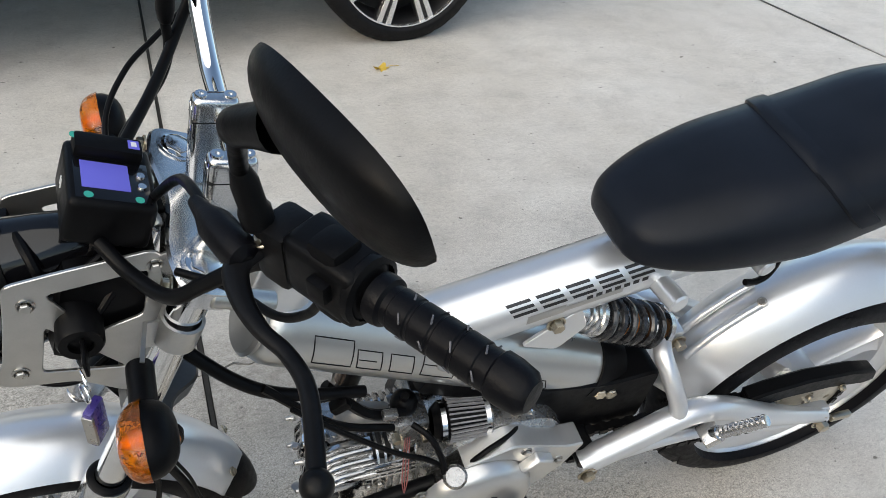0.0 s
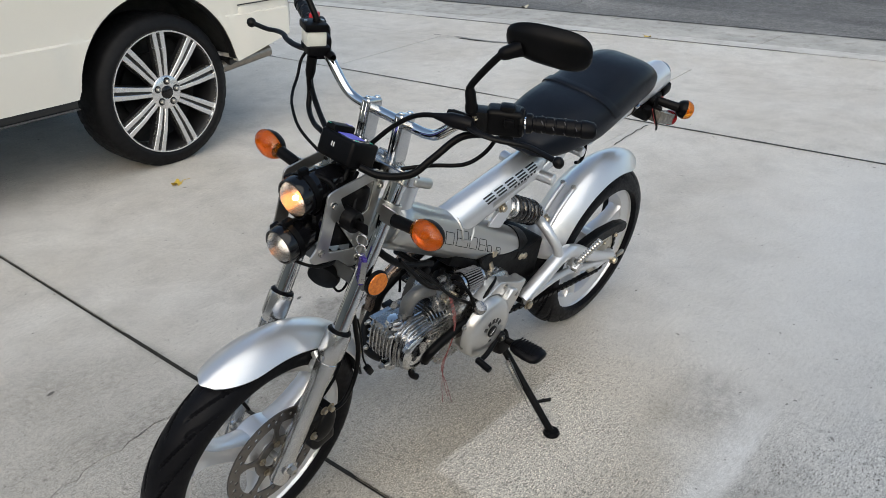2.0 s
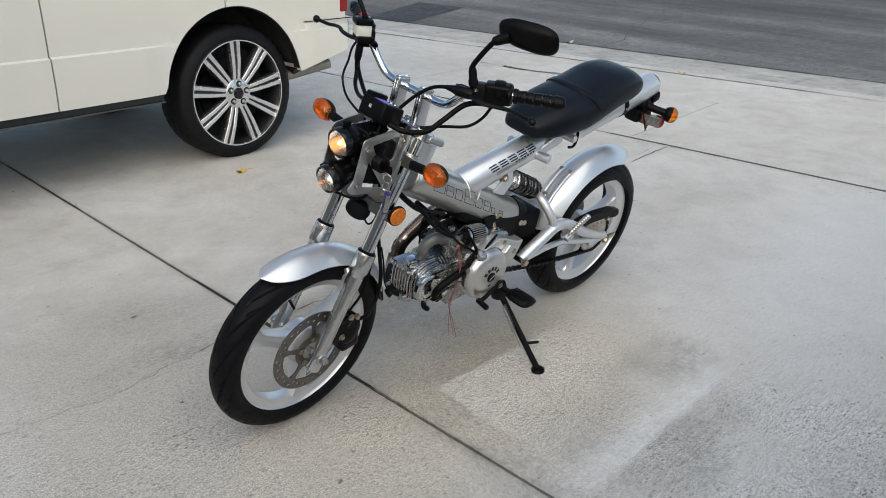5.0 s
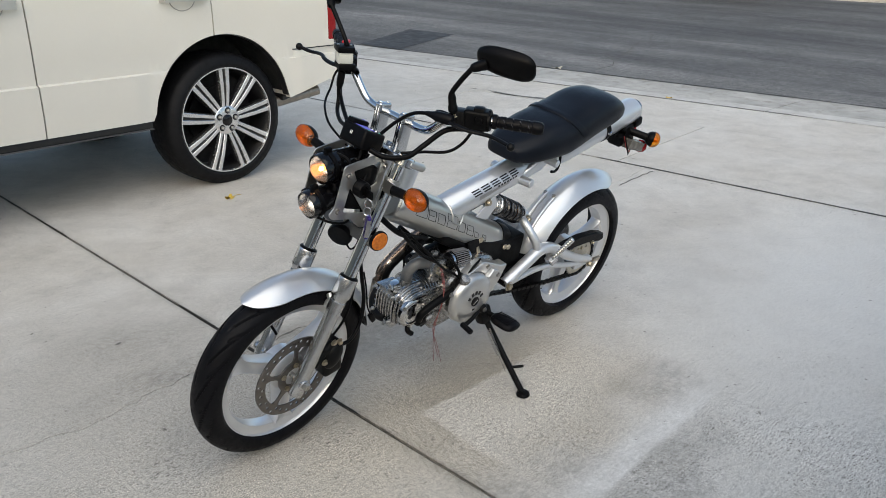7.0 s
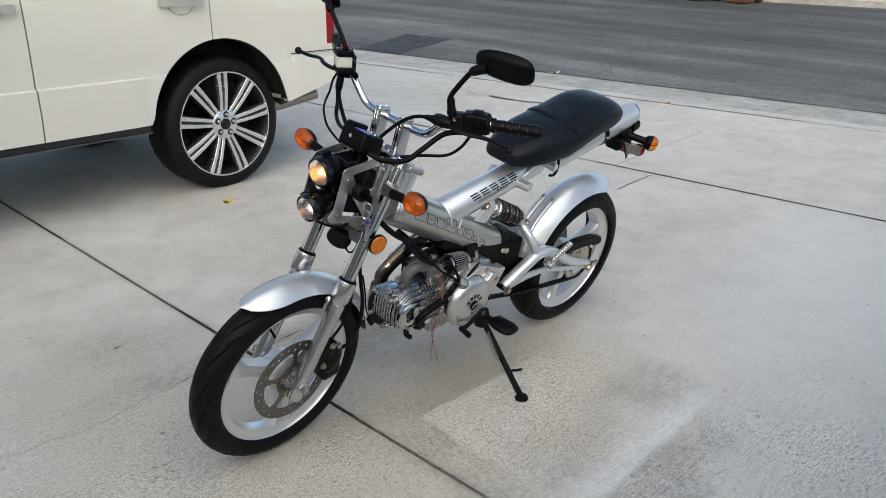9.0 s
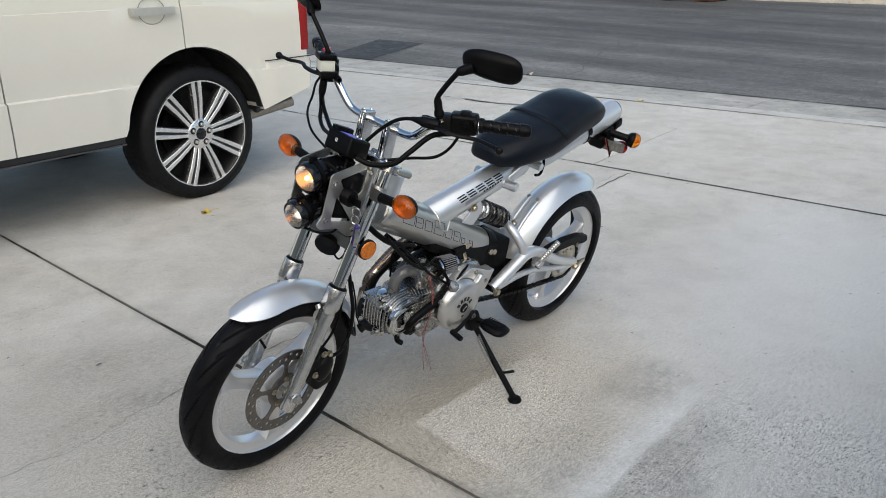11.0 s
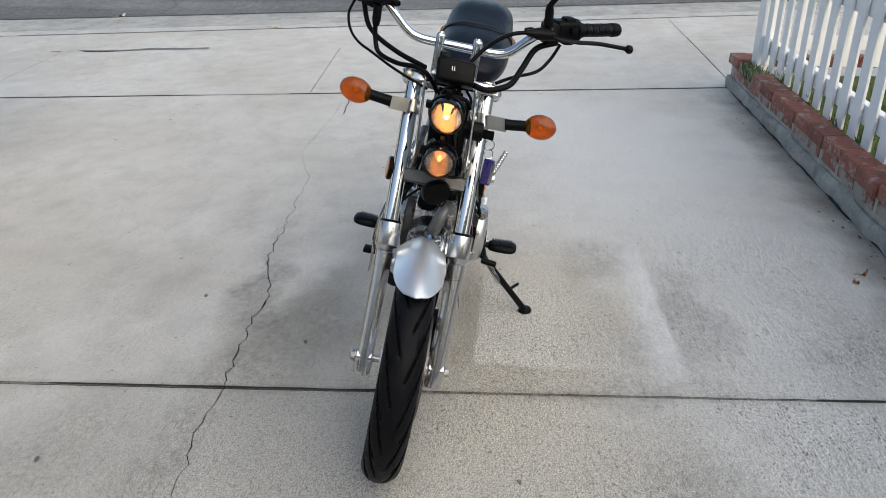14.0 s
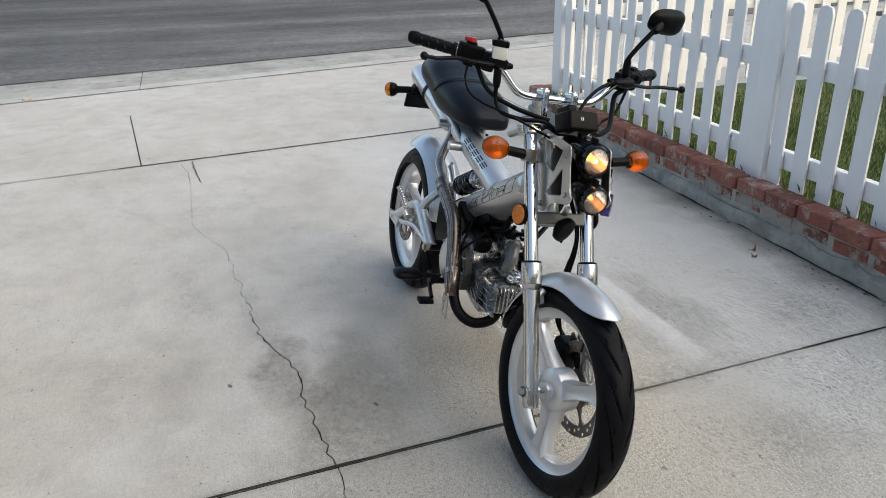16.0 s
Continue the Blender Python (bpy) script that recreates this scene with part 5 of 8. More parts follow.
def spart(name, bm, material, parent=None, label="", smooth=38):
    """A part that turns with the steering; the bars sit slightly to the right."""
    bmesh.ops.transform(bm, matrix=ST, verts=bm.verts)
    for v in bm.verts:
        v.co.y -= 0.072 * max(0.0, v.co.z - 0.80)
    return part(name, bm, material, parent or bike, label, smooth)


def bpart(name, bm, material, parent=None, label="", smooth=38):
    return part(name, bm, material, parent or bike, label, smooth)


def axis_y(c):
    return Matrix.Translation(c) @ pose(0, 0, 0, -90)


def tyre_mesh(c, R, half, bead, sipes, n=840):
    """A tyre round the axle at c with angled tread grooves cut into the crown."""
    bm = bmesh.new()
    prof = []
    k0 = 64
    for j in range(k0 + 1):
        a = radians(-112 + 224 * j / k0)
        prof.append((R - half * 0.92 + half * 0.92 * math.cos(a), half * math.sin(a), -112 + 224 * j / k0))
    prof = [(bead, -half * 0.72, -170)] + [(max(r, bead + 0.004), y, a) for r, y, a in prof] + [(bead, half * 0.72, 170)]
    rings = []
    for k in range(n):
        t = k / n
        ring = []
        for r, y, a in prof:
            d = 0.0
            s = 1 if a >= 0 else -1
            aa = abs(a)
            if 8 < aa < 72:
                ph = (t * sipes + (0.5 if s > 0 else 0.0) - 1.45 * (aa / 60) ** 1.15) % 1.0
                q = abs(ph - 0.5) / (0.075 + 0.045 * aa / 60)
                fade = min(1.0, (aa - 8) / 8, (72 - aa) / 8)
                if q < 1:
                    d = 0.0060 * min(1.0, 2.2 * (1 - q)) * fade
                ph2 = (t * sipes + (0.0 if s > 0 else 0.5) - 0.9 * (aa / 60)) % 1.0
                q2 = abs(ph2 - 0.5) / 0.075
                if q2 < 1 and 30 < aa < 66:
                    d = max(d, 0.0045 * min(1.0, 2.2 * (1 - q2)) * min(1.0, (66 - aa) / 8))
            rr = r - d
            th = 2 * math.pi * t
            ring.append(bm.verts.new(c + Vector((rr * math.cos(th), y, rr * math.sin(th)))))
        rings.append(ring)
    for k in range(n):
        a, b = rings[k], rings[(k + 1) % n]
        for j in range(len(prof) - 1):
            bm.faces.new((a[j], a[j + 1], b[j + 1], b[j]))
    return bm


def cast_wheel(put, name, c, r_out, half, spokes, hub_r, hub_w, turn, label):
    """A cast wheel: rim with its hub and spokes."""
    m = axis_y(c)
    rim = lathe([(r_out, -half), (r_out + 0.003, -half + 0.003), (r_out - 0.004, -half + 0.008), (r_out - 0.016, -half + 0.014), (r_out - 0.030, -half * 0.55), (r_out - 0.034, 0), (r_out - 0.030, half * 0.55), (r_out - 0.016, half - 0.014), (r_out - 0.004, half - 0.008), (r_out + 0.003, half - 0.003), (r_out, half), (r_out - 0.010, half * 0.6), (r_out - 0.012, -half * 0.6), (r_out, -half)], m, 96)
    wheel = put(name, rim, RIMSILVER, None, label)
    put("hub", lathe([(0, -hub_w * 1.12), (hub_r * 0.40, -hub_w * 1.12), (hub_r * 0.44, -hub_w * 1.02), (hub_r * 0.44, -hub_w * 0.80), (hub_r * 0.90, -hub_w * 0.74), (hub_r, -hub_w * 0.62), (hub_r, hub_w * 0.62), (hub_r * 0.90, hub_w * 0.74), (hub_r * 0.44, hub_w * 0.80), (hub_r * 0.44, hub_w), (0, hub_w)], m, 40), RIMSILVER, wheel)
    for k in range(spokes):
        bm = bmesh.new()
        a = radians(turn + 360 * k / spokes)
        d, tng = Vector((math.cos(a), 0, math.sin(a))), Vector((-math.sin(a), 0, math.cos(a)))
        rows = []
        for r, w, th in ((hub_r * 0.7, 0.030, 0.030), (hub_r * 1.15, 0.026, 0.026), (r_out * 0.5, 0.021, 0.022), (r_out * 0.72, 0.022, 0.021), (r_out - 0.045, 0.028, 0.022), (r_out - 0.028, 0.040, 0.024)):
            rows.append([bm.verts.new(c + d * r + tng * (w * q) + Vector((0, th * e, 0))) for q, e in ((-1, -0.55), (-0.8, -1), (-0.25, -0.72), (0.25, -0.72), (0.8, -1), (1, -0.55), (1, 0.55), (0.8, 1), (0.25, 0.72), (-0.25, 0.72), (-0.8, 1), (-1, 0.55))])
        for p, q in zip(rows, rows[1:]):
            for j in range(12):
                bm.faces.new((p[j], p[(j + 1) % 12], q[(j + 1) % 12], q[j]))
        put("spoke", bm, RIMSILVER, wheel)
    return wheel


def drilled_disc(c, y, r0, r1, t, arms=5, turn=0.0, holes_n=36):
    m = Matrix.Translation(c + Vector((0, y, 0))) @ pose(0, 0, 0, 90)
    circ = lambda r, n, x0=0, y0=0: [(x0 + r * math.cos(2 * math.pi * k / n), y0 + r * math.sin(2 * math.pi * k / n)) for k in range(n)]
    holes = [circ(r0, 60)]
    for k in range(holes_n):
        rr = r0 + (r1 - r0) * (0.28, 0.72, 0.50)[k % 3]
        a = 2 * math.pi * (k + (0.0, -0.25, 0.0)[k % 3]) / holes_n
        holes.append(circ(0.0052, 8, rr * math.cos(a), rr * math.sin(a)))
    bm = plate(circ(r1, 90), holes, t, m)
    join(bm, plate(circ(r0 * 0.54, 40), [circ(r0 * 0.30, 24)], t * 1.25, m))
    for k in range(arms):
        am = m @ pose(0, 0, 0, 0, 0, turn + 360 / arms * k)
        arm = [(r0 * 0.46, -0.013), (r0 * 0.66, -0.0058), (r0 * 0.88, -0.0060), (r0 + 0.004, -0.017), (r0 + 0.004, 0.017), (r0 * 0.88, 0.0060), (r0 * 0.66, 0.0058), (r0 * 0.46, 0.013)]
        join(bm, plate(rounded(arm, 0.006, 2), [], t * 1.1, am))
    return bm


# front wheel
front_wheel = cast_wheel(spart, "front_wheel", AXF, 0.223, 0.034, 3, 0.058, 0.045, 28, "silver three-spoke cast wheel")
spart("tyre", tyre_mesh(AXF, 0.2845, 0.0465, 0.218, 16), TYRE, front_wheel, "black rubber road tyre with angled grooves")
fdisc = spart("brake_disc", drilled_disc(AXF, 0.056, 0.098, 0.129, 0.004, 5, 20), DISC, front_wheel, "drilled steel brake disc", 20)
for k in range(5):
    a = radians(20 + 72 * k)
    spart("disc_bolt", hexbolt(AXF + Vector((0.040 * math.cos(a), 0.060, 0.040 * math.sin(a))), (0, 1, 0), 0.006, 0.006), BRASS, front_wheel)
spart("axle", rod(AXF + Vector((0, -0.118, 0)), AXF + Vector((0, 0.112, 0)), 0.0085, n=16), STEEL, front_wheel)
spart("axle_nut", hexbolt(AXF + Vector((0, 0.103, 0)), (0, 1, 0), 0.012, 0.018), STEEL, front_wheel)
spart("axle_nut", hexbolt(AXF + Vector((0, -0.110, 0)), (0, -1, 0), 0.012, 0.012), STEEL, front_wheel)
spart("valve", rod(AXF + Vector((0.05, 0, 0.17)), AXF + Vector((0.035, 0.01, 0.135)), 0.004, n=8), BLACK, front_wheel)

# fork legs
for s in (1, -1):
    y = 0.088 * s
    leg = spart("fork_leg", lathe([(0.0185, 0.30), (0.0185, 0.704), (0.012, 0.706), (0, 0.706)], FORK @ Matrix.Translation((0, y, 0)), 28), CHROME, None, "chromed fork stanchion")
    sl = lathe([(0, -0.045), (0.019, -0.043), (0.0212, -0.036), (0.0216, 0.0), (0.0205, 0.03), (0.0205, 0.226), (0.0228, 0.2275), (0.0232, 0.262), (0.0218, 0.263), (0.0222, 0.269), (0.0270, 0.277), (0.0280, 0.281), (0.0282, 0.328), (0.0270, 0.335), (0.019, 0.335)], FORK @ Matrix.Translation((0, y, 0)), 32)
    rod(F(0, 0, y - 0.020 * s), F(0, 0, y + 0.022 * s), 0.019, sl, 24, 0.003)
    slider = spart("fork_slider", sl, FORKALLOY, leg, "satin silver lower fork tube")
    spart("dust_seal", lathe([(0.0195, 0.333), (0.0256, 0.334), (0.0260, 0.337), (0.0235, 0.340), (0.0190, 0.341)], FORK @ Matrix.Translation((0, y, 0)), 28), BLACK, leg)
    spart("fender_lug", block((0.040, 0.030, 0.022), FORK @ Matrix.Translation((-0.012, y - 0.022 * s, 0.238)), 0.006), SILVER, leg)
    spart("clamp_ring", lathe([(0.0188, 0.602), (0.0225, 0.602), (0.0225, 0.632), (0.0188, 0.632)], FORK @ Matrix.Translation((0, y, 0)), 24), PLATE, leg)
    spart("fork_cap", hexbolt(F(0.701, 0, y), UF, 0.0155, 0.007), ALLOY, leg)

# caliper behind the left leg
cal = spart("brake_caliper", block((0.068, 0.058, 0.118), FORK @ pose(-0.088, 0.068, 0.075, 0, 32, 0), 0.016, seg=3), BLACKSTEEL, None, "black front brake caliper")
for dz in (-0.032, 0.034):
    spart("caliper_bolt", hexbolt(F(0.10 + dz, -0.050, 0.098), (0, 1, 0), 0.007, 0.008), BRASS, cal)
spart("banjo_bolt", hexbolt(F(0.135, -0.075, 0.095), (0, 1, 0), 0.008, 0.010), BRASS, cal)
spart("caliper_bridge", ellipsoid(F(0.088, -0.082, 0.092), 0.030, 0.018, 0.046, Matrix.Rotation(radians(-22), 4, "Y"), 18), BLACKSTEEL, cal)
spart("caliper_bracket", rod(F(0.045, -0.030, 0.084), F(0.130, -0.060, 0.084), 0.011, bevel=0.003), BLACKSTEEL, cal)


def mudguard(c, r, a0, a1, half, drop, taper0, taper1, n=44, thick=0.0035):
    """A curved guard: an arc round the axle with a crowned section and rounded ends."""
    bm = bmesh.new()
    m = 13
    grids = []
    for side in (0, 1):
        rows = []
        for i in range(n + 1):
            t = i / n
            a = radians(a0 + (a1 - a0) * t)
            w = half
            if t < taper0:
                w *= math.sqrt(max(0.0, 1 - (1 - t / taper0) ** 2)) * 0.96 + 0.04
            if t > 1 - taper1:
                w *= math.sqrt(max(0.0, 1 - (1 - (1 - t) / taper1) ** 2)) * 0.96 + 0.04
            row = []
            for j in range(m):
                q = -1 + 2 * j / (m - 1)
                y = w * math.sin(q * 1.35) / math.sin(1.35)
                rr = r - drop * (1 - math.cos(abs(y) / half * 1.35)) / (1 - math.cos(1.35)) - side * thick
                row.append(bm.verts.new(c + Vector((rr * math.cos(a), y * (1 - side * 0.03), rr * math.sin(a)))))
            rows.append(row)
        grids.append(rows)
    for rows in grids:
        for p, q in zip(rows, rows[1:]):
            for j in range(m - 1):
                bm.faces.new((p[j], p[j + 1], q[j + 1], q[j]))
    A, B = grids
    for i in range(n):
        for j in (0, m - 1):
            bm.faces.new((A[i][j], A[i + 1][j], B[i + 1][j], B[i][j]))
    for i in (0, n):
        for j in range(m - 1):
            bm.faces.new((A[i][j], A[i][j + 1], B[i][j + 1], B[i][j]))
    return bm


ff = spart("front_fender", mudguard(AXF, 0.314, 62, 160, 0.058, 0.036, 0.22, 0.02), SILVER, None, "silver painted front mudguard", 60)
flap = spart("mud_flap", mudguard(AXF, 0.312, 150, 176, 0.056, 0.034, 0.01, 0.7), BLACK, ff, "black rubber mudguard flap", 60)
for y in (-0.036, 0.036):
    spart("flap_bolt", hexbolt(AXF + Vector((0.304 * math.cos(radians(155)), y, 0.304 * math.sin(radians(155)))), Vector((math.cos(radians(155)), y * 6, math.sin(radians(155)))), 0.005, 0.005), BRASS, ff)
for s in (1, -1):
    spart("fender_stay", rod(F(0.243, -0.010, 0.068 * s), F(0.262, -0.006, 0.046 * s), 0.011, n=14), SILVER, ff)

# yokes
YOKEGREY = mat("dark_yoke_paint", (0.10, 0.10, 0.10), 0.4, 0.6, 0.15, 20, 300, 0.05)
for nm, s0, t, mat_, off in (("upper_yoke", 0.688, 0.026, ALLOY, -0.012), ("lower_yoke", 0.455, 0.032, YOKEGREY, -0.008)):
    out = rounded([(-0.075, -0.040), (-0.075, 0.040), (-0.035, 0.070), (-0.030, 0.120), (0.026, 0.120), (0.034, 0.070), (0.022, 0.0), (0.034, -0.070), (0.026, -0.120), (-0.030, -0.120), (-0.035, -0.070)], 0.018, 4)
    if nm == "lower_yoke":
        out = rounded([(-0.075, -0.040), (-0.075, 0.040), (-0.040, 0.070), (-0.032, 0.108), (0.010, 0.108), (0.012, 0.0), (0.010, -0.108), (-0.032, -0.108), (-0.040, -0.070)], 0.012, 4)
    yk = spart(nm, plate(out, [], t, FORK @ Matrix.Translation((0, 0, s0)), 0.003), mat_, None, "polished alloy top yoke" if nm == "upper_yoke" else "alloy lower yoke")
    for s in (1, -1):
        if nm == "upper_yoke":
            spart("pinch_bolt", hexbolt(F(s0, 0.030, 0.102 * s), NF, 0.006, 0.008), BRASS, yk)
            spart("clamp_lug", rod(F(s0, -0.005, 0.112 * s), F(s0, -0.070, 0.112 * s), 0.011, n=16, bevel=0.002), PLATE, yk)
    if nm == "upper_yoke":
        spart("centre_nut", hexbolt(F(s0 + 0.013, -0.045, 0), UF, 0.016, 0.012), ALLOY, yk)
spart("steering_stem", rod(F(0.44, -0.045), F(0.70, -0.045), 0.021), SILVER)

# risers and bar
for s in (1, -1):
    y = 0.045 * s
    base, top = F(0.70, -0.028, y), Vector((0.332, y, 1.002))
    d = top - base
    rx_ = Vector((0, 1, 0)).cross(d).normalized()
    rmx = Matrix.Translation((base + top) / 2) @ Matrix((rx_, Vector((0, 1, 0)), d.normalized())).transposed().to_4x4()
    rz = spart("handlebar_riser", block((0.046, 0.022, d.length), rmx, 0.0085, seg=4), ALLOY, None, "polished alloy handlebar riser")
    for q in (-0.0042, 0.0042):
        spart("riser_flute", block((0.002, 0.0050, d.length - 0.020), rmx @ pose(0.0228, q, 0), 0.0008, seg=1), CHROME, rz)
    spart("clamp_split", block((0.0465, 0.0225, 0.0012), rmx @ pose(0, 0, d.length / 2 - 0.026), 0.0), BLACKSTEEL, rz)
    for q in (-0.014, 0.014):
        spart("cap_screw", lathe([(0, 0.003), (0.0025, 0.003), (0.0025, 0.0055), (0.0060, 0.0055), (0.0065, 0.004), (0.0065, 0)], rmx @ pose(q, 0, d.length / 2 - 0.0035), 14), CHROME, rz)
# paler rubber for the flecks that paint short glints on the grips
RIBGLINT = mat("rib_glint", (0.09, 0.09, 0.10), 0.3, 0.0, 0.2, 60, 400, 0.0)
BARPTS = [(0.220, 0.376, 1.072), (0.268, 0.292, 1.062), (0.306, 0.228, 1.056), (0.324, 0.182, 1.040), (0.327, 0.130, 0.992), (0.327, 0.098, 0.978), (0.327, 0.05, 0.976), (0.327, 0, 0.976)]
BARPTS = BARPTS + [(x, -y, z) for x, y, z in reversed(BARPTS[:-1])]
bar = spart("handlebar", tube(BARPTS, 0.011, 18, smooth=6), CHROME, None, "chromed tubular handlebar")
for s in (1, -1):
    S = lambda x, y, z: Vector((x, y * s, z))
    g0, g1 = S(0.270, 0.288, 1.062), S(0.216, 0.382, 1.072)
    gd = (g1 - g0)
    L = gd.length
    prof = [(0.011, -0.004), (0.0185, -0.004), (0.0190, 0.002), (0.0180, 0.007), (0.0150, 0.009)]
    for k in range(4):
        z = 0.014 + (L - 0.034) * k / 4
        prof += [(0.0148, z), (0.0158, z + 0.001), (0.0158, z + (L - 0.034) / 4 - 0.003), (0.0148, z + (L - 0.034) / 4 - 0.002)]
    prof += [(0.0152, L - 0.012), (0.0172, L - 0.010), (0.0172, L), (0.0165, L + 0.004), (0.0155, L + 0.012), (0.011, L + 0.017), (0, L + 0.018)]
    grip = spart("grip", lathe(prof, aim(g0, gd), 24), RUBBER, bar, "ribbed black rubber grip")
    gm = aim(g0, gd)
    for k in range(4):
        for q in range(5):
            fl_ = block((0.0012, 0.0075, 0.0014), gm @ pose(0, 0, 0, 0, 0, 72 * q + 30 * k) @ pose(0.0160, 0, 0.026 + 0.021 * k, 28), 0.0004, seg=1)
            spart("grip_glint", fl_, RIBGLINT, grip)
    # switch box
    sw = S(0.288, 0.258, 1.060)
    sm = aim(sw, gd)
    box = spart("switch_box", block((0.044, 0.050, 0.070), sm @ pose(0, 0, -0.008), 0.010, seg=3), BLACK, bar, "black switch housing")
    spart("switch_rib", lathe([(0.0245, 0.018), (0.0265, 0.020), (0.0265, 0.026), (0.022, 0.028)], sm, 24), BLACK, box)
    spart("switch_rib", block((0.030, 0.066, 0.030), sm @ pose(-0.004, 0, -0.004), 0.008), BLACK, box)
    spart("toggle", block((0.012, 0.016, 0.018), sm @ pose(-0.024, 0.004, 0.0), 0.003), BLACK, box)
    if s < 0:
        spart("kill_switch", block((0.030, 0.016, 0.012), Matrix.Translation(sw + Vector((0.006, 0.0, 0.036))) @ pose(0, 0, 0, 0, 0, 25), 0.004), REDPLASTIC, box, "red kill switch")
    else:
        spart("print_bar", block((0.008, 0.0012, 0.0025), sm @ pose(0.006, -0.0335, 0.000), 0), WHITETXT, box)
        spart("print_bar", block((0.008, 0.0012, 0.0025), sm @ pose(0.006, -0.0335, 0.005), 0), WHITETXT, box)
    # lever
    perch = S(0.318, 0.212, 1.050)
    pb = spart("lever_perch", block((0.040, 0.050, 0.034), aim(perch, gd), 0.008), BLACKSTEEL, bar, "black lever perch")
    spart("perch_bolt", hexbolt(perch + Vector((0.018, 0.0, 0.010)), (0.6, 0, 1), 0.005, 0.006), BRASS, pb)
    spart("cable_adjuster", lathe([(0.013, 0), (0.013, 0.014), (0.0095, 0.018), (0.0095, 0.040), (0.006, 0.052)], aim(perch + Vector((0.004, -0.012 * s, -0.004)), S(0.352, 0.155, 1.048) - S(0.335, 0.200, 1.046)), 14), BLACK, pb)
    ze = 1.055 if s > 0 else 1.043
    lv = spline([S(0.338, 0.205, 1.050), S(0.358, 0.222, 1.049), S(0.360, 0.250, 1.048), S(0.353, 0.280, 1.048), S(0.341, 0.304, 1.049), S(0.335, 0.332, 0.5 * (ze + 1.048)), S(0.338, 0.362, ze - 0.002), S(0.345, 0.398, ze)], 6)
    lb = bmesh.new()
    sweep(lb, lv, circle(0.0078, 12, 0.0050), up=(0, 0, 1), scales=[(1.55 - 0.75 * min(1.0, 2.2 * i / (len(lv) - 1)), 1.0) for i in range(len(lv))])
    lever = spart("clutch_lever" if s > 0 else "brake_lever", lb, BLACKSTEEL, bar, "black alloy hand lever")
    spart("ball_end", ellipsoid(S(0.346, 0.402, ze), 0.0105, 0.0105, 0.0105), BLACKSTEEL, lever)
    # mirror
    stem = [S(0.335, 0.205, 1.060), S(0.342, 0.200, 1.082), S(0.345, 0.198, 1.112), S(0.347, 0.214, 1.140), S(0.350, 0.244, 1.180), S(0.351, 0.266, 1.206)]
    mir = spart("mirror", tube(stem, 0.0065, 12, smooth=5), BLACK, bar, "black oval rear-view mirror")
    spart("stem_boot", lathe([(0.008, 0), (0.0125, 0.004), (0.0125, 0.016), (0.0105, 0.020), (0.0105, 0.040), (0.007, 0.052)], aim(S(0.336, 0.204, 1.066), S(0.344, 0.199, 1.11) - S(0.336, 0.204, 1.066)), 14), BLACK, mir)
    spart("neck", lathe([(0.0065, -0.006), (0.0100, -0.002), (0.0118, 0.006), (0.0125, 0.020), (0.0150, 0.036)], aim(S(0.353, 0.262, 1.200), S(0.326, 0.296, 1.222) - S(0.353, 0.262, 1.200)), 16), BLACK, mir)
    # head: a flattened shell with the glass turned to the rear
    c = S(0.315, 0.326, 1.227)
    hm = Matrix.Translation(c) @ pose(0, 0, 0, 0, 0, 16.2 * s) @ pose(0, 0, 0, 0, 18.6, 0) @ pose(0, 0, 0, 1.1 * s)
    hb = bmesh.new()
    n1, n2 = 36, 9
    rows = []
    for i in range(n2 + 1):
        q = i / n2
        ring = []
        for k in range(n1):
            a = 2 * math.pi * k / n1
            ca, sa = math.cos(a), math.sin(a)
            ex = abs(ca) ** 0.70 * (1 if ca > 0 else -1) * 0.0768
            ez = abs(sa) ** 0.70 * (1 if sa > 0 else -1) * (0.0372 + 0.005 * s * ca)
            rr = math.sin(q * math.pi / 2)
            ring.append(hb.verts.new(hm @ Vector((0.025 * math.cos(q * math.pi / 2) ** 1.0 - 0.006, ex * (0.15 + 0.85 * rr), ez * (0.15 + 0.85 * rr)))))
        rows.append(ring)
    for a_, b_ in zip(rows, rows[1:]):
        for k in range(n1):
            hb.faces.new((a_[k], a_[(k + 1) % n1], b_[(k + 1) % n1], b_[k]))
    hb.faces.new(rows[0])
    rim_in = [hb.verts.new(v.co * 0.0 + hm @ Vector((-0.006, (hm.inverted() @ v.co).y * 0.95, (hm.inverted() @ v.co).z * 0.93))) for v in rows[-1]]
    for k in range(n1):
        hb.faces.new((rows[-1][k], rows[-1][(k + 1) % n1], rim_in[(k + 1) % n1], rim_in[k]))
    head = spart("mirror_head", hb, BLACK, mir, "black plastic mirror shell", 50)
    gb = bmesh.new()
    gv = [gb.verts.new(hm @ Vector((-0.0045, 0.0745 * abs(math.cos(a)) ** 0.70 * (1 if math.cos(a) > 0 else -1), 0.0352 * abs(math.sin(a)) ** 0.70 * (1 if math.sin(a) > 0 else -1)))) for a in [2 * math.pi * k / 36 for k in range(36)]]
    gb.faces.new(gv)
    spart("glass", gb, MIRROR, mir, smooth=None)
rm = pose(0.350, -0.200, 1.083, 0, 0, -24)
res = spart("brake_reservoir", block((0.044, 0.038, 0.034), rm @ pose(0, 0, -0.004), 0.006), MILKY, bar, "milky plastic brake fluid reservoir")
spart("cap", block((0.050, 0.044, 0.016), rm @ pose(0, 0, 0.019), 0.004), BLACK, res)
for q in (-0.018, 0.018):
    spart("cap_screw", lathe([(0.004, 0), (0.004, 0.002), (0, 0.0025)], rm @ pose(q, 0, 0.028), 10), STEEL, res)
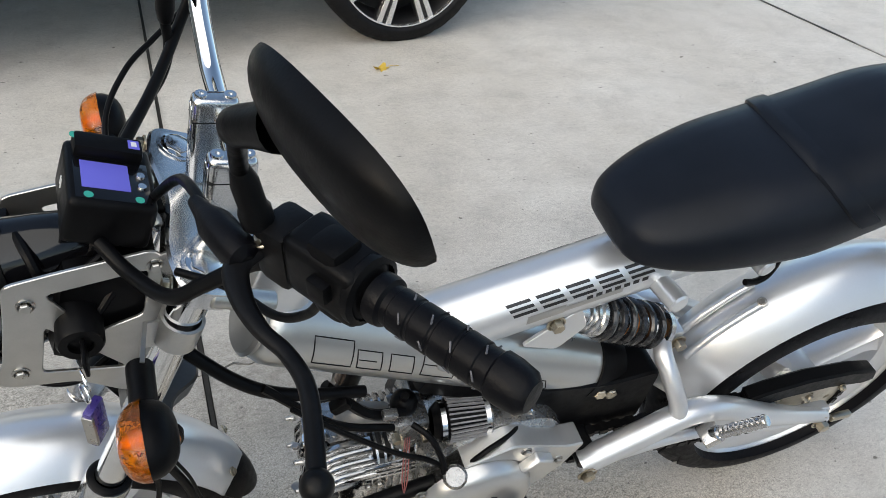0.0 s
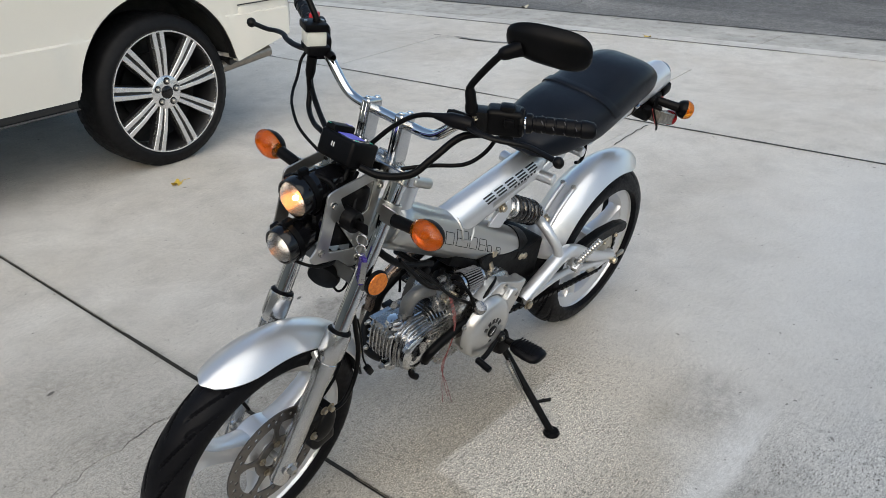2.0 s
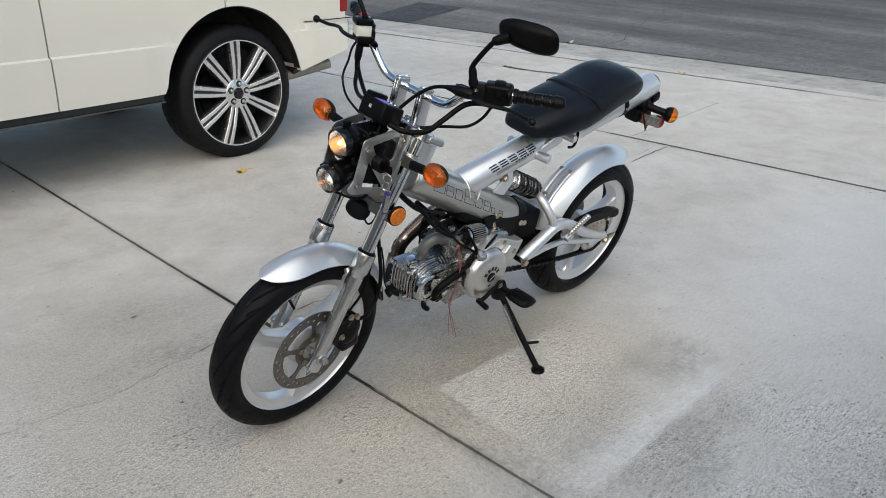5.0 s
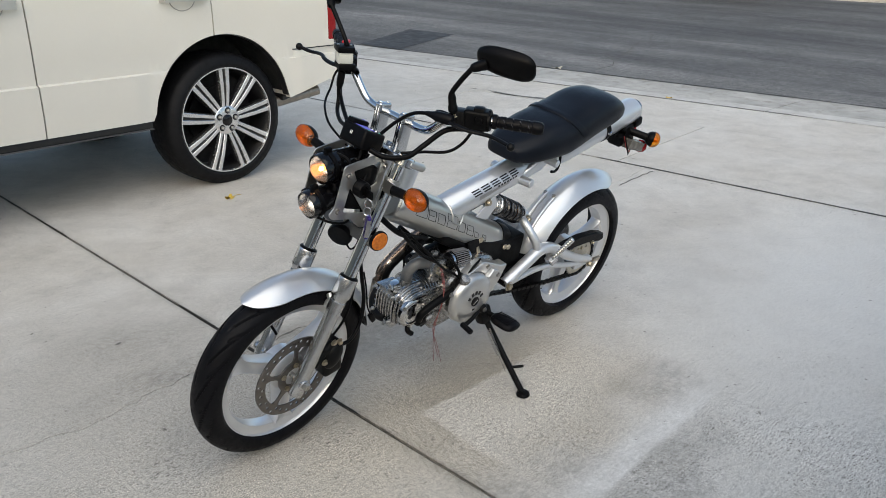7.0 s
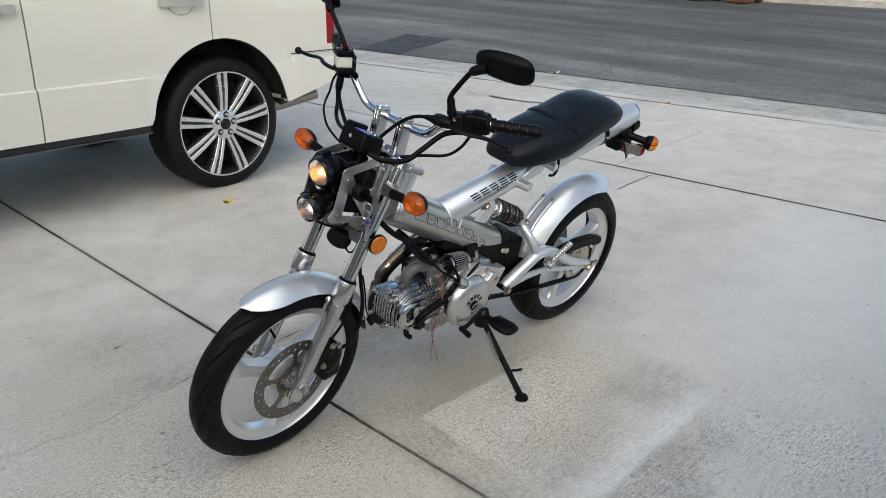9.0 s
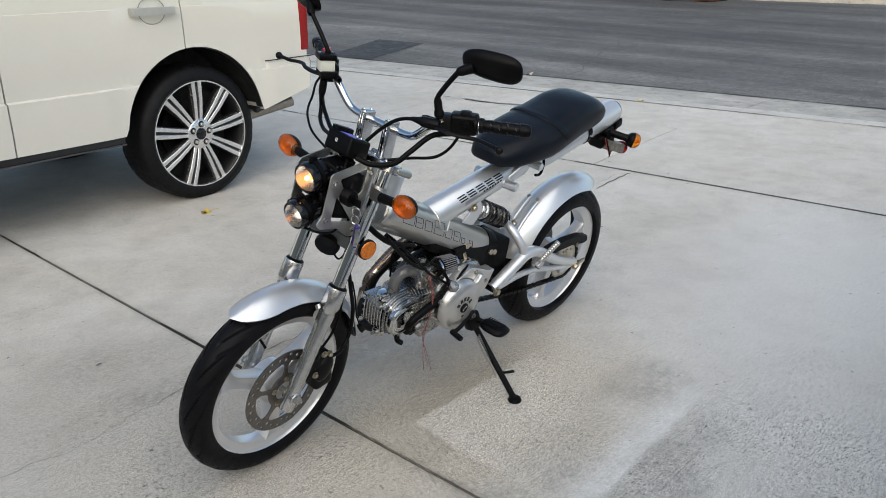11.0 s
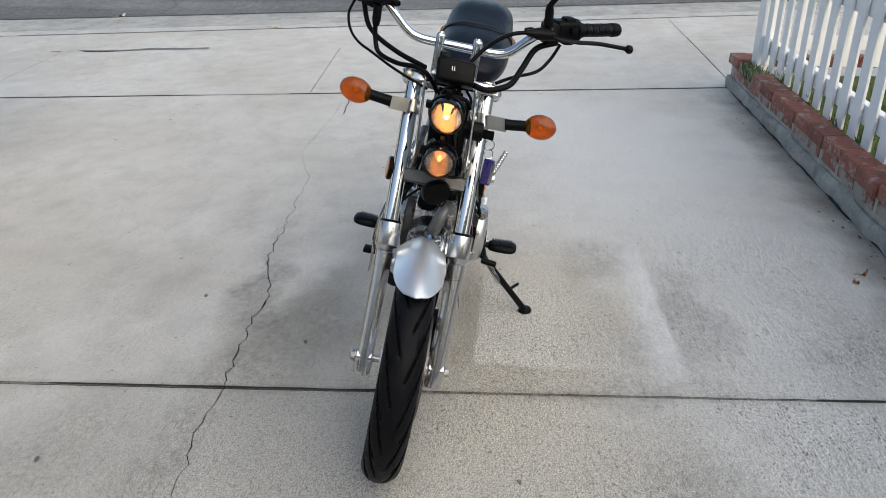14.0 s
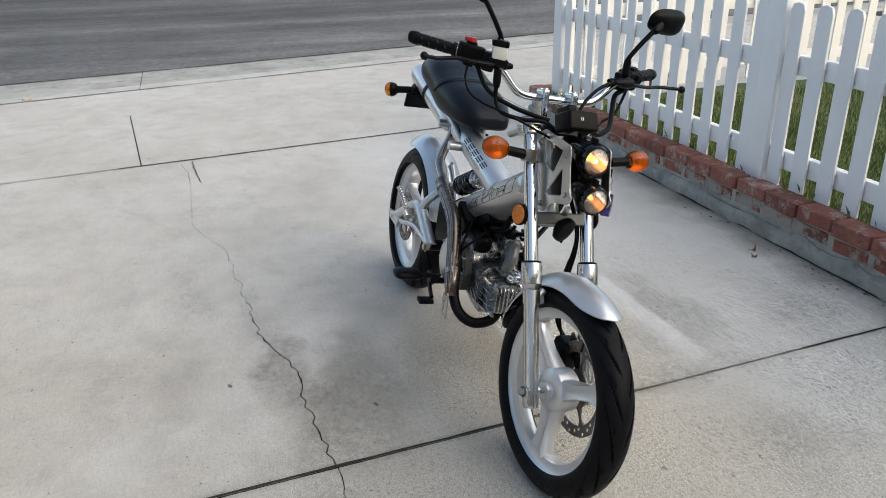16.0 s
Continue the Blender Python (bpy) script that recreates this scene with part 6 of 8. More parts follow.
spart("reservoir_base", block((0.050, 0.050, 0.020), rm @ pose(-0.004, 0, -0.028), 0.006), BLACK, res)

# instrument
dm = Matrix.Translation((0.446, 0, 0.948)) @ pose(0, 0, 0, 0, -22, 0)
dash = spart("instrument", block((0.078, 0.088, 0.052), dm @ pose(0, 0, -0.008), 0.008, seg=3), BLACK, None, "small black digital instrument box")
spart("cowl", block((0.062, 0.024, 0.017), dm @ pose(0.002, -0.029, 0.0225), 0.005), BLACK, dash)
spart("display", block((0.042, 0.036, 0.002), dm @ pose(0.006, 0.006, 0.0182), 0.0005), SCREEN, dash, "blue backlit display")
spart("bezel", block((0.066, 0.056, 0.0016), dm @ pose(0.0, 0.010, 0.0174), 0.0006), GLOSSBLACK, dash)
for dy in (0.016, 0.001):
    spart("button", lathe([(0, 0.003), (0.0038, 0.003), (0.0045, 0.001), (0.0045, 0)], dm @ pose(-0.0255, dy, 0.0178), 14), ALLOY, dash)
for dx, dy, dz in ((0.032, -0.034, 0.0290), (0.022, 0.0335, 0.0178), (-0.022, 0.0335, 0.0178)):
    spart("print_mark", lathe([(0, 0.0008), (0.0042, 0.0008), (0.0042, 0)], dm @ pose(dx, dy, dz), 14), GREENTXT, dash)
spart("warning_lamp", block((0.010, 0.012, 0.001), dm @ pose(-0.020, -0.029, 0.0312), 0), SCREEN, dash, "small blue warning lamp")
spart("print_bar", block((0.005, 0.006, 0.001), dm @ pose(-0.020, -0.029, 0.0318), 0), WHITETXT, dash)
for q in (-0.0085, -0.0035):
    spart("print_bar", block((0.0012, 0.0022, 0.009), dm @ pose(0.0392, q, -0.004), 0), WHITETXT, dash)
spart("dash_mount", rod(dm @ Vector((-0.030, 0.0, -0.02)), F(0.70, 0.03, 0.0), 0.014), BLACK, dash)
for y in (0.03, -0.03):
    spart("mount_bolt", hexbolt(dm @ Vector((-0.038, y, -0.008)), (-1, 0, 0.4), 0.008, 0.008), STEEL, dash)


# head lamps
HOT = lamp_mat("hot_filament", (1.0, 0.62, 0.30), 9.0)


def headlamp(name, lens, d, r, length, glow, label, dish, tip):
    d = Vector(d).normalized()
    back = lens - d * length
    m = aim(lens, d)
    sh = lathe([(0, -length - 0.02), (r * 0.45, -length - 0.018), (r * 0.78, -length), (r * 0.98, -length * 0.62), (r * 1.10, -length * 0.25), (r * 1.12, -0.012), (r * 1.06, -0.002), (r * 0.97, -0.002), (r * 0.95, -0.010)], m, 36)
    lamp = spart(name, sh, GLOSSBLACK, None, label)
    spart("band", lathe([(r * 1.13, -length * 0.34), (r * 1.17, -length * 0.34), (r * 1.17, -length * 0.34 + 0.012), (r * 1.12, -length * 0.34 + 0.012)], m, 36), BLACK, lamp)
    spart("clip", block((0.012, 0.022, 0.020), m @ pose(0, r * 1.16, -length * 0.30), 0.003), BLACK, lamp)
    spart("clip", block((0.016, 0.014, 0.020), m @ pose(-r * 1.12, r * 0.35, -length * 0.30), 0.003), BLACK, lamp)
    spart("reflector", lathe([(0.008, -0.046), (r * 0.45, -0.040), (r * 0.75, -0.026), (r * 0.94, -0.006)], m, 32), dish, lamp)
    spart("boot", lathe([(r * 0.5, -length - 0.015), (r * 0.62, -length - 0.022), (r * 0.5, -length - 0.040), (r * 0.3, -length - 0.050), (0, -length - 0.052)], m, 20), RUBBER, lamp)
    spart("lens", lathe([(r * 0.95, -0.008), (r * 0.90, -0.001), (r * 0.70, 0.006), (r * 0.38, 0.010), (0, 0.011)], m, 32), CLEAR, lamp, "clear glass lens", 60)
    spart("bulb", lathe([(0, tip), (0.004, tip - 0.001), (0.0068, tip - 0.006), (0.0060, (tip - 0.044) / 2), (0.0055, -0.044), (0, -0.044)], m, 16), glow, lamp, "glowing bulb")
    spart("filament", ellipsoid(m @ Vector((0, 0, tip + 0.001)), 0.0042, 0.0042, 0.0042, n=12), HOT if glow is GLOW_HI else GLOW_HI, lamp)
    return lamp


up = headlamp("upper_headlight", Vector((0.588, -0.008, 0.873)), (1, 0, -0.10), 0.0360, 0.115, GLOW_HI, "glossy black upper headlight with lit lens", REFLECTOR, -0.016)
lo = headlamp("lower_headlight", Vector((0.620, -0.010, 0.778)), (1, 0, -0.16), 0.0345, 0.105, GLOW_LO, "glossy black lower headlight with dimly lit lens", DIMREFLECTOR, -0.030)
spart("bridge", block((0.070, 0.050, 0.060), pose(0.515, 0, 0.825, 0, 20), 0.012), GLOSSBLACK, up)
spart("cable_clip", tube([(0.535, 0.0, 0.910), (0.525, 0.03, 0.905), (0.520, 0.042, 0.885)], 0.005, 8, smooth=4), BLACK, up)
for s in (1, -1):
    y = 0.060 * s - 0.008
    outer = rounded([(0.552, 0.900), (0.505, 0.905), (0.415, 0.912), (0.398, 0.875), (0.428, 0.800), (0.448, 0.705), (0.478, 0.702), (0.520, 0.742), (0.585, 0.757), (0.598, 0.775), (0.580, 0.790), (0.562, 0.855)], 0.010, 3)
    h1 = rounded([(0.530, 0.838), (0.470, 0.748), (0.548, 0.770)], 0.006, 2)
    h2 = rounded([(0.520, 0.880), (0.425, 0.888), (0.440, 0.828), (0.490, 0.815)], 0.006, 2)
    bm = plate(outer, [h1, h2], 0.004, Matrix.Translation((0, y, 0)) @ pose(0, 0, 0, 90), 0.0008)
    br = spart("headlight_bracket", bm, PLATE, None, "brushed steel headlight side bracket", 20)
    for x, z in ((0.538, 0.872), (0.566, 0.778), (0.462, 0.722), (0.418, 0.892), (0.408, 0.872)):
        spart("bracket_bolt", hexbolt(Vector((x, y + 0.002 * s, z)), (0, s, 0), 0.0060, 0.0055), STEEL, br)
relay = spart("relay_box", block((0.095, 0.088, 0.130), pose(0.478, 0, 0.818, 0, -18), 0.018), BLACK, None, "black relay box behind the headlights")
for k, (y, z, dx) in enumerate(((0.032, 0.905, 0.0), (0.022, 0.885, 0.01), (-0.028, 0.900, 0.0), (-0.018, 0.875, 0.012), (0.038, 0.860, 0.006), (0.012, 0.915, 0.0))):
    spart("wire", tube([(0.452 + dx, y, z), (0.482 + dx, y * 1.35, z - 0.012 - 0.004 * k), (0.505 + dx, y * 1.1, z - 0.040), (0.500 + dx, y * 0.6, z - 0.075)], 0.0035 + 0.0008 * (k % 3), 7, smooth=5), BLACK, relay)
# ignition lock with key and fob
lk = Vector((0.500, 0.064, 0.832))
lock = spart("ignition_lock", lathe([(0.0225, -0.03), (0.0225, 0.012), (0.020, 0.016), (0.012, 0.016), (0.012, 0.011), (0, 0.011)], aim(lk, (0, 1, 0)), 26), BLACK, None, "black ignition lock with the key in it")
spart("key", block((0.004, 0.030, 0.022), Matrix.Translation(lk + Vector((-0.002, 0.028, -0.004))), 0.002), BLACK, lock)


def ring(c, n, r, t):
    m = aim(c, n)
    return tube([m @ Vector((r * math.cos(a), r * math.sin(a), 0)) for a in [2 * math.pi * k / 18 for k in range(19)]], t, 6)


spart("key_ring", ring(lk + Vector((0.004, 0.036, -0.026)), (1, 0.3, 0), 0.012, 0.0012), CHROME, lock)
spart("key_ring", ring(lk + Vector((0.008, 0.038, -0.046)), (1, 0.4, 0.2), 0.011, 0.0012), CHROME, lock)
spart("key_fob", block((0.010, 0.025, 0.062), Matrix.Translation(lk + Vector((0.007, 0.044, -0.090))) @ pose(0, 0, 0, 2, -4, -32), 0.003), PURPLE, lock, "purple metal key fob")
spart("fob_trim", block((0.012, 0.004, 0.050), Matrix.Translation(lk + Vector((0.0132, 0.0540, -0.090))) @ pose(0, 0, 0, 2, -4, -32), 0.001), STEEL, lock)


# turn signals
def turn_signal(name, root, tip, face, steered, label, sx=0.037, sy=0.0285, stem=0.0128):
    root, tip, face = Vector(root), Vector(tip), Vector(face).normalized()
    put = spart if steered else bpart
    d = (tip - root)
    side = d.normalized()
    upv = face.cross(side).normalized()
    M = Matrix((side, upv, face)).transposed().to_4x4()
    stalk = put(name, lathe([(0, 0), (0.013, 0), (0.013, 0.012), (stem, 0.016), (stem, d.length * 0.75), (stem + 0.0025, d.length)], aim(root, d), 18), BLACK, None, label)
    c = tip + side * 0.022

    def shell(ax, ay, depth, sgn, n=26, k=8):
        bm = bmesh.new()
        rows = []
        for i in range(k + 1):
            q = i / k * math.pi / 2
            rows.append([bm.verts.new(c + (M @ Vector((ax * math.cos(q) ** 0.7 * math.cos(a), ay * math.cos(q) ** 0.7 * math.sin(a), sgn * depth * math.sin(q))))) for a in [2 * math.pi * j / n for j in range(n)]])
        for p, q_ in zip(rows, rows[1:]):
            for j in range(n):
                bm.faces.new((p[j], p[(j + 1) % n], q_[(j + 1) % n], q_[j]))
        return bm

    if not steered:
        fore = Vector((0, 0, 1)).cross(side).normalized()
        M = Matrix((fore, side.cross(fore).normalized(), side)).transposed().to_4x4()
        c = tip + side * 0.014
    put("housing", shell(sx, sy, 0.026, -1), BLACK, stalk, "black housing", 60)
    put("lens", shell(sx + 0.0015, sy + 0.0015, 0.024 if steered else 0.028, 1), AMBER, stalk, "amber plastic lens", 60)
    put("bulb", shell(0.008, 0.007, 0.014, 1), AMBERDARK, stalk, "", 60)
    put("reflector", shell(sx - 0.004, sy - 0.005, 0.012, -1), AMBERDARK, stalk, "", 60)
    return stalk


for s in (1, -1):
    turn_signal("turn_signal", F(0.613, 0.042, 0.136 * s), F(0.620, 0.046, 0.198 * s), (1, 0.0, -0.02), True, "amber front turn signal on a black stalk")
    arm = bmesh.new()
    sweep(arm, [F(0.612, 0.0, 0.086 * s), F(0.612, 0.034, 0.096 * s), F(0.612, 0.041, 0.142 * s)], [(-0.016, -0.0022), (0.016, -0.0022), (0.016, 0.0022), (-0.016, 0.0022)], up=(1, 0, 0.4))
    spart("signal_bracket", arm, PLATE)
    turn_signal("turn_signal", (-0.830, 0.048 * s, 0.780), (-0.876, 0.112 * s, 0.767), (-1, 0.08 * s, 0.24), False, "amber rear turn signal on a black stalk", 0.030, 0.029, 0.014)
    rf = spart("side_reflector", lathe([(0, -0.004), (0.026, -0.004), (0.027, 0.002), (0.024, 0.005), (0, 0.005)], aim(F(0.463, -0.016, 0.118 * s), Vector((0, s, 0)) + NF * 0.15), 28), SIDEAMBER, None, "round amber side reflector")
    spart("backing", lathe([(0, -0.016), (0.010, -0.016), (0.029, -0.006), (0.029, 0.001), (0.026, 0.003)], aim(F(0.463, -0.016, 0.118 * s), Vector((0, s, 0)) + NF * 0.15), 28), BLACK, rf)

horn = spart("horn", lathe([(0, -0.018), (0.022, -0.018), (0.034, -0.008), (0.036, 0.0), (0.034, 0.010), (0.012, 0.014), (0, 0.014)], aim((0.496, 0.0, 0.662), (1, 0.45, -0.35)), 28), BLACK, None, "black disc horn below the headlights")
spart("horn_stay", block((0.005, 0.018, 0.060), pose(0.480, 0.0, 0.695, 0, 18), 0.001), STEEL, horn)

# ---- frame ----
LT0, LT1 = Vector((0.322, 0, 0.728)), Vector((-0.168, 0, 0.468))
LD = (LT1 - LT0).normalized()
LR = 0.060
lt_prof = [(0, -0.012), (LR * 0.62, -0.012), (LR * 0.86, -0.004), (LR * 0.98, 0.012), (LR, 0.030), (LR, (LT1 - LT0).length), (LR - 0.004, (LT1 - LT0).length)]
LTM = aim(LT0, LD)
main_tube = bpart("main_tube", lathe(lt_prof, LTM, 48), GREYSILVER, None, "fat satin silver lower frame tube")
bpart("end_sleeve", lathe([(LR - 0.004, -0.005), (LR + 0.0035, -0.004), (LR + 0.0035, 0.050), (LR - 0.006, 0.060), (LR * 0.7, 0.075), (0, 0.078)], aim(LT1, LD), 48), BLACK, main_tube, "black sleeve at the tube's end")
bpart("pivot_plate", plate(rounded([(0.015, 0.522), (-0.032, 0.534), (-0.082, 0.505), (-0.205, 0.480), (-0.290, 0.488), (-0.285, 0.345), (-0.165, 0.318), (-0.120, 0.400), (-0.050, 0.440)], 0.02), [], 0.124, pose(0, 0.0, 0, 90), 0.004), BLACK, main_tube, "black engine mounting block")
# black block stands for a mount and the tube's dark reflected underside
bpart("dark_mount_block", block((0.19, 0.094, 0.050), Matrix.Translation((0.030, 0, 0.522)) @ pose(0, 0, 0, 0, -28, 0), 0.014), BLACK, main_tube)
bpart("head_gusset", rod(LT0 + LD * 0.0 + Vector((0.0, 0, -0.05)), LT0 + Vector((-0.055, 0, 0.10)), 0.034, bevel=0.006), SILVER, main_tube)
bpart("tube_end_cap", lathe([(0, 0), (LR * 0.80, 0), (LR * 0.88, 0.004), (LR * 0.84, 0.010), (0, 0.010)], aim(LT0 - LD * 0.016, LD), 40), PLATE, main_tube)
UT0, UT1 = Vector((0.125, 0, 0.632)), Vector((-0.345, 0, 0.742))
UD = (UT1 - UT0).normalized()
UR = 0.047
upper_tube = bpart("upper_tube", lathe([(UR * 0.9, 0), (UR, 0.01), (UR, (UT1 - UT0).length - 0.02), (UR * 0.9, (UT1 - UT0).length), (0, (UT1 - UT0).length)], aim(UT0, UD), 44), SILVER, None, "silver upper frame tube running up under the seat")
# raised collar where the tubes meet
cb = bmesh.new()
cp = []
for k in range(29):
    a = 2 * math.pi * k / 28
    o = UT0 + UD * 0.058 + Vector((0.040 * math.cos(a), (UR + 0.006) * math.sin(a), 0)) * 1.25
    # drop onto the lower tube
    along = (o - LT0).dot(LD)
    base = LT0 + LD * along
    h = math.sqrt(max(0.0, (LR + 0.001) ** 2 - min(LR * 0.999, abs(o.y)) ** 2))
    n_ = Vector((-LD.z, 0, LD.x)) if -LD.x < 0 else Vector((LD.z, 0, -LD.x))
    n_ = n_ if n_.z > 0 else -n_
    cp.append(base + n_ * h + Vector((0, max(-LR, min(LR, o.y)), 0)))
bpart("weld_collar", tube(cp, 0.004, 8), GREYSILVER, main_tube)


def on_tube(p0, d, r, s, ang, lift):
    """A place on a tube's skin, s along it, ang degrees up from its left side."""
    upv = Vector((0, 1, 0)).cross(d).normalized()
    if upv.z < 0:
        upv = -upv
    a = radians(ang)
    return p0 + d * s + (Vector((0, 1, 0)) * math.cos(a) + upv * math.sin(a)) * (r + lift)


def skin_strip(bm, p0, d, r, pts, w, lift):
    """A thin raised line on a tube's skin through (s, angle) pairs."""
    path = []
    for (s0, a0), (s1, a1) in zip(pts, pts[1:]):
        for k in range(5):
            path.append(on_tube(p0, d, r, s0 + (s1 - s0) * k / 5, a0 + (a1 - a0) * k / 5, 0))
    path.append(on_tube(p0, d, r, *pts[-1], 0))
    return tube(path, w, 6, bm)


def skin_bar(p0, d, r, s0, s1, a0, a1, slant, lift=0.0006):
    bm = bmesh.new()
    rows = []
    for i in range(5):
        a = a0 + (a1 - a0) * i / 4
        rows.append([bm.verts.new(on_tube(p0, d, r, s0 + (s1 - s0) * k / 4 + slant * i / 4, a, lift)) for k in range(5)])
    for p, q in zip(rows, rows[1:]):
        for k in range(4):
            bm.faces.new((p[k], p[k + 1], q[k + 1], q[k]))
    return bm


SIDE_BOTH = (1, -1)
for sd in SIDE_BOTH:
    for k in range(5):
        s0 = 0.128 + 0.0425 * k
        gl = bmesh.new()
        slant = lambda a: 0.008 * (46 - a) / 26
        bars = [(0.0, 0.034, 22, 27.5), (0.0, 0.034, 32, 37.5), (0.0, 0.034, 42, 47.5)]
        for b0, b1, a0, a1 in bars:
            join(gl, skin_bar(UT0, UD, UR, s0 + b0 + slant(a0), s0 + b1 + slant(a0), a0, a1, slant(a1) - slant(a0)))
        if sd < 0:
            bmesh.ops.transform(gl, matrix=Matrix.Diagonal((1, -1, 1, 1)), verts=gl.verts)
        bpart("decal_shape", gl, LETTERS, upper_tube, smooth=None)
    for k in range(7):
        sm_ = skin_bar(UT0, UD, UR, 0.238 + 0.0135 * k, 0.247 + 0.0135 * k, 11, 18, 0.001)
        if sd < 0:
            bmesh.ops.transform(sm_, matrix=Matrix.Diagonal((1, -1, 1, 1)), verts=sm_.verts)
        bpart("decal_shape", sm_, LETTERS, upper_tube, smooth=None)
    sub = skin_bar(UT0, UD, UR, 0.205, 0.290, 2, 12, 0.002)
    join(sub, skin_bar(UT0, UD, UR, 0.150, 0.205, 0, 16, 0.004))
    if sd < 0:
        bmesh.ops.transform(sub, matrix=Matrix.Diagonal((1, -1, 1, 1)), verts=sub.verts)
    bpart("decal_bar", sub, PLATE, upper_tube, smooth=None)
    # pressed outline shapes along the lower tube
    for k in range(8):
        s0 = 0.050 + 0.049 * k
        w, h = (0.066, 38) if k in (0, 3) else (0.044, 28) if k < 6 else (0.026, 16)
        s0 += 0.014 if k > 0 else 0
        s0 += 0.016 if k > 3 else 0
        b_ = bmesh.new()
        lean = 0.012
        pts = [(s0 + lean, -6), (s0, -6 + h), (s0 + w * 0.82, -6 + h), (s0 + w * 0.82 + lean, -6), (s0 + lean, -6)]
        skin_strip(b_, LT0, LD, LR, pts, 0.0009, 0.0)
        if k % 2:
            skin_strip(b_, LT0, LD, LR, [(s0 + 0.008, -6 + h / 2), (s0 + w * 0.78, -6 + h / 2)], 0.0008, 0.0)
        if sd < 0:
            bmesh.ops.transform(b_, matrix=Matrix.Diagonal((1, -1, 1, 1)), verts=b_.verts)
        bpart("pressed_outline", b_, BLACKSTEEL, main_tube)

# engine mount bolts
for x, z, nm in ((-0.052, 0.520, 1), (-0.185, 0.458, 1), (-0.205, 0.452, 0)):
    bpart("mount_bolt", hexbolt(Vector((x, 0.052 if x > -0.1 else 0.055, z)), (0.1, 1, 0.05), 0.011, 0.012), BRASS, main_tube)
bpart("fuel_tap", rod((-0.040, 0.058, 0.498), (-0.052, 0.072, 0.455), 0.007), BRASS, main_tube, "brass fuel tap")
bpart("tap_ring", ring(Vector((-0.050, 0.074, 0.470)), (0.3, 1, 0.2), 0.010, 0.0035), CHROME, main_tube)

# seat struts
for s in (1, -1):
    bpart("seat_strut", tube([(-0.20, 0.030 * s, 0.690), (-0.30, 0.055 * s, 0.765), (-0.42, 0.060 * s, 0.800)], 0.011, 14, smooth=4), SILVER, upper_tube)
    bpart("strut_stub", rod((-0.215, 0.028 * s, 0.700), (-0.225, 0.088 * s, 0.700), 0.016, bevel=0.003), SILVER, upper_tube)
    bpart("strut_stub", rod((-0.330, 0.040 * s, 0.755), (-0.338, 0.095 * s, 0.752), 0.014, bevel=0.003), SILVER, upper_tube)

# seat
SEAT = [(-0.118, 0.026, 0.816, 0.798), (-0.123, 0.049, 0.830, 0.789), (-0.143, 0.072, 0.847, 0.781), (-0.198, 0.096, 0.871, 0.777), (-0.270, 0.110, 0.895, 0.780), (-0.350, 0.116, 0.911, 0.786), (-0.402, 0.116, 0.923, 0.800), (-0.440, 0.115, 0.933, 0.812), (-0.515, 0.112, 0.954, 0.834), (-0.592, 0.107, 0.957, 0.852), (-0.645, 0.097, 0.944, 0.866), (-0.680, 0.079, 0.920, 0.876), (-0.698, 0.052, 0.899, 0.880)]
SEAT_Y = 0.010


def seat_ring(x, w, zt, zb, grow=0.0):
    pts = []
    h = zt - zb
    for k in range(28):
        a = 2 * math.pi * k / 28
        ca, sa = math.cos(a), math.sin(a)
        e = 0.62 if sa > 0 else 0.42
        y = (w + grow) * abs(ca) ** e * (1 if ca > 0 else -1)
        z = zb + h * 0.42 + ((h * 0.58 + grow) * abs(sa) ** 0.85 if sa > 0 else -(h * 0.42) * abs(sa) ** 0.5)
        pts.append((x, y + SEAT_Y, z))
    return pts


def interp_seat(n):
    out = []
    P = [Vector(p) for p in [(s[0], s[1], s[2]) for s in SEAT]]
    Q = [Vector((s[0], s[3], 0)) for s in SEAT]
    A, B = spline(P, n), spline(Q, n)
    return [(a.x, a.y, a.z, b.y) for a, b in zip(A, B)]


def seat_bm(rows, grow=0.0, caps=True):
    bm = bmesh.new()
    rings = [[bm.verts.new(p) for p in seat_ring(*r, grow)] for r in rows]
    for a, b in zip(rings, rings[1:]):
        for k in range(len(a)):
            bm.faces.new((a[k], a[(k + 1) % len(a)], b[(k + 1) % len(a)], b[k]))
    if caps:
        bm.faces.new(rings[0])
        bm.faces.new(rings[-1])
    return bm


seat_rows = interp_seat(5)
seat = bpart("seat", seat_bm(seat_rows), LEATHER, None, "long black leatherette seat with a cross strap", 75)


def seat_at(x, k, grow):
    """The seat's skin at x, ring place k."""
    j = next((i for i in range(1, len(seat_rows)) if seat_rows[i][0] < x), len(seat_rows) - 1)
    a, b = seat_rows[j - 1], seat_rows[j]
    t = (a[0] - x) / (a[0] - b[0])
    row = [x] + [a[q] + (b[q] - a[q]) * t for q in (1, 2, 3)]
    return Vector(seat_ring(*row, grow)[k])


def raked(x, k):
    return x + 0.062 * max(0.0, math.sin(2 * math.pi * k / 28)) ** 0.8


sb_ = bmesh.new()
rings = []
for x, grow in ((-0.401, 0.0005), (-0.403, 0.0040), (-0.416, 0.0048), (-0.429, 0.0040), (-0.431, 0.0005)):
    rings.append([sb_.verts.new(seat_at(raked(x, k), k, grow)) for k in range(15)])
for a, b in zip(rings, rings[1:]):
    for k in range(14):
        sb_.faces.new((a[k], a[k + 1], b[k + 1], b[k]))
bpart("strap", sb_, LEATHER, seat, "narrow black grab strap", 50)
